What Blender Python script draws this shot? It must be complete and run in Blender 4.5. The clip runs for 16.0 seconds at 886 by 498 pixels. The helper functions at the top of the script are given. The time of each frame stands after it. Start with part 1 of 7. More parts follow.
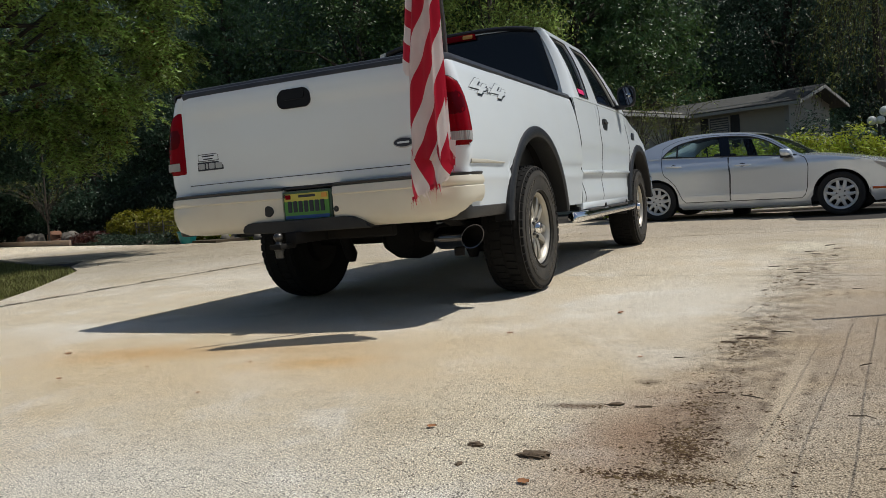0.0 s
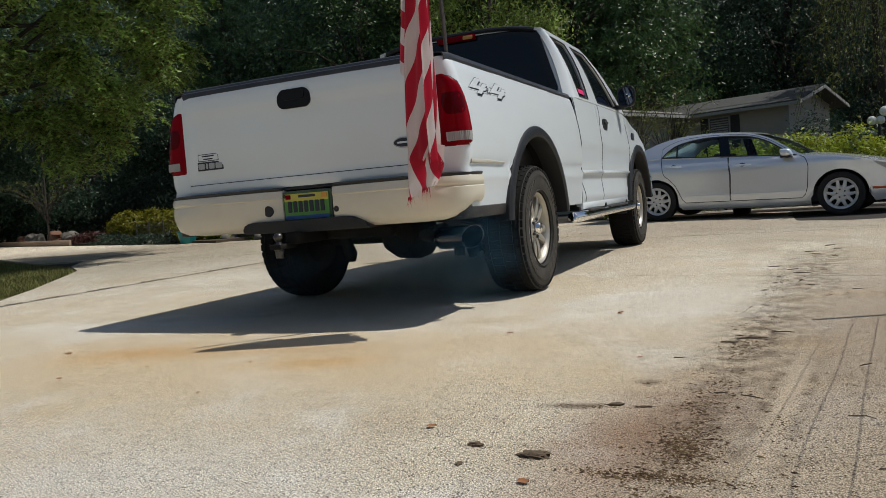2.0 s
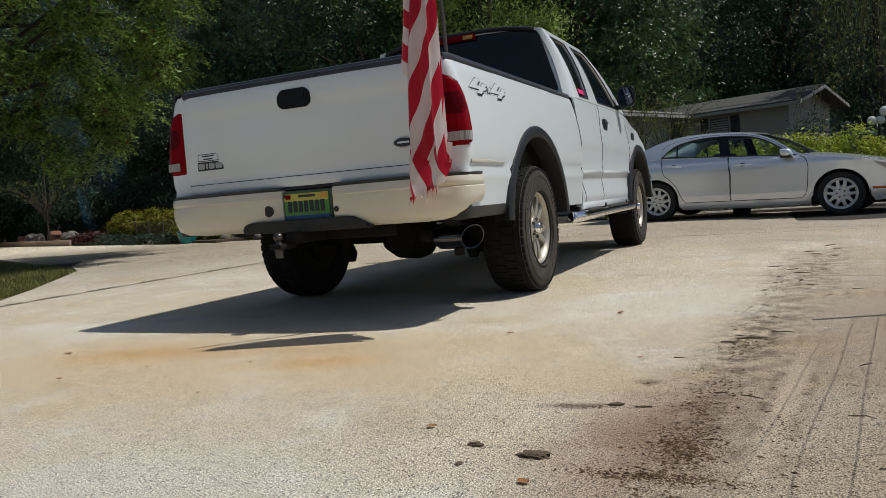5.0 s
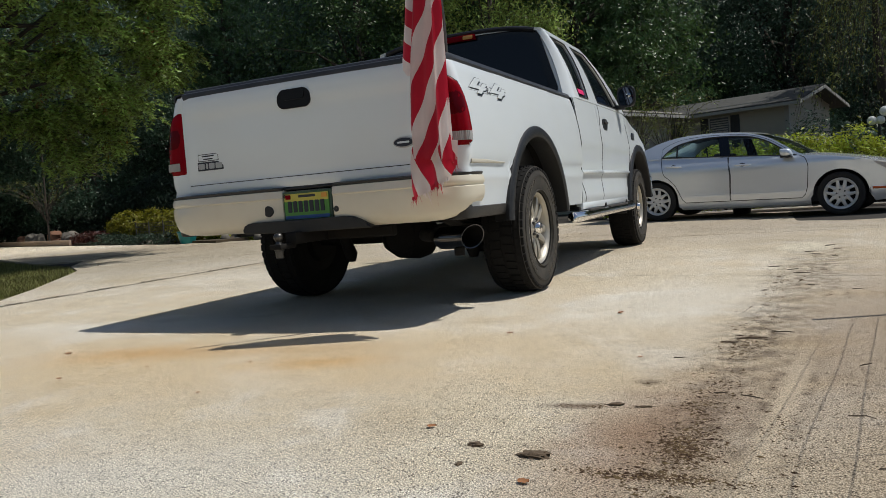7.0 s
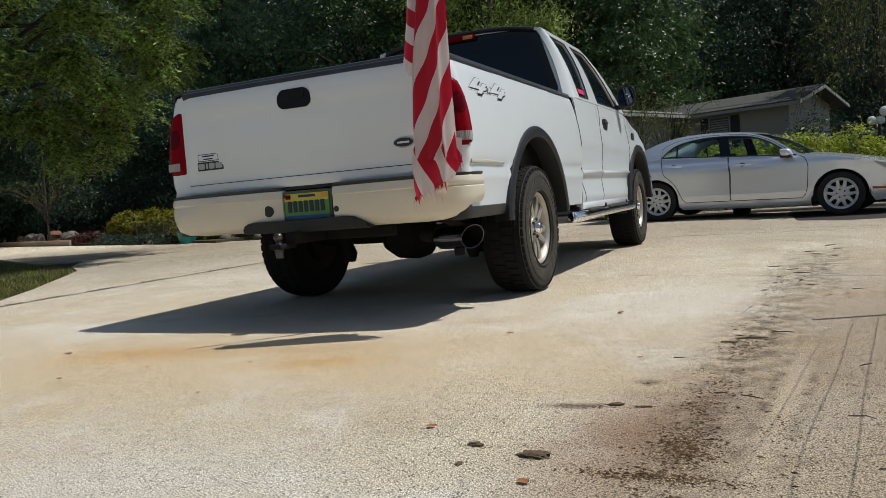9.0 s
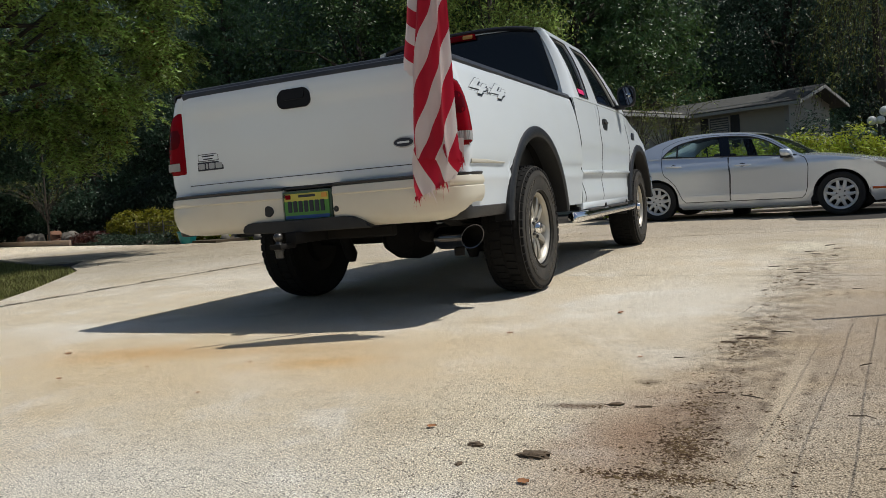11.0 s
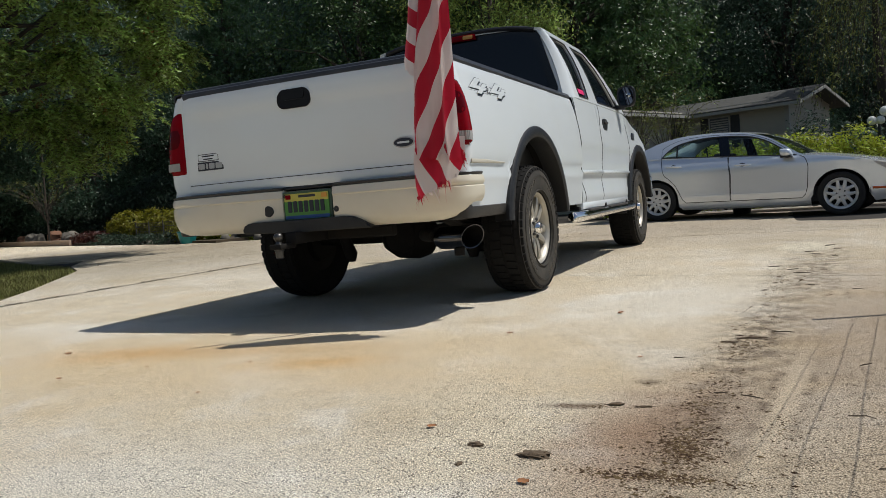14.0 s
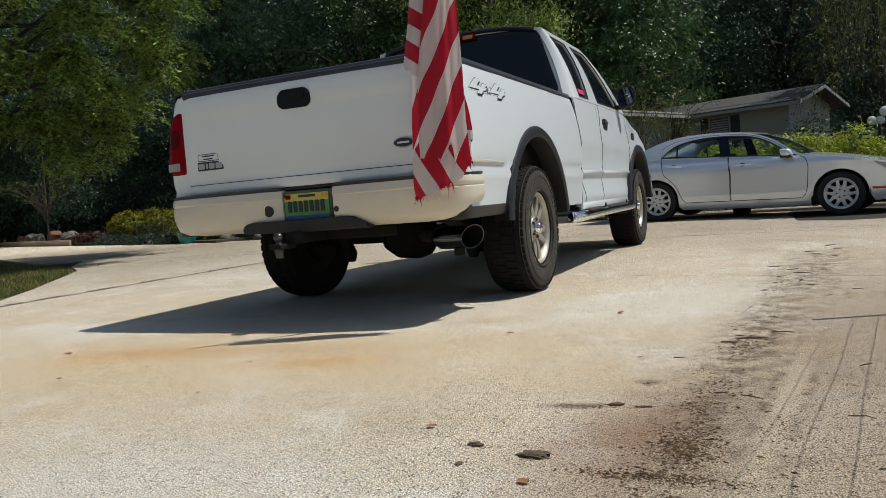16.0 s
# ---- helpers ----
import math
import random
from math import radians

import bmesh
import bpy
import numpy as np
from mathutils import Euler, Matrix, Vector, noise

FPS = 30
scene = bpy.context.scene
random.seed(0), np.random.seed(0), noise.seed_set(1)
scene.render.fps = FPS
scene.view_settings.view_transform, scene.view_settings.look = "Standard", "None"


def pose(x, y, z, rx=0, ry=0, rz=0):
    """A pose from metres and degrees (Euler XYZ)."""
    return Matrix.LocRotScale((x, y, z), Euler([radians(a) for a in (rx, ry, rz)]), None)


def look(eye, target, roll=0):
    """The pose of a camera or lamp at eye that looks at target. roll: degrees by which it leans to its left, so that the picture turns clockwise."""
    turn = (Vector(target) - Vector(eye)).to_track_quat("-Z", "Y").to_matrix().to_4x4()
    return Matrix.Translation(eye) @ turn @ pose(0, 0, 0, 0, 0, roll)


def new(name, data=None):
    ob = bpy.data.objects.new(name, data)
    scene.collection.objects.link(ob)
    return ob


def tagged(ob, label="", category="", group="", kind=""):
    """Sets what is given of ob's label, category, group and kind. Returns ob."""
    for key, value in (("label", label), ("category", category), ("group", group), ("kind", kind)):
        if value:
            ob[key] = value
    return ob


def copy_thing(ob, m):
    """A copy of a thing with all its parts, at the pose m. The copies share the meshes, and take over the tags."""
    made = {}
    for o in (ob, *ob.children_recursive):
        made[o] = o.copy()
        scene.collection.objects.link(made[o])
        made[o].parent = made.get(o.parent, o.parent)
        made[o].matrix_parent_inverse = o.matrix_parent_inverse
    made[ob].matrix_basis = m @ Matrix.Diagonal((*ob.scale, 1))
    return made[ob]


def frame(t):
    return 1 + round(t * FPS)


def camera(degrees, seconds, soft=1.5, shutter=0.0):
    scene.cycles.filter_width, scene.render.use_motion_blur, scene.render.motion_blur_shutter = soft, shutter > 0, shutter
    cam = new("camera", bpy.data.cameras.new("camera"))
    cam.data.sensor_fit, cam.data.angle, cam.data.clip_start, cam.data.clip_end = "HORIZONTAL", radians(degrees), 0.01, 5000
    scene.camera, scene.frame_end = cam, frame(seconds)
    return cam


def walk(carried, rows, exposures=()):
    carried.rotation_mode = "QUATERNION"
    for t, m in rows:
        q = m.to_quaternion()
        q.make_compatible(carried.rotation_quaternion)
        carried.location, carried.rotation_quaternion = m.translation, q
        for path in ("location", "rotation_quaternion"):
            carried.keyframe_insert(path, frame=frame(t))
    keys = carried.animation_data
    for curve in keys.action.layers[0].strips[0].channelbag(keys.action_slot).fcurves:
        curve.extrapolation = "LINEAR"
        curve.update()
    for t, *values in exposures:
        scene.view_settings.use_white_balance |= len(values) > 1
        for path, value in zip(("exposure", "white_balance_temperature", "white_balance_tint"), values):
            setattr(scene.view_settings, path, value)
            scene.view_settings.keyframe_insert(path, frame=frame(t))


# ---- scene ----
cam = camera(60.62, 16.0, soft=0.6)
EYE = (2.428, -4.663, 0.629)
AIM = (EYE[0] - 0.42085 * 8, EYE[1] + 0.90484 * 8, EYE[2] - 0.06442 * 8)
walk(cam, [(0.0, look(EYE, AIM, -4.39)), (16.0, look(EYE, AIM, -4.39))], exposures=[(0.0, -0.21), (2.5, -0.28), (4.2, -0.29), (6.5, -0.2), (9.0, -0.16), (16.0, -0.13)])

# ---- light ----
SUN_WAY = Vector((0.50, 0.215, 1.0)).normalized()
sun = new("sun", bpy.data.lights.new("sun", "SUN"))
sun.data.energy, sun.data.angle, sun.data.color = 3.75, radians(0.55), (1.0, 0.97, 0.91)
sun.matrix_world = look((8, 4, 20), Vector((8, 4, 20)) - SUN_WAY)
world = bpy.data.worlds.new("sky")
scene.world = world
world.use_nodes = True
sky = world.node_tree.nodes.new("ShaderNodeTexSky")
sky.sky_type, sky.sun_disc = "NISHITA", False
sky.sun_elevation = math.asin(SUN_WAY.z)
sky.sun_rotation = math.atan2(SUN_WAY.x, SUN_WAY.y)
world.node_tree.nodes["Background"].inputs["Strength"].default_value = 0.077
world.node_tree.links.new(sky.outputs[0], world.node_tree.nodes["Background"].inputs["Color"])


# ---- materials ----
def mat(name, color, rough=0.5, metal=0.0, var=0.12, grain=20.0, bump=0.0, bump_scale=200.0, coat=0.0, spec=0.5, island=0.0, trans=0.0, ior=1.45, dirt=0.0, dirt_color=(0.2, 0.16, 0.11), dirt_scale=3.0, detail=4.0):
    m = bpy.data.materials.new(name)
    m.use_nodes = True
    t = m.node_tree
    b = t.nodes["Principled BSDF"]
    b.inputs["Roughness"].default_value, b.inputs["Metallic"].default_value = rough, metal
    b.inputs["Coat Weight"].default_value, b.inputs["Coat Roughness"].default_value = coat, 0.06
    b.inputs["Specular IOR Level"].default_value = spec
    b.inputs["Transmission Weight"].default_value, b.inputs["IOR"].default_value = trans, ior
    co = t.nodes.new("ShaderNodeTexCoord")
    n = t.nodes.new("ShaderNodeTexNoise")
    n.inputs["Scale"].default_value, n.inputs["Detail"].default_value = grain, detail
    t.links.new(co.outputs["Object"], n.inputs["Vector"])
    mix = t.nodes.new("ShaderNodeMix")
    mix.data_type = "RGBA"
    lo = [c * (1 - var) for c in color]
    hi = [min(1, c * (1 + var)) for c in color]
    mix.inputs["A"].default_value, mix.inputs["B"].default_value = (*lo, 1), (*hi, 1)
    t.links.new(n.outputs["Fac"], mix.inputs["Factor"])
    out = mix.outputs["Result"]
    if dirt:
        n2 = t.nodes.new("ShaderNodeTexNoise")
        n2.inputs["Scale"].default_value, n2.inputs["Detail"].default_value = dirt_scale, 8
        t.links.new(co.outputs["Object"], n2.inputs["Vector"])
        mr = t.nodes.new("ShaderNodeMapRange")
        mr.inputs["From Min"].default_value, mr.inputs["From Max"].default_value = 0.45, 0.75
        mr.inputs["To Max"].default_value = dirt
        t.links.new(n2.outputs["Fac"], mr.inputs["Value"])
        m2 = t.nodes.new("ShaderNodeMix")
        m2.data_type = "RGBA"
        m2.inputs["B"].default_value = (*dirt_color, 1)
        t.links.new(mr.outputs[0], m2.inputs["Factor"])
        t.links.new(out, m2.inputs["A"])
        out = m2.outputs["Result"]
    if island:
        g = t.nodes.new("ShaderNodeNewGeometry")
        hsv = t.nodes.new("ShaderNodeHueSaturation")
        mr = t.nodes.new("ShaderNodeMapRange")
        mr.inputs["To Min"].default_value, mr.inputs["To Max"].default_value = 1 - island, 1 + island
        t.links.new(g.outputs["Random Per Island"], mr.inputs["Value"])
        t.links.new(mr.outputs[0], hsv.inputs["Value"])
        mr2 = t.nodes.new("ShaderNodeMapRange")
        mr2.inputs["To Min"].default_value, mr2.inputs["To Max"].default_value = 0.48, 0.52
        t.links.new(g.outputs["Random Per Island"], mr2.inputs["Value"])
        t.links.new(mr2.outputs[0], hsv.inputs["Hue"])
        t.links.new(out, hsv.inputs["Color"])
        out = hsv.outputs["Color"]
    t.links.new(out, b.inputs["Base Color"])
    if bump:
        n3 = t.nodes.new("ShaderNodeTexNoise")
        n3.inputs["Scale"].default_value, n3.inputs["Detail"].default_value = bump_scale, 3
        t.links.new(co.outputs["Object"], n3.inputs["Vector"])
        bp = t.nodes.new("ShaderNodeBump")
        bp.inputs["Strength"].default_value, bp.inputs["Distance"].default_value = bump, 0.004
        t.links.new(n3.outputs["Fac"], bp.inputs["Height"])
        t.links.new(bp.outputs["Normal"], b.inputs["Normal"])
    return m


def leaf_mat(name, color, rough=0.45, glow=0.25, island=0.45):
    """Foliage: glossy leaf with some light let through."""
    m = mat(name, color, rough, island=island, var=0.25, grain=0.6, spec=0.5)
    t = m.node_tree
    b = t.nodes["Principled BSDF"]
    src = b.inputs["Base Color"].links[0].from_socket
    tr = t.nodes.new("ShaderNodeBsdfTranslucent")
    t.links.new(src, tr.inputs["Color"])
    mx = t.nodes.new("ShaderNodeMixShader")
    mx.inputs["Fac"].default_value = glow
    t.links.new(b.outputs[0], mx.inputs[1])
    t.links.new(tr.outputs[0], mx.inputs[2])
    t.links.new(mx.outputs[0], t.nodes["Material Output"].inputs["Surface"])
    return m


WHITE = mat("white_paint", (0.74, 0.80, 0.835), 0.26, var=0.02, grain=3, coat=0.6, dirt=0.10, dirt_color=(0.62, 0.60, 0.54), dirt_scale=2.2)
CREAM = mat("yellowed_white_paint", (0.70, 0.66, 0.55), 0.38, var=0.04, grain=4, coat=0.35, dirt=0.25, dirt_color=(0.58, 0.50, 0.36), dirt_scale=6)
STRIP = mat("greyed_moulding", (0.50, 0.48, 0.41), 0.5, var=0.1, grain=8)
BLACK = mat("black_plastic", (0.014, 0.015, 0.017), 0.45, var=0.3, grain=30, bump=0.15, bump_scale=400)
HANDLE = mat("deep_black_plastic", (0.007, 0.007, 0.008), 0.4, var=0.2, grain=30, spec=0.3)
CAPBLK = mat("rail_plastic", (0.032, 0.036, 0.045), 0.4, var=0.25, grain=12, bump=0.2, bump_scale=300, dirt=0.25, dirt_color=(0.10, 0.10, 0.10))
GREYTRIM = mat("grey_trim", (0.030, 0.029, 0.028), 0.55, var=0.15, grain=15, bump=0.15, bump_scale=400, dirt=0.3, dirt_color=(0.14, 0.12, 0.10))
DARK = mat("underbody_steel", (0.010, 0.0095, 0.009), 0.8, var=0.4, grain=9, dirt=0.4, dirt_color=(0.022, 0.017, 0.013), spec=0.3)
GAP = mat("shut_line", (0.01, 0.01, 0.01), 0.9, var=0.1)
SIDEWALL = mat("dusty_sidewall", (0.040, 0.037, 0.032), 0.85, var=0.3, grain=25, dirt=0.5, dirt_color=(0.085, 0.072, 0.056), dirt_scale=12)
# tread colour blackened for the shade under the bed; the sidewall stays lighter
SHADED_RUBBER = mat("tyre_rubber", (0.010, 0.010, 0.010), 0.9, var=0.25, grain=25, dirt=0.25, dirt_color=(0.022, 0.019, 0.016), dirt_scale=9, spec=0.25)
WORN_RUBBER = mat("worn_rubber", (0.095, 0.085, 0.068), 0.85, var=0.3, grain=40)
RUBBER2 = mat("car_tyre_rubber", (0.018, 0.018, 0.018), 0.75, var=0.25, grain=25)
ALLOY = mat("machined_alloy", (0.46, 0.435, 0.38), 0.46, metal=0.7, var=0.12, grain=14, dirt=0.3, dirt_color=(0.3, 0.25, 0.2))
CHROME = mat("chrome", (0.82, 0.82, 0.82), 0.08, metal=1.0, var=0.03)
DULLCHROME = mat("worn_chrome", (0.11, 0.108, 0.105), 0.4, metal=1.0, var=0.2, grain=20)
REDLENS = mat("red_lens", (0.20, 0.001, 0.006), 0.22, var=0.35, grain=7, spec=0.12)
DARKRED = mat("dark_red_lens", (0.085, 0.001, 0.004), 0.2, var=0.3, grain=10, spec=0.15)
CLEARLENS = mat("clear_lens", (0.36, 0.35, 0.34), 0.15, var=0.1, coat=0.6)
REFLECT = mat("orange_reflector", (0.55, 0.10, 0.02), 0.2, var=0.1, coat=0.5)
AMBER = mat("amber_lens", (0.75, 0.36, 0.08), 0.2, var=0.1, coat=0.6)
GLOSSBLK = mat("black_glass_border", (0.010, 0.011, 0.013), 0.25, var=0.1)
TINT = mat("tinted_glass", (0.004, 0.006, 0.010), 0.03, var=0.05, spec=0.45)
SILVER = mat("silver_paint", (0.74, 0.80, 0.86), 0.24, metal=0.5, var=0.03, grain=600, coat=0.8)
PLASTIC_GREY = mat("wheel_silver", (0.68, 0.68, 0.66), 0.38, metal=0.35, var=0.06, grain=12)
SEAT = mat("seat_cloth", (0.05, 0.05, 0.055), 0.9, var=0.2, grain=60)


def glass_mat(name, color, alpha):
    m = bpy.data.materials.new(name)
    m.use_nodes = True
    t = m.node_tree
    g = t.nodes.new("ShaderNodeBsdfGlossy")
    g.inputs["Roughness"].default_value = 0.02
    tr = t.nodes.new("ShaderNodeBsdfTransparent")
    tr.inputs["Color"].default_value = (*color, 1)
    mx = t.nodes.new("ShaderNodeMixShader")
    fr = t.nodes.new("ShaderNodeFresnel")
    fr.inputs["IOR"].default_value = alpha
    t.links.new(fr.outputs[0], mx.inputs["Fac"])
    t.links.new(tr.outputs[0], mx.inputs[1])
    t.links.new(g.outputs[0], mx.inputs[2])
    t.links.new(mx.outputs[0], t.nodes["Material Output"].inputs["Surface"])
    return m


CARGLASS = glass_mat("green_glass", (0.70, 0.79, 0.74), 1.45)


# ---- mesh helpers ----
def link(name, verts, faces, material, parent=None, label="", smooth=True, angle=40):
    me = bpy.data.meshes.new(name)
    me.from_pydata([tuple(map(float, v)) for v in verts], [], faces)
    me.materials.append(material)
    if smooth:
        me.polygons.foreach_set("use_smooth", [True] * len(me.polygons))
        me.set_sharp_from_angle(angle=radians(angle))
    me.update()
    ob = new(name, me)
    ob.parent = parent
    if label:
        ob["label"] = label
    return ob


def part(name, bm, material, parent=None, label="", smooth=True, angle=40):
    bmesh.ops.recalc_face_normals(bm, faces=bm.faces)
    me = bpy.data.meshes.new(name)
    bm.to_mesh(me)
    bm.free()
    me.materials.append(material)
    if smooth:
        me.polygons.foreach_set("use_smooth", [True] * len(me.polygons))
        me.set_sharp_from_angle(angle=radians(angle))
    ob = new(name, me)
    ob.parent = parent
    if label:
        ob["label"] = label
    return ob


def empty(name, label, category, m=None, group="", kind=""):
    ob = new(name)
    ob.empty_display_size = 0.1
    if m is not None:
        ob.matrix_world = m
    return tagged(ob, label, category, group, kind)


def sheet(name, rows, material, parent, label="", thick=0.0, mask=None, loop=False, angle=40, flip=False):
    """A surface through a grid of points; rows[i][j]."""
    P = [[Vector(p) for p in r] for r in rows]
    n, k = len(P), len(P[0])
    verts = [p for r in P for p in r]
    faces = []
    for i in range(n - 1):
        for j in range(k if loop else k - 1):
            if mask and not mask(i, j):
                continue
            f = (i * k + j, i * k + (j + 1) % k, (i + 1) * k + (j + 1) % k, (i + 1) * k + j)
            faces.append(f[::-1] if flip else f)
    ob = link(name, verts, faces, material, parent, label, angle=angle)
    count = {}
    for pl in ob.data.polygons:
        for k in pl.edge_keys:
            count[k] = count.get(k, 0) + 1
    for e in ob.data.edges:
        if count.get(e.key, 0) == 1:
            e.use_edge_sharp = True
    if thick:
        md = ob.modifiers.new("thickness", "SOLIDIFY")
        md.thickness, md.offset = thick, 0
    return ob


def box(bm, x0, x1, y0, y1, z0, z1, bevel=0.0, m=None, seg=1):
    r = bmesh.ops.create_cube(bm, size=1.0)
    vs = r["verts"]
    for v in vs:
        v.co = Vector(((x0 + x1) / 2 + v.co.x * (x1 - x0), (y0 + y1) / 2 + v.co.y * (y1 - y0), (z0 + z1) / 2 + v.co.z * (z1 - z0)))
    if bevel:
        es = list({e for v in vs for e in v.link_edges})
        out = bmesh.ops.bevel(bm, geom=es, offset=bevel, segments=seg, profile=0.5, affect="EDGES")
        vs = list({v for f in out["faces"] for v in f.verts} | {v for v in vs if v.is_valid})
    if m is not None:
        bmesh.ops.transform(bm, matrix=m, verts=vs)
    return vs


def boxed(name, dims, material, parent=None, label="", bevel=0.006, m=None, seg=2):
    bm = bmesh.new()
    box(bm, *dims, bevel=bevel, m=m, seg=seg)
    return part(name, bm, material, parent, label)


def tube(bm, pts, r, seg=10, caps=True):
    """A round bar through points; r is one radius or one for each point."""
    pts = [Vector(p) for p in pts]
    rs = r if isinstance(r, (list, tuple)) else [r] * len(pts)
    rings = []
    up = Vector((0, 0, 1))
    for i, p in enumerate(pts):
        d = (pts[min(i + 1, len(pts) - 1)] - pts[max(i - 1, 0)]).normalized()
        a = d.cross(up if abs(d.z) < 0.95 else Vector((1, 0, 0))).normalized()
        b = a.cross(d)
        rings.append([bm.verts.new(p + rs[i] * (math.cos(2 * math.pi * k / seg) * a + math.sin(2 * math.pi * k / seg) * b)) for k in range(seg)])
    for q, w in zip(rings, rings[1:]):
        for k in range(seg):
            bm.faces.new((q[k], q[(k + 1) % seg], w[(k + 1) % seg], w[k]))
    if caps:
        bm.faces.new(rings[0][::-1])
        bm.faces.new(rings[-1])


def lathe(bm, prof, seg=48, axis="x", at=(0, 0, 0), close=False):
    """Turns a profile of (offset along the axis, radius) about the axis."""
    at = Vector(at)
    rings = []
    for o, r in prof:
        ring = []
        for k in range(seg):
            a = 2 * math.pi * k / seg
            c, s = r * math.cos(a), r * math.sin(a)
            ring.append(bm.verts.new(at + (Vector((o, c, s)) if axis == "x" else Vector((c, o, s)) if axis == "y" else Vector((c, s, o)))))
        rings.append(ring)
    for q, w in zip(rings, rings[1:]):
        for k in range(seg):
            bm.faces.new((q[k], q[(k + 1) % seg], w[(k + 1) % seg], w[k]))
    if close:
        bm.faces.new(rings[0])
        bm.faces.new(rings[-1])


def interp(x, pts):
    return float(np.interp(x, [p[0] for p in pts], [p[1] for p in pts]))


def smooth01(a, b, x):
    t = min(1.0, max(0.0, (x - a) / (b - a)))
    return t * t * (3 - 2 * t)


# ---- ground ----
def lie(x, y):
    """Height of the drive: a gentle fall under the parked sedan."""
    return -0.045 * smooth01(0.8, 3.2, x) * smooth01(4.5, 7.5, y)


def concrete_mat():
    m = mat("old_concrete", (0.40, 0.36, 0.29), 0.85, var=0.0)
    t = m.node_tree
    b = t.nodes["Principled BSDF"]
    co = t.nodes.new("ShaderNodeTexCoord")
    L = t.links.new

    def noise_node(scale, detail=5, rough=0.55, vec=None):
        n = t.nodes.new("ShaderNodeTexNoise")
        n.inputs["Scale"].default_value, n.inputs["Detail"].default_value, n.inputs["Roughness"].default_value = scale, detail, rough
        L(vec or co.outputs["Object"], n.inputs["Vector"])
        return n.outputs["Fac"]

    def remap(sock, a, c, lo=0.0, hi=1.0):
        r = t.nodes.new("ShaderNodeMapRange")
        r.interpolation_type = "SMOOTHSTEP"
        for k, v in (("From Min", a), ("From Max", c), ("To Min", lo), ("To Max", hi)):
            r.inputs[k].default_value = v
        L(sock, r.inputs["Value"])
        return r.outputs[0]

    def mul(a, c):
        q = t.nodes.new("ShaderNodeMath")
        q.operation = "MULTIPLY"
        L(a, q.inputs[0])
        if isinstance(c, float):
            q.inputs[1].default_value = c
        else:
            L(c, q.inputs[1])
        return q.outputs[0]

    def blend(a, color, fac):
        q = t.nodes.new("ShaderNodeMix")
        q.data_type = "RGBA"
        if isinstance(a, tuple):
            q.inputs["A"].default_value = (*a, 1)
        else:
            L(a, q.inputs["A"])
        q.inputs["B"].default_value = (*color, 1)
        L(fac, q.inputs["Factor"])
        return q.outputs["Result"]

    def spot(x, y, rx, ry, turn, edge=0.5, wob=0.5, scale=6.0):
        """A stain with a ragged edge."""
        mp = t.nodes.new("ShaderNodeMapping")
        mp.vector_type = "TEXTURE"
        mp.inputs["Location"].default_value = (x, y, 0)
        mp.inputs["Rotation"].default_value = (0, 0, radians(turn))
        mp.inputs["Scale"].default_value = (rx, ry, 1)
        L(co.outputs["Object"], mp.inputs["Vector"])
        ln = t.nodes.new("ShaderNodeVectorMath")
        ln.operation = "LENGTH"
        L(mp.outputs[0], ln.inputs[0])
        ad = t.nodes.new("ShaderNodeMath")
        ad.operation = "MULTIPLY_ADD"
        L(noise_node(scale, 6, 0.65), ad.inputs[0])
        ad.inputs[1].default_value = wob * 2
        L(ln.outputs["Value"], ad.inputs[2])
        return remap(ad.outputs[0], 1.0 + wob - edge, 1.0 + wob + edge * 0.3, 1.0, 0.0)

    big = noise_node(0.55, 3)
    col = blend((0.65, 0.56, 0.41), (0.71, 0.65, 0.55), remap(big, 0.35, 0.65))
    col = blend(col, (0.47, 0.405, 0.30), mul(remap(noise_node(2.3, 6), 0.5, 0.72), 0.55))
    # rain-washed pale patches and yellowed ones
    col = blend(col, (0.66, 0.52, 0.32), mul(remap(noise_node(1.15, 6, 0.62), 0.47, 0.66), 0.5))
    col = blend(col, (0.80, 0.76, 0.69), mul(remap(noise_node(1.9, 7, 0.66), 0.50, 0.66), 0.7))
    # grain of the aggregate: sand, small stones, dark pits
    mid = noise_node(88, 3, 0.65)
    fine = noise_node(215, 4, 0.75)
    patch = remap(noise_node(0.9, 4, 0.6), 0.36, 0.62, 0.25, 1.0)
    col = blend(col, (0.74, 0.68, 0.57), mul(mul(remap(mid, 0.52, 0.70), 0.32), patch))
    col = blend(col, (0.19, 0.155, 0.11), mul(mul(remap(mid, 0.47, 0.30), 0.4), patch))
    col = blend(col, (0.86, 0.82, 0.74), mul(mul(remap(fine, 0.51, 0.64), 0.6), patch))
    col = blend(col, (0.16, 0.135, 0.10), mul(mul(remap(fine, 0.48, 0.34), 0.6), patch))
    vo = t.nodes.new("ShaderNodeTexVoronoi")
    vo.inputs["Scale"].default_value = 120
    L(co.outputs["Object"], vo.inputs["Vector"])
    pit = mul(remap(vo.outputs["Distance"], 0.42, 0.16), remap(noise_node(26, 5, 0.75), 0.42, 0.60))
    col = blend(col, (0.09, 0.07, 0.05), mul(pit, 0.85))
    # darker tone over the slabs towards the far left
    col = blend(col, (0.33, 0.295, 0.24), mul(spot(-6.5, 4.0, 5.4, 6.0, 0, 1.2, 0.3, 0.9), 0.8))
    # darker, browner tone over the far slabs; trampled blotches all over
    col = blend(col, (0.27, 0.225, 0.165), mul(spot(-12.0, 7.5, 10.5, 6.0, 25, 0.9, 0.3, 0.9), 0.8))
    col = blend(col, (0.38, 0.32, 0.24), mul(remap(noise_node(7.0, 8, 0.72), 0.52, 0.70), 0.4))
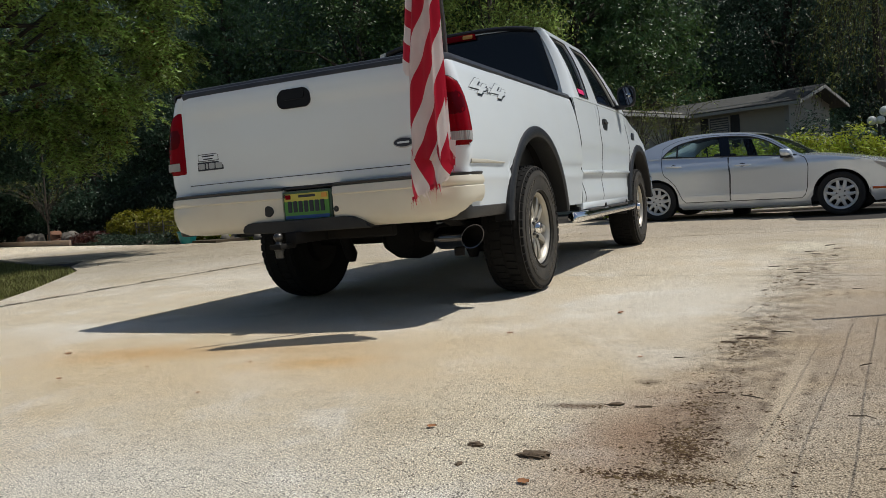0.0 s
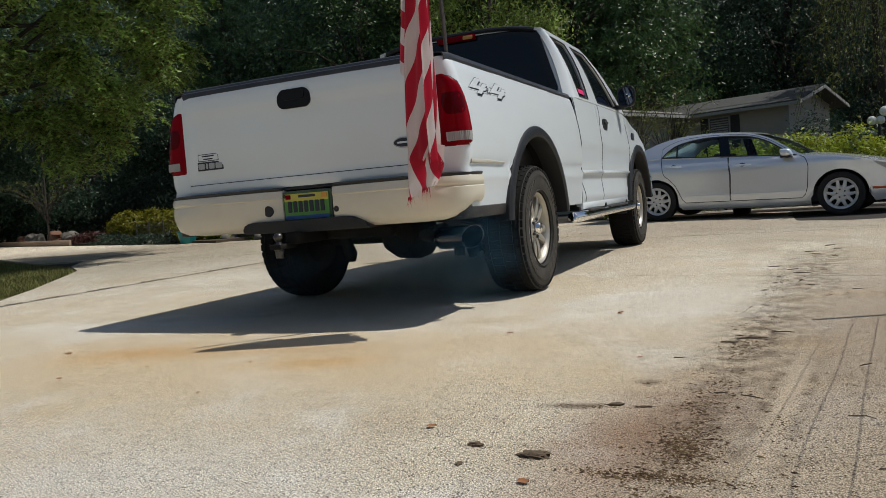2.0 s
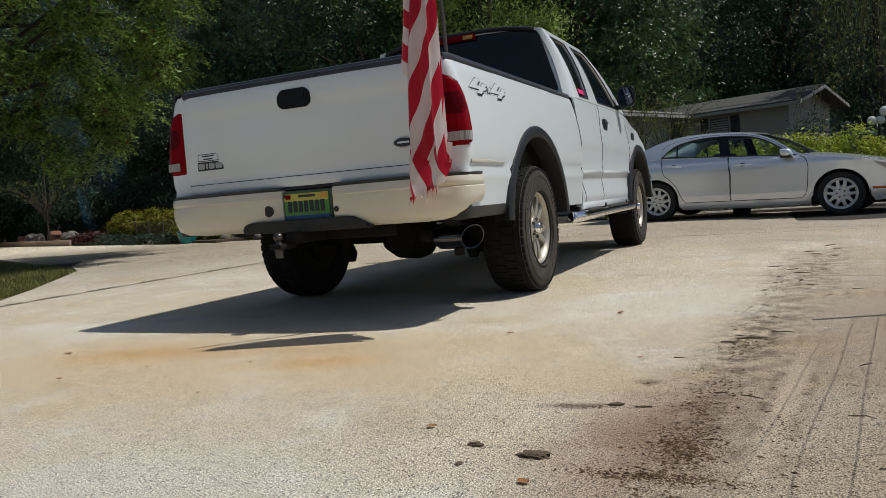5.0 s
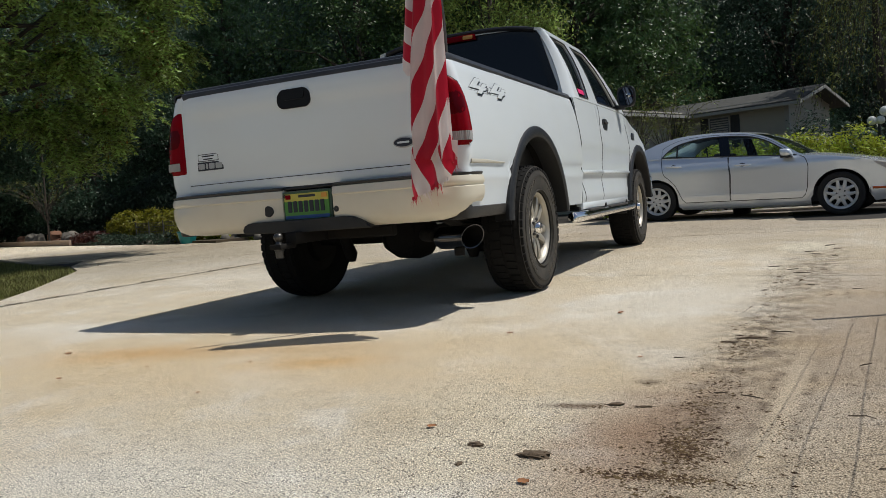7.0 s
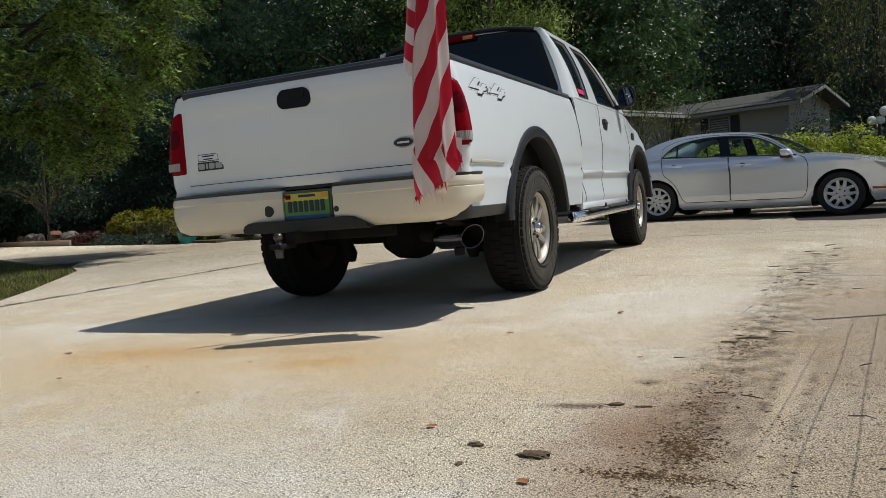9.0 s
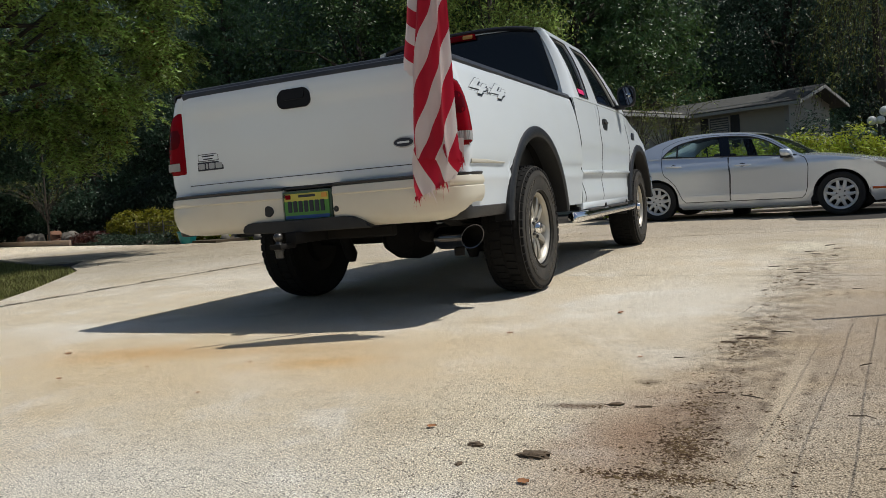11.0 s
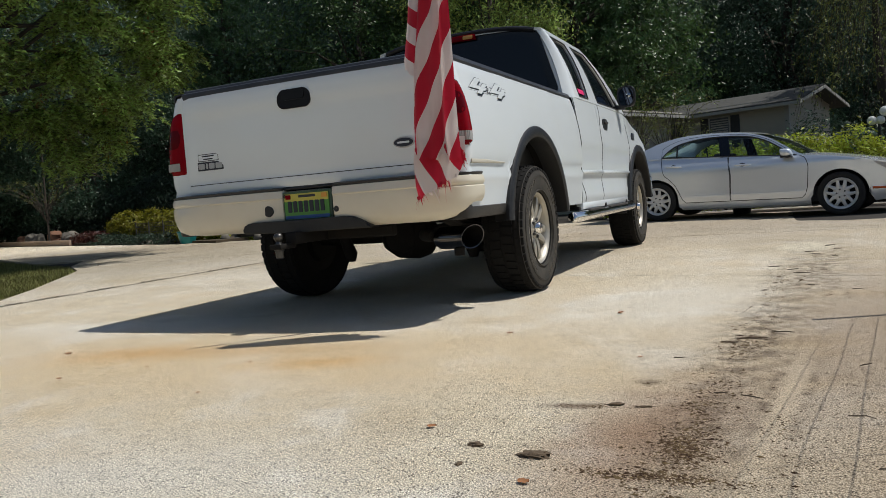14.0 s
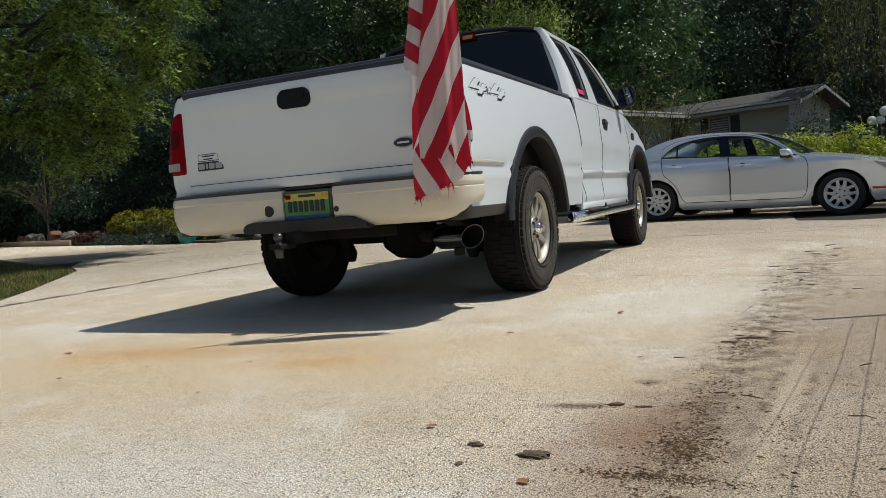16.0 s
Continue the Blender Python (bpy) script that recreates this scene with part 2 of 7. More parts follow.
    col = blend(col, (0.76, 0.71, 0.61), mul(remap(noise_node(4.2, 7, 0.7), 0.54, 0.72), 0.45))
    col = blend(col, (0.33, 0.275, 0.21), mul(spot(1.0, 6.5, 7.5, 6.2, 0, 1.0, 0.35, 1.1), 0.8))
    # warm film over the middle of the slab
    col = blend(col, (0.68, 0.52, 0.31), mul(spot(0.2, -2.0, 2.6, 0.95, 8, 1.0, 0.5, 2.0), 0.6))
    col = blend(col, (0.58, 0.31, 0.09), mul(spot(-0.45, -2.0, 0.55, 0.24, 12, 1.2, 0.6, 5.0), 0.6))
    col = blend(col, (0.60, 0.34, 0.10), mul(spot(0.62, -2.08, 0.38, 0.17, 14, 1.2, 0.6, 6.0), 0.58))
    col = blend(col, (0.52, 0.33, 0.15), mul(spot(0.3, -1.86, 0.7, 0.18, 10, 1.1, 0.45, 7.0), 0.45))
    # dirt washed along the right edge: a dark broken seam, a brown film, pale wheel tracks
    gritty = remap(noise_node(34, 6, 0.75), 0.42, 0.54)
    streak = remap(noise_node(11, 6, 0.7), 0.42, 0.60)
    col = blend(col, (0.25, 0.165, 0.095), mul(spot(2.78, -1.4, 0.78, 3.8, -8, 1.0, 0.35, 2.5), 0.68))
    col = blend(col, (0.27, 0.15, 0.085), mul(spot(2.06, -2.75, 0.24, 0.75, -10, 1.1, 0.5, 6.0), 0.75))
    col = blend(col, (0.055, 0.034, 0.018), mul(mul(spot(2.17, -2.80, 0.12, 0.62, -4, 1.1, 0.6, 10.0), gritty), 0.6))
    col = blend(col, (0.09, 0.063, 0.04), mul(mul(spot(2.28, -1.5, 0.19, 1.4, -5, 1.1, 0.6, 8.0), streak), 0.85))
    col = blend(col, (0.11, 0.08, 0.052), mul(mul(spot(2.55, 0.8, 0.26, 2.4, -5, 1.1, 0.6, 5.0), streak), 0.8))
    col = blend(col, (0.60, 0.50, 0.37), mul(spot(2.385, -2.40, 0.045, 0.80, -6, 0.9, 0.35, 8.0), 0.75))
    col = blend(col, (0.16, 0.12, 0.085), mul(mul(spot(2.335, -2.45, 0.024, 0.85, -6, 1.0, 0.4, 12.0), streak), 0.8))
    col = blend(col, (0.17, 0.13, 0.09), mul(mul(spot(2.445, -2.3, 0.024, 0.8, -6, 1.0, 0.4, 12.0), streak), 0.7))
    col = blend(col, (0.15, 0.10, 0.065), mul(spot(1.82, -2.54, 0.11, 0.04, 5, 0.9, 0.4, 25.0), 0.8))
    col = blend(col, (0.18, 0.14, 0.10), mul(spot(1.99, -2.24, 0.05, 0.04, 0, 0.9, 0.4, 25.0), 0.7))
    col = blend(col, (0.62, 0.57, 0.46), mul(spot(2.5, 2.45, 0.25, 0.5, 0, 0.4, 0.2, 3.0), 0.8))
    # pale, rain-bleached areas
    for bx, by, brx, bry, bk in ((0.95, -3.35, 1.0, 0.42, 0.6), (1.75, -0.5, 0.75, 0.9, 0.3), (-1.3, -1.3, 1.3, 0.35, 0.5), (-2.6, 1.6, 1.2, 0.8, 0.35)):
        col = blend(col, (0.76, 0.735, 0.68), mul(spot(bx, by, brx, bry, 8, 1.1, 0.45, 2.2), bk))
    # grit that shows through everything
    gr = t.nodes.new("ShaderNodeMix")
    gr.data_type, gr.blend_type = "RGBA", "MULTIPLY"
    gr.inputs["Factor"].default_value = 1.0
    L(col, gr.inputs["A"])
    two = t.nodes.new("ShaderNodeMath")
    two.operation = "MULTIPLY"
    L(remap(fine, 0.38, 0.60, 0.46, 1.46), two.inputs[0])
    L(remap(mid, 0.34, 0.62, 0.88, 1.09), two.inputs[1])
    L(two.outputs[0], gr.inputs["B"])
    col = gr.outputs["Result"]
    col = blend(col, (0.09, 0.07, 0.05), mul(pit, 0.6))
    # sun-yellowed cast of the whole slab
    warm = t.nodes.new("ShaderNodeMix")
    warm.data_type, warm.blend_type = "RGBA", "MULTIPLY"
    warm.inputs["Factor"].default_value = 1.0
    warm.inputs["B"].default_value = (1.075, 1.06, 1.015, 1)
    L(col, warm.inputs["A"])
    L(warm.outputs["Result"], b.inputs["Base Color"])
    bp = t.nodes.new("ShaderNodeBump")
    bp.inputs["Strength"].default_value, bp.inputs["Distance"].default_value = 0.9, 0.008
    ad = t.nodes.new("ShaderNodeMath")
    ad.operation = "SUBTRACT"
    L(fine, ad.inputs[0])
    L(pit, ad.inputs[1])
    L(ad.outputs[0], bp.inputs["Height"])
    L(bp.outputs["Normal"], b.inputs["Normal"])
    return m


CONCRETE = concrete_mat()
SOIL = mat("soil_and_litter", (0.075, 0.055, 0.035), 0.95, var=0.5, grain=1.5, bump=0.6, bump_scale=30, dirt=0.6, dirt_color=(0.10, 0.085, 0.05), dirt_scale=0.8)
JOINT = mat("joint_filler", (0.035, 0.03, 0.024), 0.95, var=0.4, grain=30)
GRASS = leaf_mat("lawn_blade", (0.20, 0.20, 0.06), 0.6, 0.25, 0.5)
TURF = mat("turf", (0.10, 0.09, 0.035), 0.95, var=0.5, grain=8)

bm = bmesh.new()
bmesh.ops.create_grid(bm, x_segments=2, y_segments=2, size=600)
ground = tagged(part("ground", bm, SOIL), "brown soil with leaf litter under the trees", "ground", kind="structure")
ground.location.z = -0.14

# the drive: cast slabs, each with its own edge; outlines as plan corners
DRIVE = [
    [(-3.81, -9.0), (12.0, -9.0), (12.0, -0.9), (2.7, 0.38), (0.81, 0.78), (-3.81, 1.1)],
    [(-3.81, 1.1006), (0.50, 0.8012), (0.81, 0.786), (2.7, 0.386), (12.0, -0.894), (12.0, 4.1), (-3.81, 4.6)],
    [(-3.81, 4.615), (12.0, 4.115), (12.0, 10.15), (3.86, 10.15), (0.5, 9.5), (-3.81, 9.6)],
    [(-3.835, -9.0), (-3.835, 1.4), (-6.1, 2.0), (-5.15, 0.95), (-4.35, -0.02), (-4.1, -1.5), (-4.1, -9.0)],
    [(-3.837, 1.4005), (-3.837, 9.8), (-9.0, 10.15), (-9.68, 8.05), (-9.76, 5.47), (-8.5, 4.15), (-7.2, 3.2), (-6.1003, 2.0005)],
    [(-9.02, 10.15), (-12.8, 10.75), (-21.5, 14.6), (-31.7, 19.1), (-36, 20), (-36, 14), (-26, 11.5), (-15.3, 7.6), (-10.8, 5.2), (-9.78, 5.47), (-9.70, 8.06)],
]
driveway = empty("driveway", "old beige concrete drive in large cast slabs, stained and dusty", "driveway", kind="structure")
for ring in DRIVE:
    bm = bmesh.new()
    f = bm.faces.new([bm.verts.new((x, y, 0)) for x, y in ring])
    bmesh.ops.triangulate(bm, faces=[f])
    for _ in range(4):
        long = [e for e in bm.edges if e.calc_length() > 1.2]
        if long:
            bmesh.ops.subdivide_edges(bm, edges=long, cuts=1)
            bmesh.ops.triangulate(bm, faces=bm.faces)
    for v in bm.verts:
        v.co.z = lie(v.co.x, v.co.y)
    ext = bmesh.ops.extrude_face_region(bm, geom=bm.faces[:])
    for v in ext["geom"]:
        if isinstance(v, bmesh.types.BMVert):
            v.co.z -= 0.13
    part("slab", bm, CONCRETE, driveway, smooth=False)
bm = bmesh.new()
box(bm, -36, 12, -9, 20, -0.136, -0.02)
# weathered cracks and old saw cuts, filled with dark grit
crng = np.random.default_rng(21)
for a, c, w in (((-3.822, -0.9), (-3.822, 1.6), 0.030), ((-3.822, 1.6), (-3.822, 5.0), 0.036), ((-9.3, 4.5), (-10.5, 7.2), 0.05), ((-10.5, 7.2), (-10.4, 10.1), 0.05), ((-8.6, 4.4), (-4.1, 6.6), 0.014), ((-3.9, 3.0), (-0.2, 2.6), 0.010), ((-3.9, 6.2), (0.4, 5.2), 0.016), ((0.9, 0.76), (2.7, 0.36), 0.005), ((-7.04, 4.2), (-4.3, 5.6), 0.018), ((1.2, 5.2), (3.6, 4.6), 0.014)):
    bmc = bmesh.new()
    L = []
    for k in range(41):
        f = k / 40
        x, y = a[0] + (c[0] - a[0]) * f, a[1] + (c[1] - a[1]) * f
        s = Vector((a[1] - c[1], c[0] - a[0])).normalized()
        wob = 0.05 * noise.noise(Vector((x * 1.7, y, w * 100)))
        x, y = x + s.x * wob, y + s.y * wob
        ww = w * (0.4 + 0.8 * abs(noise.noise(Vector((x * 6, y * 6, 3)))))
        L.append((bmc.verts.new((x - s.x * ww, y - s.y * ww, lie(x, y) + 0.0025)), bmc.verts.new((x + s.x * ww, y + s.y * ww, lie(x, y) + 0.0025))))
    for q, p in zip(L, L[1:]):
        bmc.faces.new((q[0], q[1], p[1], p[0]))
    part("crack", bmc, JOINT, driveway, smooth=False)
jf = part("joint_bed", bm, JOINT, driveway)
jf.location.z = -0.012


# ---- the pickup ----
AX = 3.516
pickup = empty("pickup_truck", "white extended-cab pickup truck with black flares, parked on concrete", "truck")
SIDE_PROF = [(0.44, 0.925), (0.50, 0.945), (0.60, 0.955), (0.70, 0.962), (0.745, 0.975), (0.765, 0.968), (0.785, 0.956), (0.81, 0.968), (0.86, 0.975), (0.98, 0.972), (1.08, 0.962), (1.18, 0.945), (1.27, 0.922), (1.32, 0.905), (1.345, 0.885)]


CAB_PROF = [(0.44, 0.925), (0.50, 0.945), (0.55, 0.957), (0.59, 0.958), (0.64, 0.950), (0.69, 0.945), (0.725, 0.948), (0.745, 0.960), (0.785, 0.960), (0.81, 0.955), (0.85, 0.958)] + [q for q in SIDE_PROF if 0.9 < q[0] < 1.25] + [(1.27, 0.934), (1.32, 0.924), (1.345, 0.9185)]


def plan(s):
    """Outline of the bed from the tailgate round the corner and forward: inset from the side, and y."""
    if s < 0.09:
        return 0.14 - s, -1.165
    if s < 0.1685:
        a = (s - 0.09) / 0.05
        return 0.05 - 0.05 * math.sin(a), -1.165 + 0.05 * (1 - math.cos(a))
    return 0.0, -1.115 + s - 0.1685


def arch_bottom(y, y0, low, r=0.60, zc=0.412):
    d = abs(y - y0)
    return low if d >= r - 0.002 else max(low, zc + math.sqrt(r * r - d * d))


def arch_cols(y0, y1, yc, r=0.60, step=0.09):
    ys = set(np.round(np.arange(y0, y1, step), 4)) | {y0, y1}
    ys = {y for y in ys if abs(y - yc) > r + 0.01}
    ys |= {float(yc + r * math.cos(a)) for a in np.linspace(0.0, math.pi, 37) if y0 < yc + r * math.cos(a) < y1}
    return sorted(ys)


def body_panel(name, side, ys, low, high, yc, parent, tuck=None, label=""):
    rows = []
    for y in ys:
        lo = arch_bottom(y, yc, low)
        top = high(y) if callable(high) else high
        zs = [lo + (top - lo) * k / 25 for k in range(26)]
        rows.append([(side * (interp(z, CAB_PROF) - (tuck(y, z) if tuck else 0)), y, z) for z in zs])
    return sheet(name, rows, WHITE, parent, label, thick=0.008, angle=50)


for side in (-1, 1):
    # bed side, wrapped round the rear corner
    ss = [0, 0.03, 0.06, 0.09] + [0.09 + 0.0785 * k / 6 for k in range(1, 7)]
    ys = arch_cols(-1.10, 1.115, 0.0)
    rows = []
    for s in ss:
        d, y = plan(s)
        rows.append([(side * ((0.822 - 0.03 * smooth01(1.26, 1.36, z)) * (1 - s / 0.09) + (interp(z, SIDE_PROF) - 0.05) * s / 0.09 if s < 0.09 else interp(z, SIDE_PROF) - d), y, z) for z in [0.62 + (1.345 - 0.62) * k / 25 for k in range(26)]])
    for y in ys:
        lo = arch_bottom(y, 0.0, 0.52 if y > 0.0 else 0.56)
        rows.append([(side * interp(z, SIDE_PROF), y, z) for z in [lo + (1.345 - lo) * k / 25 for k in range(26)]])
    bedside = sheet("bed_side", rows, WHITE, pickup, thick=0.008, angle=50)
    # rail cap
    prof = [(0.90, 1.325), (0.905, 1.34), (0.895, 1.36), (0.87, 1.366), (0.80, 1.366), (0.785, 1.355), (0.785, 1.30)]
    rows = [[(side * (x - (0.02 if y < -1.14 else 0)), y, z - 0.0) for x, z in prof] for y in [-1.165, -1.155, -1.13] + list(np.linspace(-1.0, 1.12, 12))]
    sheet("rail_cap", rows, CAPBLK, pickup, "black plastic bed rail cap", thick=0.006)
    # inner bed wall
    boxed("bed_wall", (side * 0.80 - 0.012, side * 0.80 + 0.012, -1.12, 1.11, 0.78, 1.33), BLACK, pickup, "black bed liner wall")
    # tail lamp wraps the corner
    lamp = None
    for nm, material, z0, z1, out in (("tail_lamp", REDLENS, 0.895, 1.255, 0.012), ("lamp_bezel", BLACK, 0.888, 1.262, 0.005)):
        rows = []
        for k in range(17):
            v = k / 16
            z = z0 + (z1 - z0) * v
            send = interp(v, [(0, 0.17), (0.06, 0.20), (0.2, 0.21), (0.45, 0.205), (0.7, 0.185), (0.88, 0.15), (0.97, 0.11), (1, 0.09)]) + (0.006 if nm == "lamp_bezel" else 0)
            row = []
            for j in range(25):
                u = j / 24
                first_s = 0.973 - interp(z, SIDE_PROF) - (0.003 if nm == "lamp_bezel" else 0)
                d, y = plan(first_s + (send - first_s) * u)
                o = out * math.sin(math.pi * min(1, max(0.0, u * 1.04))) ** 0.35 * min(1, math.sin(math.pi * (0.03 + 0.94 * v)) * 3)
                row.append((side * (interp(z, SIDE_PROF) - d + o * (1 if y > -1.15 else 0.4)), y - o * (1 if y < -1.12 else 0.15), z))
            rows.append(row)
        q = sheet(nm, rows, material, lamp or pickup, "red tail lamp lens" if material is REDLENS else "", thick=0.004)
        if nm == "tail_lamp":
            lamp = q
    # darker round brake lens and ribbed reversing lens
    def lamp_pt(s, z, out):
        d, y = plan(s)
        return (side * (interp(z, SIDE_PROF) - d + out * (1 if y > -1.15 else 0.4)), y - out * (1 if y < -1.12 else 0.15), z)

    rows = [[lamp_pt(0.098 + r * math.cos(a), 1.105 + 1.15 * r * math.sin(a), 0.0155 - 0.004 * (r / 0.062) ** 2) for a in np.linspace(0, 2 * math.pi, 29)] for r in (0.002, 0.02, 0.04, 0.055, 0.062)]
    sheet("brake_lens", rows, DARKRED, lamp, "round dark red brake lens", thick=0.002)
    rows = [[lamp_pt(0.036 + 0.134 * j / 48, z, 0.0155 + 0.0022 * (j % 4 > 1)) for z in (0.918, 0.94, 0.964)] for j in range(49)]
    sheet("reversing_lens", rows, CLEARLENS, lamp, "clear ribbed reversing lens", thick=0.002)

# tailgate
rows = []
for k in range(22):
    z = 0.772 + (1.345 - 0.772) * k / 21
    row = []
    for j in range(29):
        x = -0.815 + 1.63 * j / 28
        bulge = interp(z, [(0.772, 0.0), (0.786, 0.010), (0.814, 0.015), (0.822, 0.003), (0.90, 0.008), (1.05, 0.012), (1.20, 0.010), (1.235, 0.018), (1.32, 0.014), (1.345, 0.0)])
        edge = max(0.0, min(1.0, (0.815 - abs(x)) / 0.02))
        row.append((x, -1.163 - bulge * edge ** 0.5 - 0.012 * (1 - (x / 0.8) ** 2), z))
    rows.append(row)
tailgate = sheet("tailgate", rows, WHITE, pickup, "white tailgate with a black handle", thick=0.03, angle=60)
bm = bmesh.new()
# dark line laid in the pressed crease as its shade; the upright ones are seams
tube(bm, [(x, -1.163 - 0.0045 - 0.012 * (1 - (x / 0.815) ** 2) - 0.016, 0.8225) for x in np.linspace(-0.80, 0.80, 25)], 0.0020, 5)
for q in (-1, 1):
    tube(bm, [(q * 0.8185, -1.169, z) for z in np.linspace(0.78, 1.335, 12)], 0.0042, 5)
part("tailgate_seams_crease_shade", bm, GAP, tailgate, "thin dark side seams of the tailgate and a dark crease shade line")
boxed("tailgate_edge", (-0.824, 0.824, -1.150, -1.135, 0.772, 1.335), GAP, pickup, bevel=0.002)
prof = [(-1.190, 1.332), (-1.196, 1.345), (-1.192, 1.362), (-1.178, 1.368), (-1.172, 1.380), (-1.15, 1.388), (-1.11, 1.386), (-1.10, 1.35)]
sheet("tailgate_cap", [[(x, y + 0.010 * (x / 0.8) ** 2, z - 0.004) for y, z in prof] for x in np.linspace(-0.80, 0.80, 17)], CAPBLK, pickup, "black plastic tailgate cap", thick=0.006)


def gate_y(x, z):
    """The outer face of the tailgate."""
    bulge = interp(z, [(0.772, 0.0), (0.786, 0.010), (0.814, 0.015), (0.822, 0.003), (0.90, 0.008), (1.05, 0.012), (1.20, 0.010), (1.235, 0.018), (1.32, 0.014), (1.345, 0.0)])
    return -1.178 - bulge - 0.012 * (1 - (x / 0.8) ** 2)


def rounded_plate(w, h, r, n=8, pinch=0.0):
    """Corners of a rounded rectangle, around (0, 0)."""
    out = []
    for cx, cz, a0 in ((w / 2 - r, h / 2 - r, 0), (-w / 2 + r, h / 2 - r, 90), (-w / 2 + r, -h / 2 + r, 180), (w / 2 - r, -h / 2 + r, 270)):
        for k in range(n + 1):
            a = radians(a0 + 90 * k / n)
            out.append((cx + r * math.cos(a), cz + r * math.sin(a)))
    return out


def slab_y(bm, outline, x, z, y_front, y_back, tilt=0.0):
    """A thin plate in the x-z plane that faces the rear."""
    c, s = math.cos(tilt), math.sin(tilt)
    f = [bm.verts.new((x + a * c - b * s, y_front, z + a * s + b * c)) for a, b in outline]
    g = [bm.verts.new((x + a * c - b * s, y_back, z + a * s + b * c)) for a, b in outline]
    bm.faces.new(f)
    bm.faces.new(g[::-1])
    for k in range(len(f)):
        bm.faces.new((f[k], g[k], g[(k + 1) % len(f)], f[(k + 1) % len(f)]))


bm = bmesh.new()
slab_y(bm, [(a * (1 - 0.9 * max(0, b) - 0.3 * min(0, b)), b) for a, b in rounded_plate(0.218, 0.104, 0.046)], -0.002, 1.240, gate_y(0, 1.243) - 0.004, -1.17)
handle = part("tailgate_handle", bm, HANDLE, tailgate, "black plastic tailgate handle bezel")
bm = bmesh.new()
slab_y(bm, rounded_plate(0.16, 0.05, 0.024), -0.009, 1.258, gate_y(0, 1.25) - 0.009, -1.195)
part("pull", bm, HANDLE, handle)

# badges: plain shapes in place of maker's marks
BADGE_DARK = mat("badge_dark", (0.03, 0.035, 0.05), 0.3, var=0.1)
BADGE_GREY = mat("badge_grey", (0.45, 0.46, 0.47), 0.35, metal=0.4, var=0.1)
bm = bmesh.new()
slab_y(bm, [(0.061 * math.cos(a), 0.028 * math.sin(a)) for a in np.linspace(0, 2 * math.pi, 33)[:-1]], 0.641, 0.938, gate_y(0.641, 0.938) - 0.006, -1.168)
oval = part("oval_badge", bm, BADGE_GREY, tailgate, "dark oval maker's badge with a bright rim")
bm = bmesh.new()
slab_y(bm, [(0.055 * math.cos(a), 0.022 * math.sin(a)) for a in np.linspace(0, 2 * math.pi, 33)[:-1]], 0.641, 0.938, gate_y(0.641, 0.938) - 0.009, -1.18)
part("badge_field", bm, BADGE_DARK, oval)
bm = bmesh.new()
slab_y(bm, rounded_plate(0.07, 0.010, 0.004, 3), 0.641, 0.938, gate_y(0.641, 0.938) - 0.011, -1.185)
part("badge_bar", bm, WHITE, oval)
for nm, x, z, w, h, material in (("model_badge", -0.632, 0.929, 0.19, 0.050, BADGE_DARK), ("trim_sticker", -0.643, 0.979, 0.15, 0.042, BADGE_DARK)):
    bm = bmesh.new()
    slab_y(bm, rounded_plate(w, h, 0.004, 3), x, z, gate_y(x, z) - 0.002, -1.165)
    q = part(nm, bm, material, tailgate, "dark plain badge plate with light bars")
    if nm == "trim_sticker":
        bm = bmesh.new()
        slab_y(bm, rounded_plate(w - 0.008, h - 0.008, 0.003, 3), x, z, gate_y(x, z) - 0.004, -1.178)
        part("sticker_face", bm, WHITE, q)
        for k in range(2):
            bm = bmesh.new()
            slab_y(bm, rounded_plate(0.09 - 0.02 * k, 0.007, 0.002, 2), x, z + 0.008 - 0.017 * k, gate_y(x, z) - 0.0055, -1.180)
            part("writing_bar", bm, BADGE_DARK, q)
    else:
        for k, ww in enumerate((0.046, 0.012, 0.040, 0.046)):
            bm = bmesh.new()
            slab_y(bm, rounded_plate(ww, 0.032, 0.006, 3), x - 0.064 + (0, 0.040, 0.076, 0.128)[k], z, gate_y(x, z) - 0.006, -1.178)
            part("writing_bar", bm, BADGE_GREY, q)

# bed floor, front wall of the bed
boxed("bed_floor", (-0.80, 0.80, -1.14, 1.11, 0.74, 0.78), BLACK, pickup, "black bed liner floor")
boxed("bed_front_wall", (-0.86, 0.86, 1.095, 1.118, 0.74, 1.335), WHITE, pickup)


# rear bumper
def bumper_path(side):
    pts = [(0.235, -1.262), (0.40, -1.262), (0.58, -1.258), (0.74, -1.250), (0.84, -1.236), (0.91, -1.212), (0.955, -1.175), (0.978, -1.12), (0.984, -1.06), (0.982, -1.0)]
    if side < 0:
        pts = [(0.130, -1.215), (0.185, -1.238), (0.26, -1.254), (0.36, -1.261)] + pts[2:]
    return [(side * x, y) for x, y in pts]


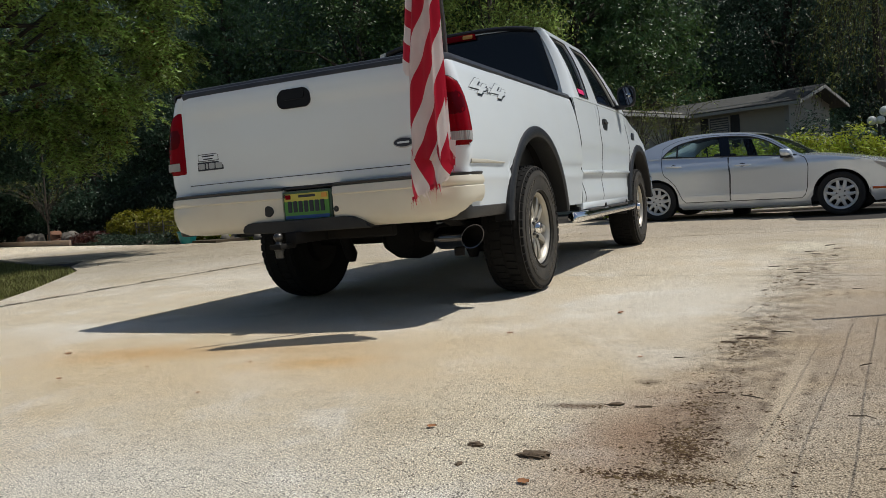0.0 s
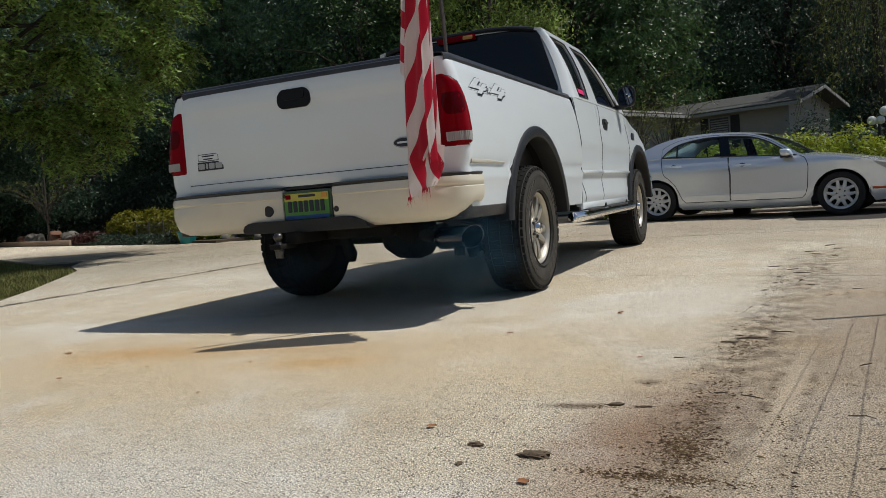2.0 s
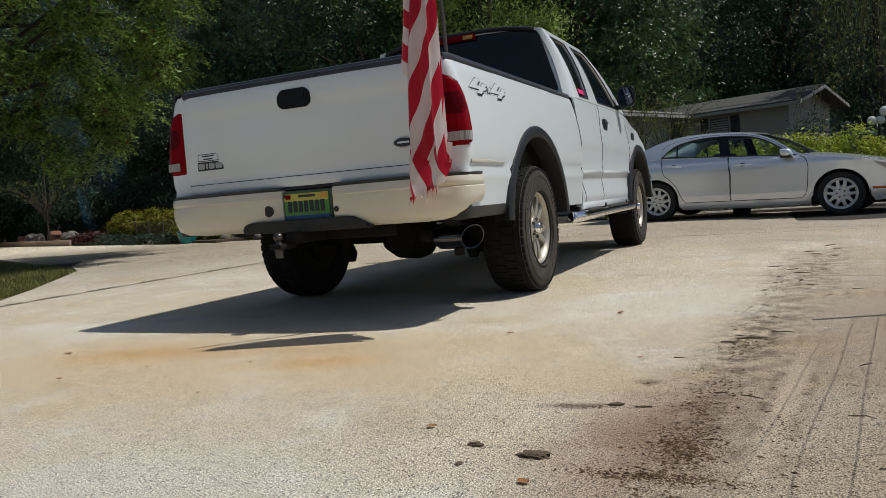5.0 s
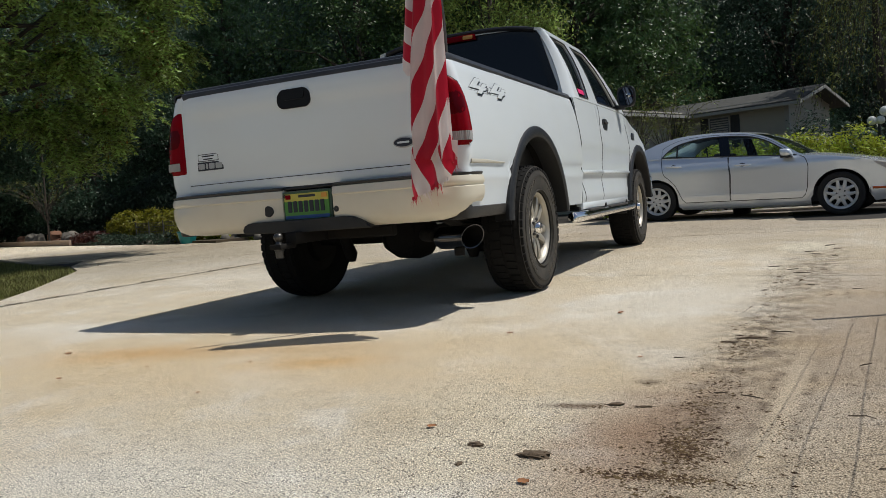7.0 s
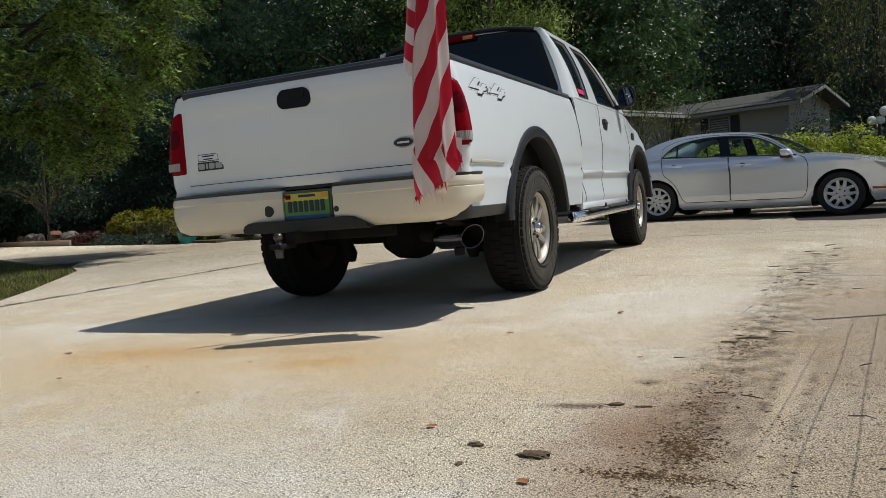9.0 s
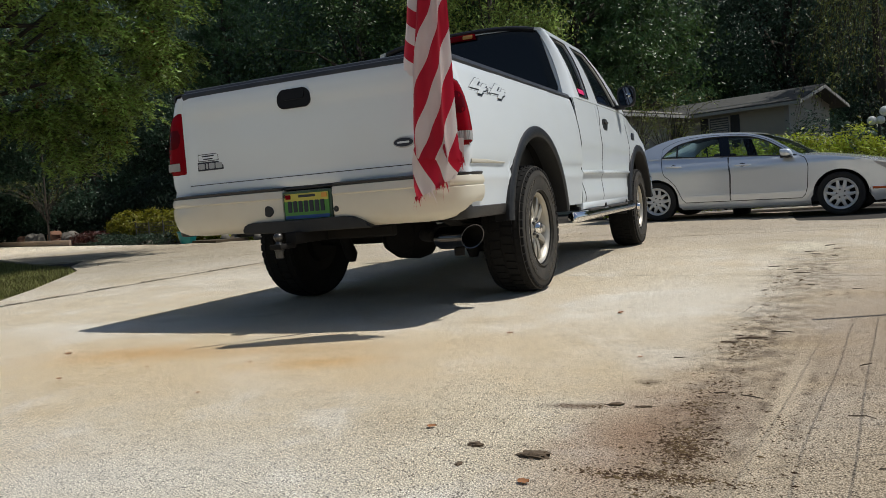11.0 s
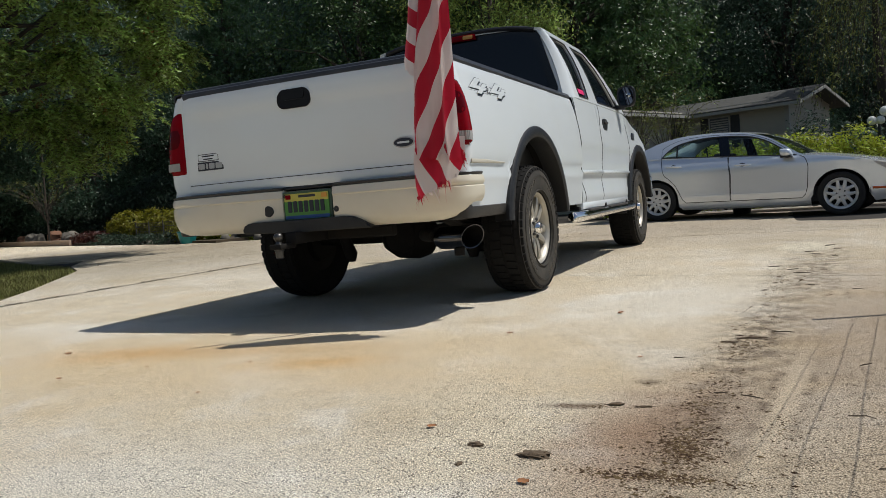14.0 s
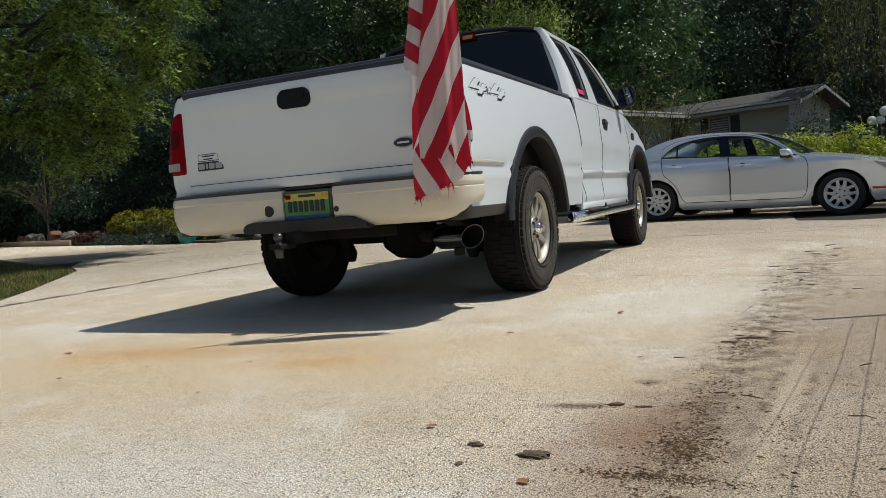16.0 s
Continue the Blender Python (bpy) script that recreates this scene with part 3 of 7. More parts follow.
bumper = boxed("bumper", (-0.24, 0.24, -1.178, -1.10, 0.535, 0.742), CREAM, pickup, "yellowed white painted step bumper", bevel=0.006)
SEC = [(-0.02, 0.748), (0.0, 0.742), (0.006, 0.72), (0.004, 0.706), (-0.003, 0.700), (-0.003, 0.694), (0.005, 0.688), (0.004, 0.62), (-0.004, 0.575), (-0.016, 0.545), (-0.04, 0.53), (-0.075, 0.527)]
for side in (-1, 1):
    pth = bumper_path(side)
    rows = []
    for i, (x, y) in enumerate(pth):
        a = Vector((*pth[max(i - 1, 0)], 0))
        b = Vector((*pth[min(i + 1, len(pth) - 1)], 0))
        d = (b - a).normalized()
        nrm = Vector((d.y, -d.x, 0)) * side
        rise = interp(abs(x), [(0, 0), (0.80, 0.0), (0.90, 0.012), (0.955, 0.035), (0.985, 0.08)])
        row = []
        for o, z in SEC:
            zz = z if z > 0.66 else z + rise * (0.69 - z) / 0.16
            if 0.69 < z < 0.707:
                o += 0.0075 * (1 - smooth01(0.70, 0.86, abs(x)))
            row.append((x + nrm.x * o, y + nrm.y * o, zz))
        rows.append(row)
    # end cap towards the plate recess
    rows.insert(0, [(0.236 if side > 0 else -0.126, -1.18, z) for _, z in SEC])
    sheet("bumper_end", rows, CREAM, bumper, "yellowed white bumper end", thick=0.006, angle=45)
    tp = [[(x, y, 0.752) for x, y in pth], [(x * 0.985, y + 0.02, 0.758) for x, y in pth], [(x * 0.94, -1.10, 0.756) for x, y in pth]]
    sheet("step_pad", tp, BLACK, bumper, "black ribbed step pad on top of the bumper", thick=0.014)
boxed("step_pad", (-0.24, 0.24, -1.20, -1.09, 0.748, 0.762), BLACK, bumper)
# black lower step under the plate
bm = bmesh.new()
out = [(-0.375, 0.535), (-0.370, 0.562), (-0.35, 0.581), (-0.29, 0.590), (0.0, 0.586), (0.30, 0.593), (0.345, 0.590), (0.378, 0.578), (0.42, 0.548), (0.462, 0.516), (0.0, 0.514), (-0.37, 0.520)]
slab_y(bm, [(x, z) for x, z in out], 0, 0, -1.280, -1.10)
for v in bm.verts:
    if v.co.y < -1.2 and v.co.z > 0.56:
        v.co.z -= 0.008
bmesh.ops.bevel(bm, geom=bm.edges[:], offset=0.008, segments=2, affect="EDGES")
part("lower_step", bm, BLACK, bumper, "black plastic step under the plate")
for x, y, z, r in ((-0.205, -1.248, 0.638, 0.031), (0.250, -1.266, 0.626, 0.016), (-0.112, -1.212, 0.713, 0.011)):
    bm = bmesh.new()
    lathe(bm, [(-0.006, 0.001), (-0.006, r * 0.9), (-0.003, r), (0.01, r)], 20, "y", (x, y, z))
    part("bumper_socket", bm, BLACK, bumper, "round black socket")
# plate with plain bars
PLATE = mat("plate_green", (0.10, 0.30, 0.06), 0.4, var=0.25, grain=9)
PLATE_Y = mat("plate_yellow", (0.55, 0.50, 0.10), 0.4, var=0.1)
PLATE_B = mat("plate_blue", (0.03, 0.10, 0.30), 0.4, var=0.2)
FRAME_G = mat("plate_frame_green", (0.06, 0.11, 0.07), 0.4, var=0.15)
plate = empty("license_plate", "", "")
plate.parent = pickup
plate.location = (0, -0.02, 0)
px, pz = 0.029, 0.651
plate_parts = [("plate_face", 0.290, 0.140, pz + 0.004, -1.193, PLATE), ("plate_sky", 0.288, 0.042, pz + 0.052, -1.1945, PLATE_Y), ("plate_water", 0.288, 0.018, pz - 0.055, -1.1945, PLATE_B)]
bm = bmesh.new()
slab_y(bm, rounded_plate(0.318, 0.172, 0.01, 3), px, pz, -1.192, -1.17)
frame_ob = part("license_plate_frame", bm, FRAME_G, plate, "dark green plate frame")
for nm, w, h, z, y, material in plate_parts:
    bm = bmesh.new()
    slab_y(bm, rounded_plate(w, h, 0.004, 3), px, z, y - 0.003, -1.18)
    part(nm, bm, material, plate)
bm = bmesh.new()
for k in range(7):
    slab_y(bm, rounded_plate(0.024, 0.062, 0.004, 2), px - 0.110 + 0.0355 * k, pz + 0.002, -1.1995, -1.194)
part("writing_bar", bm, BADGE_DARK, plate, "row of plain dark bars")
bm = bmesh.new()
slab_y(bm, rounded_plate(0.11, 0.014, 0.003, 2), px + 0.005, pz + 0.058, -1.1995, -1.194)
part("writing_bar", bm, BADGE_DARK, plate)
for x, c in ((-0.118, REDLENS), (0.118, AMBER)):
    bm = bmesh.new()
    slab_y(bm, rounded_plate(0.034, 0.024, 0.003, 2), px + x, pz + 0.056, -1.2000, -1.194)
    part("plate_sticker", bm, c, plate)

# flares, wheel wells, cladding
for yc in (0.0, AX):
    for side in (-1, 1):
        sec = [(0.634, 0.958), (0.634, 0.978), (0.626, 0.986), (0.585, 0.992), (0.572, 0.985), (0.570, 0.95), (0.572, 0.87)]
        rows = []
        for k in range(41):
            a = radians(7 + 166 * k / 40)
            low = max(0.0, (0.10 - math.sin(a))) * 0.25
            rows.append([(side * x, yc + r * math.cos(a) * (1 + low * 0.3), 0.412 + r * math.sin(a) - low * 0.4) for r, x in sec])
        sheet("wheel_flare", rows, BLACK, pickup, "black wheel arch flare", thick=0.006)
        rows = [[(side * x, yc + 0.60 * math.cos(a), 0.412 + 0.60 * math.sin(a)) for x in (0.94, 0.45)] for a in np.linspace(0.22, math.pi - 0.22, 25)]
        sheet("wheel_well", rows, DARK, pickup, thick=0.01)
        boxed("well_wall", (side * 0.45 - 0.01, side * 0.45 + 0.01, yc - 0.60, yc + 0.60, 0.50, 1.02), DARK, pickup)
for side in (-1, 1):
    rows = [[(side * (interp(z, SIDE_PROF) + o), y, z) for z, o in ((0.585, 0.0), (0.580, 0.006), (0.545, 0.008), (0.53, 0.002), (0.525, -0.03))] for y in np.linspace(-1.10, -0.57, 7)]
    rows = [[(side * (interp(z, SIDE_PROF) - plan(s)[0] + o), plan(s)[1] - 0.004, z) for z, o in ((0.60, 0.0), (0.590, 0.004), (0.545, 0.006), (0.53, 0.002), (0.525, -0.03))] for s in (0.06, 0.09, 0.11, 0.13, 0.15)] + rows
    sheet("lower_cladding", rows, GREYTRIM, pickup, "grey lower cladding", thick=0.005)
    # pressed crease with a yellowed tape
    rows = [[(side * (interp(z, SIDE_PROF) + o), y, z) for z, o in ((0.808 - 0.004 * min(1, (-0.62 - y) / 0.3), 0.003), (0.810, 0.0075), (0.812 + 0.008 * min(1, (-0.62 - y) / 0.3), 0.0075), (0.814 + 0.012 * min(1, (-0.62 - y) / 0.3), 0.003))] for y in np.linspace(-1.12, -0.63, 14)]
    sheet("side_marker_strip", rows, STRIP, pickup, "greyed moulded strip", thick=0.002)


# wheels
def tyre_mesh(R, rim, w, lugs, mat_, parent, tread=True):
    """Tyre about the x axis, outer side towards +x, centred on its hub."""
    bm = bmesh.new()
    h = w / 2
    prof = [(-h * 0.78, rim), (-h * 0.96, rim + 0.03), (-h, (rim + R) / 2), (-h * 0.94, R - 0.035), (-h * 0.84, R - 0.012), (-h * 0.4, R - 0.008), (h * 0.4, R - 0.008), (h * 0.84, R - 0.012), (h * 0.94, R - 0.035), (h * 0.985, R - 0.06), (h * 0.992, R - 0.066), (h, (rim + R) / 2), (h * 0.99, (rim + R) / 2 - 0.02), (h * 0.96, rim + 0.03), (h * 0.90, rim + 0.012), (h * 0.78, rim)]
    lathe(bm, prof, 60)
    tyre = part("tyre", bm, mat_, parent, angle=35)
    if tread:
        # dusty outer sidewall
        tyre.data.materials.append(SIDEWALL)
        for pl in tyre.data.polygons:
            c = pl.center
            if c.x > h * 0.86 and math.hypot(c.y, c.z) < R - 0.014:
                pl.material_index = 1
        bm = bmesh.new()
        for r0 in (R - 0.070, R - 0.078, rim + 0.022):
            lathe(bm, [(h * 0.965, r0 - 0.003), (h * 1.02, r0 - 0.002), (h * 1.02, r0 + 0.002), (h * 0.965, r0 + 0.003)], 60)
        part("sidewall_rib", bm, SIDEWALL, tyre)
        bm = bmesh.new()
        rm = (rim + R) / 2 + 0.004
        for a0, marks in ((20, 9), (200, 9), (110, 5), (290, 5)):
            for k in range(marks):
                a = radians(a0 + (k - marks / 2) * 6.4)
                for j in range(3):
                    vs = box(bm, h * 0.97, h * 1.014, -0.013, 0.013 - 0.006 * ((k + j) % 2), rm - 0.019 + 0.015 * j, rm - 0.013 + 0.015 * j)
                    bmesh.ops.transform(bm, matrix=Matrix.Rotation(a, 4, "X"), verts=vs)
                vs = box(bm, h * 0.97, h * 1.014, -0.013, -0.007, rm - 0.019, rm + 0.017)
                bmesh.ops.transform(bm, matrix=Matrix.Rotation(a, 4, "X"), verts=vs)
        tagged(part("sidewall_lettering", bm, WORN_RUBBER, tyre, "plain raised marks on the sidewall"), kind="stuff")
        bm = bmesh.new()
        for k in range(lugs):
            for row, (x0, x1) in enumerate(((-0.97, -0.62), (-0.52, -0.06), (0.06, 0.52), (0.62, 0.97))):
                a = 2 * math.pi * (k + 0.5 * (row % 2)) / lugs
                hw = math.pi * R / lugs * 0.74
                m = Matrix.Rotation(a, 4, "X")
                vs = box(bm, h * x0, h * x1, -hw, hw, R - 0.02, R - (0.001 if row in (1, 2) else 0.006))
                for v in vs:
                    if abs(v.co.x) > h * 0.9:
                        v.co.z -= 0.016
                    v.co.y += (0.25 if row % 2 else -0.25) * hw * (v.co.x / h)
                bmesh.ops.transform(bm, matrix=m, verts=vs)
        tagged(part("tread", bm, mat_, tyre, angle=35), kind="stuff")
    return tyre


def truck_wheel(m, group="wheels of the pickup"):
    w = new("wheel")
    w.parent = pickup
    w.matrix_local = m
    tyre = tyre_mesh(0.405, 0.222, 0.272, 46, SHADED_RUBBER, w)
    bm = bmesh.new()
    lathe(bm, [(0.045, 0.222), (0.085, 0.222), (0.098, 0.226), (0.108, 0.230), (0.115, 0.226), (0.106, 0.214), (0.09, 0.206), (0.055, 0.200)], 60)
    rim = part("rim", bm, ALLOY, w, "machined five-spoke alloy rim")
    bm = bmesh.new()
    lathe(bm, [(0.055, 0.199), (-0.045, 0.192), (-0.05, 0.15), (-0.02, 0.12), (-0.02, 0.001)], 40)
    lathe(bm, [(-0.105, 0.222), (-0.10, 0.16), (-0.13, 0.14), (-0.135, 0.001)], 30)
    part("brake_drum", bm, DARK, w)
    for k in range(5):
        bm = bmesh.new()
        for off in (-1, 1):
            pts_in = (0.055, off * 0.024)
            pts_out = (0.212, off * 0.046)
            prof = []
            for f in (0, 0.35, 0.7, 1):
                r = pts_in[0] + (pts_out[0] - pts_in[0]) * f
                t = pts_in[1] + (pts_out[1] - pts_in[1]) * f
                wd = 0.0225 - 0.003 * f
                x = 0.082 + 0.012 * math.sin(math.pi * f) + 0.008 * f
                prof.append([(x - 0.03, t - wd, r), (x - 0.004, t - wd, r), (x, t - wd * 0.6, r), (x, t + wd * 0.6, r), (x - 0.004, t + wd, r), (x - 0.03, t + wd, r)])
            vs = [[bm.verts.new(p) for p in r] for r in prof]
            for q, s in zip(vs, vs[1:]):
                for j in range(5):
                    bm.faces.new((q[j], q[j + 1], s[j + 1], s[j]))
        bmesh.ops.transform(bm, matrix=Matrix.Rotation(2 * math.pi * k / 5 + 0.2, 4, "X"), verts=bm.verts)
        part("spoke", bm, ALLOY, rim)
    bm = bmesh.new()
    lathe(bm, [(0.02, 0.082), (0.078, 0.078), (0.088, 0.070), (0.09, 0.05), (0.09, 0.001)], 30)
    part("hub", bm, ALLOY, rim)
    bm = bmesh.new()
    lathe(bm, [(0.08, 0.044), (0.116, 0.040), (0.128, 0.032), (0.130, 0.001)], 30)
    part("hub_cap", bm, CHROME, rim, "chrome hub cap")
    for k in range(5):
        a = 2 * math.pi * k / 5 + 0.83
        bm = bmesh.new()
        lathe(bm, [(0.075, 0.011), (0.100, 0.011), (0.104, 0.008), (0.105, 0.001)], 6, at=(0, 0.058 * math.cos(a), 0.058 * math.sin(a)))
        part("lug_nut", bm, DULLCHROME, rim)
    return w


for yc in (0.0, AX):
    for side in (-1, 1):
        truck_wheel(pose(side * 0.834, yc, 0.405, 25 * side + 40 * yc, 0, 0 if side > 0 else 180))

# underbody
for x in (-0.42, 0.42):
    bm = bmesh.new()
    tube(bm, [(x, -1.1, 0.66), (x, -0.5, 0.68), (x, 0.0, 0.74), (x, 0.6, 0.62), (x, 4.2, 0.60)], 0.055, 6)
    part("frame_rail", bm, DARK, pickup)
boxed("belly", (-0.80, 0.80, 0.55, 4.2, 0.50, 0.60), DARK, pickup)
bm = bmesh.new()
tube(bm, [(-0.72, 0, 0.405), (-0.3, 0, 0.405), (0.3, 0, 0.405), (0.72, 0, 0.405)], 0.045, 12)
lathe(bm, [(-0.20, 0.03), (-0.17, 0.10), (-0.08, 0.155), (0.06, 0.165), (0.14, 0.14), (0.20, 0.06), (0.22, 0.03)], 20, "x", (0.03, -0.02, 0.405))
lathe(bm, [(-0.16, 0.001), (-0.155, 0.11), (-0.10, 0.14), (0.0, 0.14)], 16, "y", (0.03, -0.02, 0.405))
part("rear_axle", bm, DARK, pickup, "dark rear axle with its differential housing")
for x in (-0.40, 0.52):
    bm = bmesh.new()
    tube(bm, [(x + 0.03, -0.16, 0.25), (x + 0.03, -0.16, 0.30), (x, -0.17, 0.40), (x - 0.04, -0.25, 0.72)], [0.028, 0.045, 0.038, 0.034], 12)
    part("shock_absorber", bm, DARK, pickup)
for x in (-0.56, 0.56):
    bm = bmesh.new()
    for k in range(3):
        tube(bm, [(x, -0.95 + 0.12 * k, 0.62 - 0.03 * k), (x, -0.4, 0.50 - 0.018 * k), (x, 0, 0.46 - 0.016 * k), (x, 0.4, 0.50 - 0.018 * k), (x, 0.75 - 0.12 * k, 0.58 - 0.03 * k)], 0.03, 4)
    part("leaf_spring", bm, DARK, pickup)
bm = bmesh.new()
box(bm, -0.52, 0.62, -1.06, -0.95, 0.53, 0.60, 0.01)
box(bm, -0.12, 0.45, -1.04, -0.98, 0.455, 0.52, 0.01)
part("hitch_beam", bm, DARK, pickup)
hitch = boxed("tow_hitch", (-0.04, 0.03, -1.34, -1.0, 0.455, 0.52), DARK, pickup, "black tow hitch with a worn steel ball")
boxed("drawbar", (-0.075, 0.0, -1.44, -1.30, 0.435, 0.462), DARK, hitch)
bm = bmesh.new()
lathe(bm, [(0.385, 0.014), (0.39, 0.022), (0.425, 0.022), (0.43, 0.027), (0.462, 0.027), (0.464, 0.018), (0.475, 0.014), (0.482, 0.018), (0.494, 0.025), (0.506, 0.025), (0.517, 0.018), (0.522, 0.004)], 20, "z", (-0.04, -1.40, 0), True)
part("tow_ball", bm, DULLCHROME, hitch, "worn steel tow ball")
# exhaust
bm = bmesh.new()
tube(bm, [(0.45, -0.3, 0.46), (0.55, -0.85, 0.44), (0.68, -0.985, 0.44)], 0.035, 14)
part("exhaust_pipe", bm, DARK, pickup)
bm = bmesh.new()
n = 24
d = Vector((0.975, -0.22, 0.02)).normalized()
a = Vector((0, 0, 1)).cross(d).normalized()
b = d.cross(a)
rings = []
for off, r, cut in ((0.0, 0.046, 0), (0.02, 0.058, 0), (0.06, 0.060, 0), (0.215, 0.060, 0.5), (0.224, 0.062, 0.5), (0.222, 0.058, 0.5)):
    ring = []
    for k in range(n):
        an = 2 * math.pi * k / n
        q = r * (math.cos(an) * a + math.sin(an) * b)
        ring.append(bm.verts.new(Vector((0.700, -0.99, 0.425)) + d * (off + cut * (q.z * 0.5 + q.y * 0.95)) + q))
    rings.append(ring)
for q, w in zip(rings, rings[1:]):
    for k in range(n):
        bm.faces.new((q[k], q[(k + 1) % n], w[(k + 1) % n], w[k]))
part("exhaust_tip", bm, mat("black_chrome", (0.10, 0.10, 0.11), 0.12, metal=1.0, var=0.2), pickup, "large slash-cut exhaust tip in dark chrome")
bm = bmesh.new()
rings = []
for off, r, cut in ((0.220, 0.0578, 0.5), (0.19, 0.054, 0.45), (0.05, 0.050, 0), (0.05, 0.001, 0)):
    rings.append([bm.verts.new(Vector((0.700, -0.99, 0.425)) + d * (off + cut * (q.z * 0.5 + q.y * 0.95)) + q) for q in [r * (math.cos(2 * math.pi * k / n) * a + math.sin(2 * math.pi * k / n) * b) for k in range(n)]])
for q, w in zip(rings, rings[1:]):
    for k in range(n):
        bm.faces.new((q[k], w[k], w[(k + 1) % n], q[(k + 1) % n]))
part("tip_lining", bm, mat("soot", (0.006, 0.006, 0.006), 0.95, var=0.2, spec=0.1), pickup, "sooty inside of the exhaust tip")
boxed("exhaust_hanger", (0.80, 0.86, -1.03, -1.01, 0.33, 0.40), DARK, pickup, bevel=0.008)

# ---- cab ----
# lower panels; the gaps between them are open slits over a dark backing
for side in (-1, 1):
    boxed("door_jamb", (side * 0.87 - 0.03, side * 0.87 + 0.03, 1.12, 3.3, 0.53, 1.31), GAP, pickup)
    body_panel("rear_door", side, list(np.linspace(1.128, 1.842, 10)), 0.525, 1.345, 99, pickup)
    fd = body_panel("front_door", side, list(np.linspace(1.852, 3.04, 14)), 0.525, 1.345, 99, pickup)
    body_panel("front_fender", side, arch_cols(3.05, 4.36, AX), 0.50, lambda y: interp(y, [(3.05, 1.335), (3.3, 1.31), (3.7, 1.25), (4.1, 1.18), (4.36, 1.10)]), AX, pickup, tuck=lambda y, z: 0.10 * smooth01(3.9, 4.36, y) + 0.05 * smooth01(3.0, 3.8, y) * smooth01(1.0, 1.25, z))
    boxed("rocker", (side * 0.93 - 0.03, side * 0.93 + 0.03, 1.13, 3.0, 0.47, 0.528), WHITE, pickup, bevel=0.015)
    # handle
    bm = bmesh.new()
    vs = [[bm.verts.new((side * x, 2.09 + ly, 1.18 + lz)) for ly, lz in rounded_plate(0.17, 0.10, 0.045)] for x in (0.945, 0.958)]
    for k in range(len(vs[0])):
        bm.faces.new((vs[0][k], vs[1][k], vs[1][(k + 1) % len(vs[0])], vs[0][(k + 1) % len(vs[0])]))
    bm.faces.new(vs[1])
    hd = part("door_handle", bm, BLACK, fd, "black door handle")
    bm = bmesh.new()
    box(bm, min(side * 0.955, side * 0.975), max(side * 0.955, side * 0.975), 2.04, 2.14, 1.185, 1.21, 0.008)
    part("grip", bm, BLACK, hd)
    boxed("fender_badge", (min(side * 0.955, side * 0.968), max(side * 0.955, side * 0.968), 3.26, 3.36, 1.09, 1.165), BADGE_DARK, pickup)
    # moulding along the doors
    for y0, y1 in ((1.135, 1.835), (1.86, 3.035)):
        boxed("door_moulding", (min(side * 0.955, side * 0.975), max(side * 0.955, side * 0.975), y0, y1, 0.752, 0.775), WHITE, pickup, bevel=0.006)

# dark shut lines that follow the flank
for side in (-1, 1):
    for y, w, prof, z1 in ((1.1215, 0.009, CAB_PROF, 1.335), (1.847, 0.007, CAB_PROF, 1.34), (3.045, 0.007, CAB_PROF, 1.24)):
        zs = np.linspace(0.53, z1, 26)
        sheet("shut_line", [[(side * (interp(z, prof) + 0.0048), y + dy + (0.10 * smooth01(0.78, 0.56, z) if y < 1.5 else 0.10 * smooth01(1.06, 1.30, z) if y < 2 else 0), z) for dy in (-w, w)] for z in zs], GAP, pickup, thick=0.001)

# greenhouse
BELT, RAIL = 1.345, 1.893
ST = [(1.128, 1.135), (1.24, 1.145), (1.365, 1.175), (1.645, 1.60), (1.985, 1.75), (2.84, 2.16), (3.10, 2.27)]


def cab_side(u, v, side, out=0.0):
    """A point of the cab's flank: u counts stations, v runs from belt to roof rail."""
    i = min(int(u), len(ST) - 2)
    f = u - i
    yb = ST[i][0] + (ST[i + 1][0] - ST[i][0]) * f
    yt = ST[i][1] + (ST[i + 1][1] - ST[i][1]) * f
    x = 0.918 - 0.12 * v - 0.085 * v ** 3
    if u < 1:
        x -= (0.066 - 0.024 * v) * (1 - u) ** 1.6
    return (side * (x + out), yb + (yt - yb) * v, BELT + (RAIL - BELT) * v)


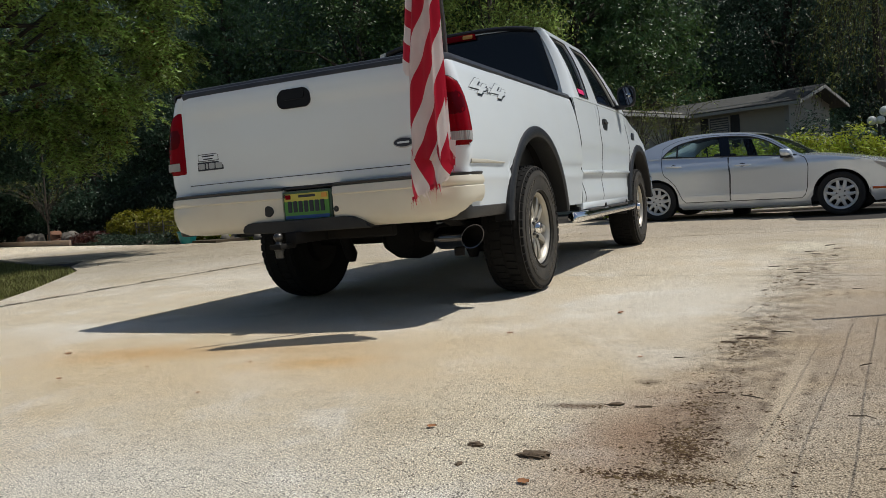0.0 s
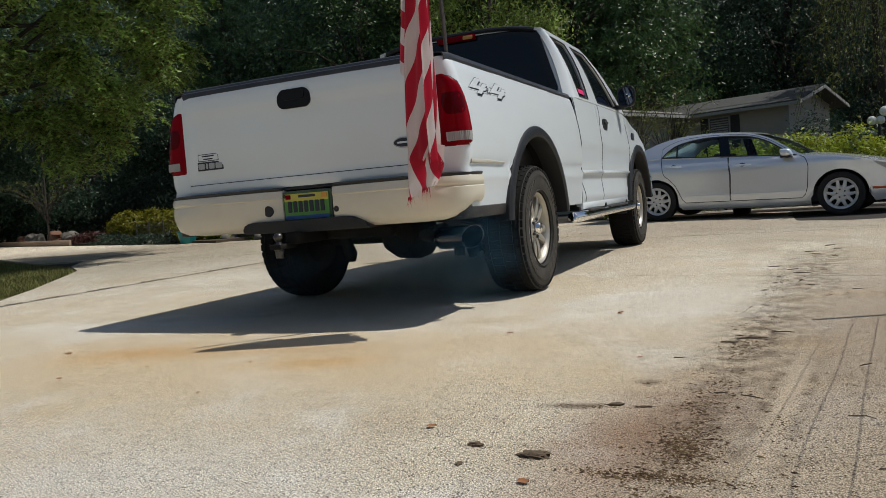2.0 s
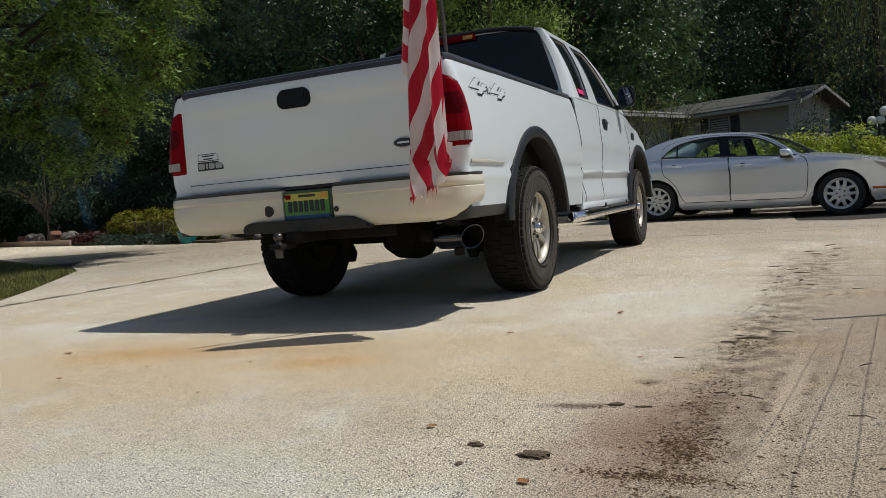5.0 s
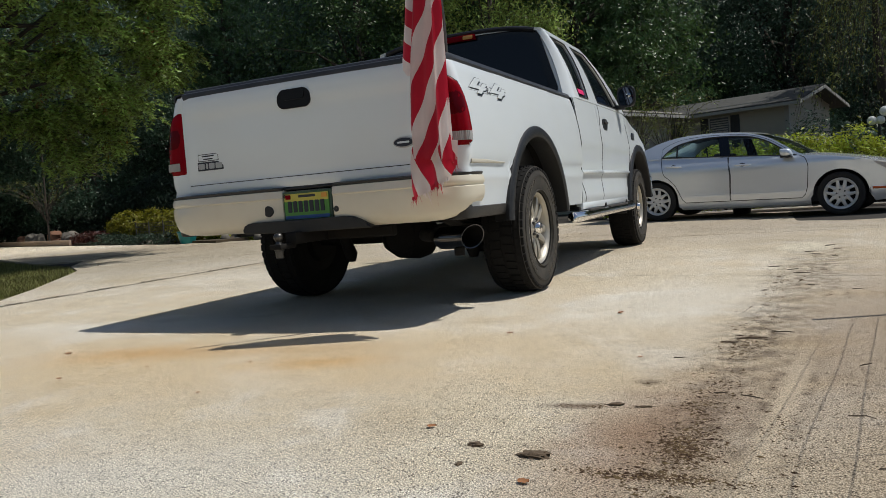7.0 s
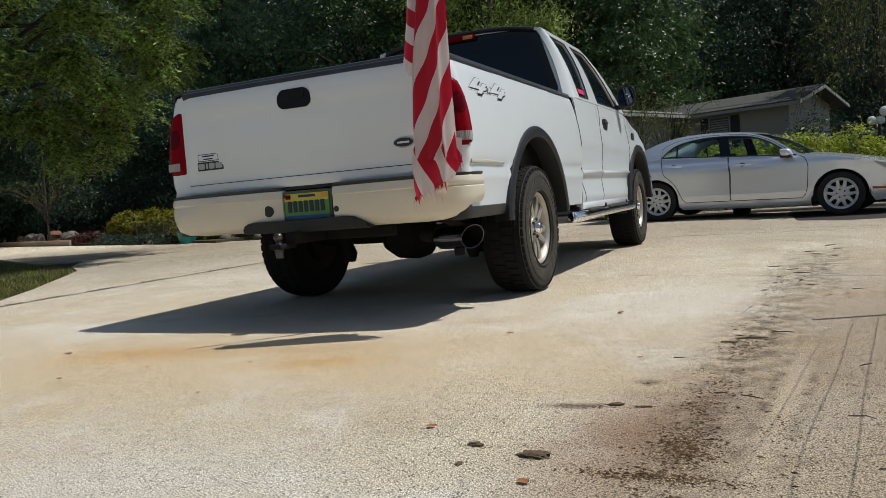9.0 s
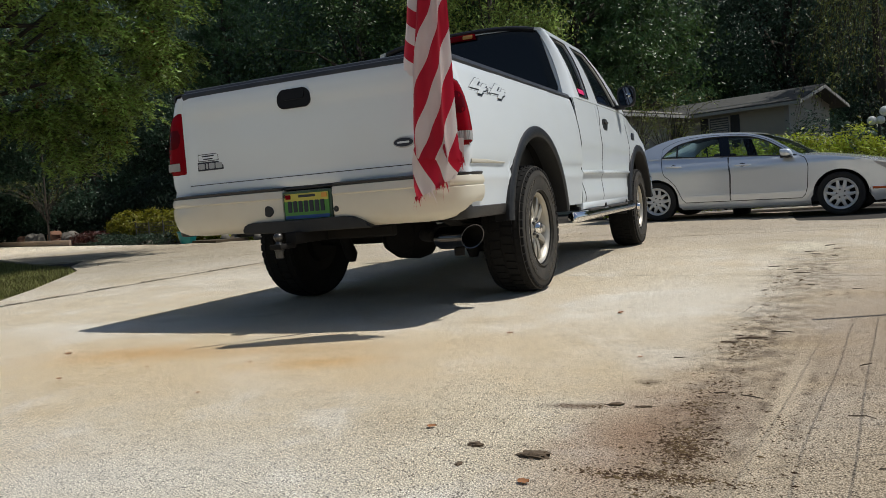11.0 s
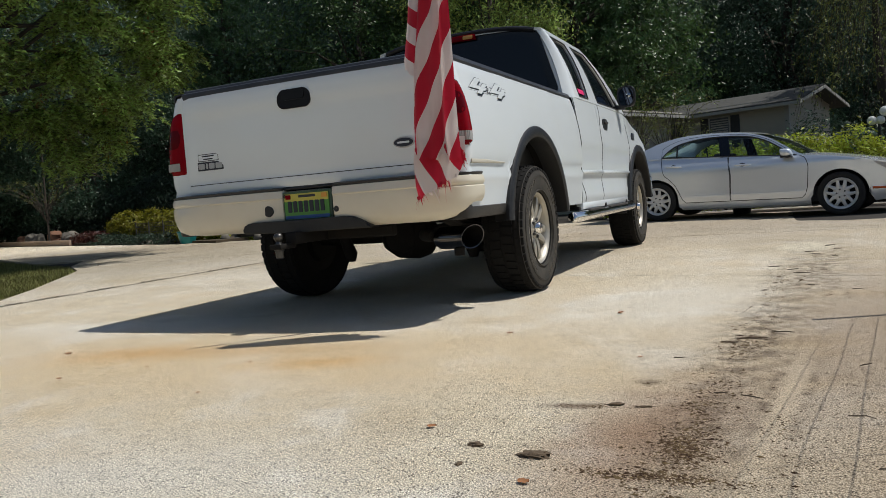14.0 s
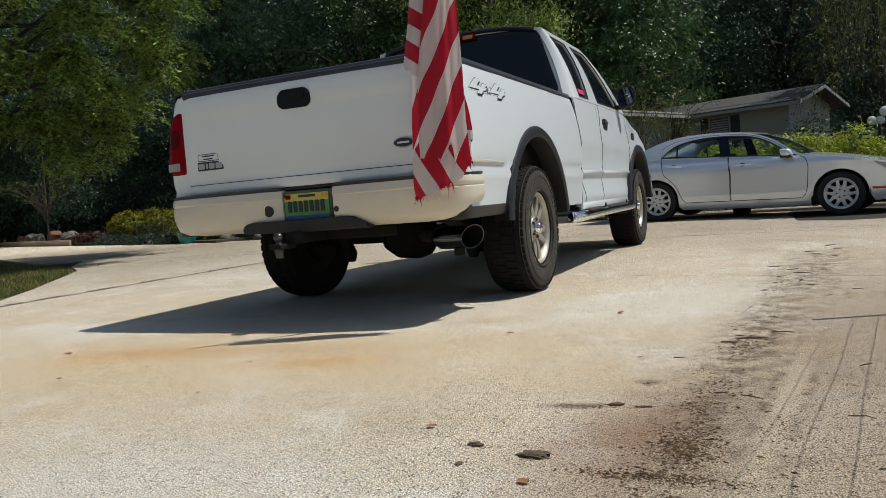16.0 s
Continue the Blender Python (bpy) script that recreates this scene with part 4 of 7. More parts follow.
VS = [0, 0.02, 0.045, 0.25, 0.4, 0.55, 0.7, 0.82, 0.90, 1.0]
for side in (-1, 1):
    us = [0, 0.2, 0.4, 0.6, 0.8] + list(range(1, len(ST)))
    rows = [[cab_side(u, v, side) for v in VS] for u in us]
    sheet("cab_frame", rows, WHITE, pickup, mask=lambda i, j: not (us[i] in (2, 4) and 2 <= j < 8), thick=0.02, angle=35)
    for a, b, nm in ((2, 3, "quarter_window"), (4, 5, "door_window")):
        us = np.linspace(a - 0.03, b + 0.03, 5)
        vs = np.linspace(0.03, 0.92, 10)
        gl = sheet(nm, [[cab_side(float(u), float(v), side, -0.008) for v in vs] for u in us], TINT, pickup, "dark tinted side window", thick=0.004)
        ring = [(a, 0.045), (b, 0.045), (b, 0.90), (a, 0.90), (a, 0.045)]
        bm = bmesh.new()
        for (u0, v0), (u1, v1) in zip(ring, ring[1:]):
            tube(bm, [cab_side(u0 + (u1 - u0) * f, v0 + (v1 - v0) * f, side, 0.012) for f in (0, 0.25, 0.5, 0.75, 1)], 0.005, 6)
        part("window_seal", bm, BLACK, gl, "black rubber window seal")
    # mirror
    bm = bmesh.new()
    r = bmesh.ops.create_uvsphere(bm, u_segments=24, v_segments=14, radius=1)
    for v in bm.verts:
        x, y, z = v.co
        sx = abs(x) ** 0.6 * (1 if x > 0 else -1)
        sz = abs(z) ** 0.7 * (1 if z > 0 else -1)
        v.co = Vector((side * 1.02 + sx * 0.088, 2.80 + max(y, -0.25) * 0.09, 1.484 + sz * 0.102))
    mir = part("door_mirror", bm, BLACK, pickup, "black door mirror")
    boxed("mirror_arm", (min(side * 0.88, side * 1.0), max(side * 0.88, side * 1.0), 2.77, 2.86, 1.365, 1.41), BLACK, mir, bevel=0.012)
    bm = bmesh.new()
    slab_y(bm, rounded_plate(0.138, 0.168, 0.06), side * 1.02, 1.484, 2.772, 2.785)
    part("mirror_glass", bm, mat("mirror_face", (0.10, 0.115, 0.15), 0.03, metal=1.0, var=0.01), mir)
    bm = bmesh.new()
    lathe(bm, [(2.764, 0.001), (2.766, 0.012), (2.769, 0.022), (2.774, 0.024)], 20, "y", (side * 1.046, 0, 1.492))
    part("blind_spot_mirror", bm, mat("convex_mirror", (0.45, 0.48, 0.5), 0.08, metal=1.0, var=0.05), mir, "small round stick-on mirror")

# roof, bowed across
rows = []
for v in np.linspace(-1, 1, 17):
    sgn = 1 if v > 0 else -1
    e = cab_side(1, 1.0, sgn)
    x = abs(e[0]) * v
    z = RAIL + 0.072 * (1 - abs(v) ** 3.2)
    rows.append([(x, y, z - 0.035 * smooth01(0.82, 1, abs(y - 1.68) / 0.58) * (1 - abs(v) ** 3)) for y in np.linspace(1.128, 2.28 - 0.02 * abs(v), 12)])
sheet("roof", rows, WHITE, pickup, thick=0.02, flip=True)
rows = [[(0.705 * v * (1 + 0.28 * w), 2.25 + 0.80 * w + 0.10 * (1 - v * v) * w, 1.892 + 0.05 * (1 - abs(v) ** 3) * (1 - w) - 0.55 * w) for w in np.linspace(0, 1, 8)] for v in np.linspace(-1, 1, 13)]
sheet("windshield", rows, TINT, pickup, "dark windshield", thick=0.005)
# back of the cab
rows = []
for v in np.linspace(-1, 1, 21):
    col = []
    for k in range(12):
        z = 0.95 + (1.96 - 0.95) * k / 11
        half = 0.852 if z < BELT else 0.852 - 0.10 * ((z - BELT) / (RAIL - BELT)) - 0.085 * min(1.1, (z - BELT) / (RAIL - BELT)) ** 3
        zz = min(z, RAIL + 0.068 * (1 - abs(v) ** 3.2))
        col.append((half * v, 1.128 + 0.03 * smooth01(1.35, 1.93, z), zz))
    rows.append(col)
sheet("cab_back", rows, WHITE, pickup, thick=0.01)


def rear_glass(w0, w1, z0, z1, y, r):
    pts = []
    for a, b in rounded_plate(2, 2, r, 8):
        z = (z0 + z1) / 2 + b * (z1 - z0) / 2
        w = w0 + (w1 - w0) * (b + 1) / 2
        pts.append((a * w, y + 0.03 * smooth01(1.35, 1.93, z), z + 0.02 * (1 - a * a) * (b > 0)))
    return pts


for nm, w0, w1, z0, z1, y, material in (("rear_window_seal", 0.848, 0.668, 1.345, 1.934, 1.114, GLOSSBLK), ("rear_window", 0.770, 0.625, 1.40, 1.880, 1.108, TINT)):
    pts = rear_glass(w0, w1, z0, z1, y, 0.30)
    bm = bmesh.new()
    f = [bm.verts.new(p) for p in pts]
    g = [bm.verts.new((p[0], p[1] + 0.012, p[2])) for p in pts]
    bm.faces.new(f)
    for k in range(len(f)):
        bm.faces.new((f[k], g[k], g[(k + 1) % len(f)], f[(k + 1) % len(f)]))
    part(nm, bm, material, pickup, "dark tinted rear window" if material is TINT else "black rubber surround")
bm = bmesh.new()
tube(bm, [(0.705 * v, 1.135, RAIL + 0.072 * (1 - abs(v) ** 3.2) - 0.012) for v in np.linspace(-0.93, 0.93, 25)], 0.020, 8)
part("roof_edge_strip", bm, BLACK, pickup, "black strip along the rear roof edge")
boxed("high_brake_lamp", (-0.17, 0.165, 1.100, 1.15, 1.896, 1.940), REDLENS, pickup, "red high-mounted brake lamp", bevel=0.008)
boxed("cargo_lamp", (0.065, 0.152, 1.096, 1.15, 1.902, 1.934), AMBER, pickup, "amber-clear cargo lamp", bevel=0.006)

# hood and front
rows = []
for v in np.linspace(-1, 1, 15):
    rows.append([(v * (0.88 - 0.06 * w), 2.90 + 1.46 * w - 0.08 * v * v * w, 1.335 + 0.02 * (1 - v * v) - 0.11 * w - 0.05 * abs(v) ** 4 - 0.06 * smooth01(0.8, 1, w)) for w in np.linspace(0, 1, 10)])
sheet("hood", rows, WHITE, pickup, thick=0.015, flip=True)
boxed("front_bumper", (-0.95, 0.95, 4.30, 4.47, 0.48, 0.74), CHROME, pickup, "chrome front bumper", bevel=0.04)
boxed("grille", (-0.55, 0.55, 4.26, 4.36, 0.76, 1.12), DULLCHROME, pickup, "chrome grille", bevel=0.02)
for side in (-1, 1):
    boxed("headlight", (min(side * 0.58, side * 0.86), max(side * 0.58, side * 0.86), 4.22, 4.34, 0.82, 1.08), CLEARLENS, pickup, "clear headlight lens", bevel=0.03)
    boxed("mud_flap", (side * 0.80 - 0.13, side * 0.80 + 0.13, AX - 0.60, AX - 0.585, 0.36, 0.60), BLACK, pickup, bevel=0.005)
    # tubular side step
    bm = bmesh.new()
    x = side * 0.965
    tube(bm, [(x, 0.76, 0.43), (x, 0.765, 0.428), (x, 0.78, 0.426), (x, 1.2, 0.425), (x, 2.9, 0.425), (x, 3.04, 0.428), (x, 3.055, 0.43)], [0.015, 0.030, 0.040, 0.040, 0.040, 0.038, 0.02], 18)
    st = part("side_step", bm, CHROME, pickup, "polished tubular side step")
    for y in (1.0, 1.9, 2.8):
        boxed("step_bracket", (min(side * 0.62, x), max(side * 0.62, x), y - 0.03, y + 0.03, 0.47, 0.50), DARK, st)
    for y0, y1 in ((1.22, 1.70), (1.95, 2.75)):
        boxed("tread_pad", (x - 0.028, x + 0.028, y0, y1, 0.455, 0.472), GREYTRIM, st, bevel=0.01)


# four-wheel-drive decal: outlined letters with a drop shadow, on both flanks
DECAL_GREY = mat("decal_grey", (0.30, 0.31, 0.32), 0.5, var=0.05)


def letters(name, text, size, material, m, parent, label="", extrude=0.001, shear=0.0, offset=0.0):
    cu = bpy.data.curves.new(name, "FONT")
    cu.body, cu.size, cu.extrude, cu.shear, cu.offset = text, size, extrude, shear, offset
    cu.align_x, cu.align_y = "CENTER", "CENTER"
    tmp = new(name, cu)
    bpy.context.view_layer.update()
    me = bpy.data.meshes.new_from_object(tmp.evaluated_get(bpy.context.evaluated_depsgraph_get()))
    bpy.data.objects.remove(tmp)
    me.materials.clear()
    me.materials.append(material)
    ob = new(name, me)
    ob.parent, ob.matrix_local = parent, m
    if label:
        ob["label"] = label
    return ob


FOUR = [(0, 0.28), (0.30, 1), (0.62, 1), (0.42, 0.5), (0.70, 0.5), (0.78, 0.74), (1.04, 0.74), (0.95, 0.5), (1.05, 0.5), (0.97, 0.28), (0.87, 0.28), (0.77, 0), (0.50, 0), (0.60, 0.28)]


def digit(name, ring, w, h, off, material, m, parent, label):
    """Block digit as a thin plate, its outline moved out by off."""
    q = [Vector(((px - 0.5 + 0.30 * (py - 0.5)) * w, (py - 0.5) * h)) for px, py in ring]
    out = []
    for k in range(len(q)):
        e, f = (q[k] - q[k - 1]).normalized(), (q[(k + 1) % len(q)] - q[k]).normalized()
        n1, n2 = Vector((-e.y, e.x)), Vector((-f.y, f.x))
        mid = (n1 + n2).normalized()
        out.append(q[k] + mid * (off / max(mid.dot(n1), 0.5)))
    bm = bmesh.new()
    face = bm.faces.new([bm.verts.new((p.x, p.y, 0)) for p in out])
    ext = bmesh.ops.extrude_face_region(bm, geom=[face])
    for v in ext["geom"]:
        if isinstance(v, bmesh.types.BMVert):
            v.co.z += 0.0008
    bmesh.ops.triangulate(bm, faces=bm.faces)
    bmesh.ops.recalc_face_normals(bm, faces=bm.faces)
    ob = part(name, bm, material, parent, label, smooth=False)
    ob.matrix_local = m
    return ob


for side in (-1, 1):
    x = interp(1.212, SIDE_PROF) + 0.0045
    lean = 12.5
    turn = Matrix.Rotation(radians(90 * side), 4, "Z") @ Matrix.Rotation(radians(90), 4, "X") @ Matrix.Rotation(radians(-lean), 4, "X")
    for nm, mt, dx, sy, sz, off in (("decal_shadow", DECAL_GREY, 0.000, 0.006, -0.030, 0.0), ("decal_outline", BADGE_DARK, 0.0015, 0.003, -0.013, 0.002), ("decal_rim", BADGE_DARK, 0.0022, 0, 0, 0.0035), ("decal_letters", WHITE, 0.003, 0, 0, 0.0008)):
        for yc in (-0.885, -0.585):
            digit(nm, FOUR, 0.235, 0.085, off, mt, Matrix.Translation((side * (x + dx), yc + sy, 1.216 + sz)) @ turn, pickup, "white block decal digit with dark outline")
        if nm != "decal_shadow":
            letters(nm, "x", 0.085, mt, Matrix.Translation((side * (x + dx + 0.004), -0.735, 1.212)) @ turn @ Matrix.Diagonal((1.2, 0.8, 1, 1)), pickup, "", 0.0006, 0.2, 0.001 + max(off, -0.001))
PINK = mat("pink_vinyl", (0.75, 0.03, 0.16), 0.5, var=0.05)
sheet("window_sticker", [[cab_side(2.25 + 0.6 * f, 0.10 + 0.07 * g, 1, 0.001) for g in (0, 0.5, 1)] for f in (0, 0.5, 1)], PINK, pickup, "plain pink vinyl bar on the quarter window")


# ---- the sedan ----
SA = math.degrees(-0.196)
sedan = empty("sedan", "silver four-door sedan parked across the drive", "car")
SED_PROF = [(0.17, 0.83), (0.24, 0.872), (0.30, 0.892), (0.385, 0.908), (0.40, 0.904), (0.60, 0.912), (0.74, 0.918), (0.81, 0.920), (0.85, 0.912), (0.89, 0.894), (0.94, 0.868), (0.98, 0.846), (1.06, 0.805)]
SED_TOP = [(-1.08, 0.88), (-0.95, 0.98), (-0.70, 1.02), (-0.30, 1.03), (0.13, 1.022), (0.65, 0.998), (1.15, 0.975), (1.67, 0.945), (2.1, 0.918), (2.30, 0.915), (2.5, 0.895), (2.84, 0.842), (3.05, 0.80), (3.31, 0.742), (3.50, 0.68), (3.66, 0.60), (3.76, 0.50)]
SED_TAPER = [(-1.08, 0.74), (-1.0, 0.82), (-0.75, 0.93), (-0.4, 0.985), (0.0, 1), (2.7, 1), (3.1, 0.97), (3.4, 0.90), (3.6, 0.78), (3.76, 0.55)]


def sed_low(x):
    lo = interp(x, [(-1.08, 0.36), (-0.5, 0.24), (-0.40, 0.21), (3.1, 0.20), (3.3, 0.22), (3.76, 0.26)])
    for c in (0.0, 2.728):
        d = abs(x - c)
        if d < 0.365:
            lo = max(lo, 0.325 + math.sqrt(0.365 ** 2 - d * d) * 0.985)
    return lo


def sed_pt(x, z, side, out=0.0):
    return (x, side * (interp(z, SED_PROF) + out) * interp(x, SED_TAPER), z)


def sed_cols(x0, x1):
    xs = {float(x) for x in np.arange(x0, x1, 0.08)} | {x0, x1}
    xs = {x for x in xs if all(abs(x - c) > 0.372 for c in (0, 2.728))}
    for c in (0.0, 2.728):
        xs |= {float(c + 0.365 * math.cos(a)) for a in np.linspace(0, math.pi, 25) if x0 < c + 0.365 * math.cos(a) < x1}
    return sorted(xs)


def sed_rdoor(z):
    return interp(z, [(0.29, 0.48), (0.32, 0.44), (0.443, 0.387), (0.584, 0.318), (0.683, 0.22), (0.743, 0.145), (0.90, 0.106), (1.05, 0.08)])


# greenhouse: roof rail and window arch as smooth curves along the car
RAIL_PTS = [(-0.62, 1.035), (-0.42, 1.105), (-0.22, 1.182), (0.08, 1.292), (0.32, 1.342), (0.55, 1.362), (0.8, 1.364), (1.0, 1.356), (1.3, 1.334), (1.55, 1.289), (1.76, 1.212), (1.96, 1.093), (2.11, 0.995), (2.25, 0.915)]
ARCH_PTS = [(0.10, 1.035), (0.156, 1.102), (0.284, 1.198), (0.473, 1.262), (0.748, 1.300), (0.98, 1.304), (1.12, 1.300), (1.315, 1.286), (1.525, 1.248), (1.728, 1.170), (1.927, 1.050), (2.083, 0.950), (2.15, 0.925)]


def curve(x, pts):
    """A smooth line through points, with tangents from the neighbours."""
    i = max(0, min(len(pts) - 2, next((k for k in range(len(pts) - 1) if x <= pts[k + 1][0]), len(pts) - 2)))
    (x0, y0), (x1, y1) = pts[i], pts[i + 1]
    h = x1 - x0
    a, b = pts[max(i - 1, 0)], pts[min(i + 2, len(pts) - 1)]
    m0, m1 = (y1 - a[1]) / (x1 - a[0]), (b[1] - y0) / (b[0] - x0)
    t = (x - x0) / h
    return (2 * t ** 3 - 3 * t * t + 1) * y0 + (t ** 3 - 2 * t * t + t) * h * m0 + (3 * t * t - 2 * t ** 3) * y1 + (t ** 3 - t * t) * h * m1


def sed_side(x, z, side, out=0.0):
    """A point of the greenhouse's flank, which leans in towards the roof."""
    t = max(0.0, (z - 0.92) / 0.45)
    return (x, side * (0.868 - 0.12 * t - 0.08 * t * t + out), z)


def sed_belt(x):
    return interp(x, SED_TOP) - 0.004


for side in (-1, 1):
    rows = [[sed_pt(x, sed_low(x) + (interp(x, SED_TOP) - sed_low(x)) * k / 18, side) for k in range(19)] for x in sed_cols(-1.08, 3.76)]
    sheet("body_side", rows, SILVER, sedan, thick=0.01, angle=60)
    for nm, xl, xr, zb in (("rear_door", sed_rdoor, lambda z: interp(z, [(0.29, 1.172), (0.7, 1.182), (0.95, 1.150)]), 0.29), ("front_door", lambda z: interp(z, [(0.29, 1.192), (0.7, 1.202), (0.95, 1.170)]), lambda z: interp(z, [(0.285, 2.20), (0.32, 2.255), (0.452, 2.289), (0.768, 2.305), (0.87, 2.27), (0.96, 2.188)]), 0.29)):
        rows = []
        for k in range(15):
            z = zb + (0.985 - zb) * k / 14
            row = []
            for j in range(13):
                x = xl(z) + (xr(z) - xl(z)) * j / 12
                zz = min(z, interp(x, SED_TOP) - 0.008)
                row.append(sed_pt(x, zz, side, 0.0045))
            rows.append(row)
        dr = sheet(nm, rows, SILVER, sedan, thick=0.003, angle=60)
        bm = bmesh.new()
        edge = [rows[k][0] for k in range(15)]
        tube(bm, [(p[0] - 0.004, p[1] * 1.001, p[2]) for p in edge], 0.0055, 5)
        tube(bm, [(rows[k][-1][0] + 0.004, rows[k][-1][1] * 1.001, rows[k][-1][2]) for k in range(15)], 0.0055, 5)
        tube(bm, [(p[0], p[1] * 1.001, p[2] - 0.004) for p in rows[0]], 0.0055, 5)
        part("shut_line", bm, GAP, dr)
        hx = 0.30 if nm == "rear_door" else 1.38
        zc = 0.876 if nm == "rear_door" else 0.834
        bm = bmesh.new()
        tube(bm, [sed_pt(hx - 0.12, zc, side, 0.012), sed_pt(hx - 0.09, zc + 0.004, side, 0.034), sed_pt(hx + 0.09, zc, side, 0.034), sed_pt(hx + 0.13, zc - 0.004, side, 0.012)], [0.010, 0.014, 0.014, 0.010], 8)
        hd = part("door_handle", bm, SILVER, dr, "silver door handle")
        # flat black oval in place of the shaded hollow behind the handle
        bm = bmesh.new()
        r = bmesh.ops.create_uvsphere(bm, u_segments=14, v_segments=8, radius=1)
        y0 = sed_pt(hx, zc, side, 0.004)[1]
        for v in bm.verts:
            v.co = Vector((hx + v.co.x * 0.055, y0 + v.co.y * 0.006, zc + v.co.z * 0.032))
        part("handle_cup_shade", bm, GAP, hd)
    # sill and lower lip
    rows = [[sed_pt(x, z, side, o) for z, o in ((0.26, 0.004), (0.22, 0.012), (0.185, 0.006), (0.165, -0.05))] for x in np.linspace(0.40, 2.33, 8)]
    sheet("sill", rows, SILVER, sedan, thick=0.004)
    xs = sorted({round(float(x), 4) for x in np.linspace(-0.62, 2.24, 56)} | {p[0] for p in ARCH_PTS})
    frame_rows = []
    for x in xs:
        zb, zr = sed_belt(x), curve(x, RAIL_PTS)
        w0 = min(zb + 0.014, zr - 0.002)
        w1 = curve(x, ARCH_PTS) if 0.10 <= x <= 2.15 else w0
        w1 = min(max(w1, w0 + 0.001), zr - 0.001)
        frame_rows.append([sed_side(x, z, side) for z in (zb, w0, w0 + (w1 - w0) * 0.33, w0 + (w1 - w0) * 0.66, w1, (w1 + zr) / 2, zr)])
    sheet("window_frame", frame_rows, SILVER, sedan, mask=lambda i, j: not (1 <= j < 4 and 0.10 <= xs[i] and xs[i + 1] <= 2.15), thick=0.016, angle=35)
    for nm, x0, x1 in (("quarter_glass", 0.105, 0.335), ("rear_side_window", 0.345, 1.06), ("front_side_window", 1.13, 2.10)):
        rows = []
        for x in np.linspace(x0, x1, 16):
            zb, zt = sed_belt(x) + 0.010, curve(float(x), ARCH_PTS) + 0.004
            rows.append([sed_side(float(x), zb + (zt - zb) * f, side, -0.004) for f in (0, 0.33, 0.66, 1)])
        sheet(nm, rows, CARGLASS, sedan, "clear car side window")
    bm = bmesh.new()
    tube(bm, [sed_side(x, sed_belt(x) + 0.013, side, 0.008) for x in np.linspace(0.10, 2.15, 30)], 0.009, 6)
    part("belt_strip", bm, BLACK, sedan)
    bm = bmesh.new()
    tube(bm, [sed_side(x, curve(x, ARCH_PTS), side, 0.006) for x in np.concatenate([np.linspace(0.10, 0.30, 12), np.linspace(0.34, 2.15, 40)])], 0.010, 6)
    part("window_seal", bm, BLACK, sedan)
    # seam between door frame and roof rail
    bm = bmesh.new()
    tube(bm, [sed_side(0.085, z, side, 0.007) for z in (1.0, 1.03)] + [sed_side(x, curve(x, ARCH_PTS) * 0.45 + curve(x, RAIL_PTS) * 0.55, side, 0.007) for x in np.linspace(0.10, 2.1, 40)], 0.004, 5)
    part("roof_seam", bm, GAP, sedan)
    # black pillar between the doors, divider of the quarter glass, sail by the mirror
    rows = [[sed_side(a + (b - a) * f, sed_belt(1.1) + (1.306 - sed_belt(1.1)) * f, side, 0.006) for f in (0, 0.33, 0.66, 1)] for a, b in ((1.035, 0.985), (1.085, 1.035), (1.14, 1.075), (1.205, 1.125))]
    sheet("pillar_cover", rows, TINT, sedan, "black pillar cover", thick=0.004)
    rows = [[sed_side(x, sed_belt(0.34) + (curve(0.34, ARCH_PTS) - sed_belt(0.34)) * f, side, 0.003) for f in (0, 0.5, 1)] for x in (0.328, 0.352)]
    sheet("window_divider", rows, BLACK, sedan, thick=0.004)
    rows = [[sed_side(x, sed_belt(x) + (curve(x, ARCH_PTS) - sed_belt(x)) * f, side, 0.003) for f in (0, 0.5, 1)] for x in (2.0, 2.07, 2.15)]
    sheet("mirror_sail", rows, BLACK, sedan, "black sail panel by the mirror", thick=0.004)
    # mirror
    bm = bmesh.new()
    r = bmesh.ops.create_uvsphere(bm, u_segments=20, v_segments=12, radius=1)
    for v in bm.verts:
        x, y, z = [abs(c) ** 0.6 * (1 if c > 0 else -1) for c in v.co]
        v.co = Vector((2.03 + x * 0.085 - 0.02 * z, side * (0.99 + y * 0.10 * side * side), 0.972 + z * 0.060))
    mi = part("door_mirror", bm, SILVER, sedan, "silver door mirror")
    boxed("mirror_foot", (1.955, 2.10, min(side * 0.82, side * 1.075), max(side * 0.82, side * 1.075), 0.895, 0.93), BLACK, mi, "black mirror base", bevel=0.012)
    bm = bmesh.new()
    tube(bm, [sed_pt(3.13, 0.388, side, 0.006), sed_pt(3.22, 0.386, side, 0.008), sed_pt(3.33, 0.384, side, 0.006)], 0.017, 8)
    part("side_reflector", bm, REFLECT, sedan, "amber-red side reflector")
    bm = bmesh.new()
    rows = [[sed_pt(x, z, side, 0.010) for z in (interp(x, SED_TOP) - 0.012, interp(x, SED_TOP) - 0.02 - 0.10 * min(1, (x - 3.14) / 0.2))] for x in np.linspace(3.16, 3.70, 8)]
    bm.free()
    sheet("headlight", rows, CLEARLENS, sedan, "clear swept headlight", thick=0.006)
    rows = [[sed_pt(x, z, side, 0.008) for z in (0.94, 0.76)] for x in np.linspace(-1.07, -0.72, 6)]
    sheet("tail_lamp", rows, REDLENS, sedan, "red tail lamp", thick=0.006)
    rows = [[sed_pt(x, z, side, o) for z, o in ((0.384, 0.004), (0.390, 0.0065), (0.404, 0.0065), (0.412, 0.004))] for x in np.linspace(0.46, 2.24, 9)]
    sheet("door_moulding", rows, SILVER, sedan, thick=0.003)

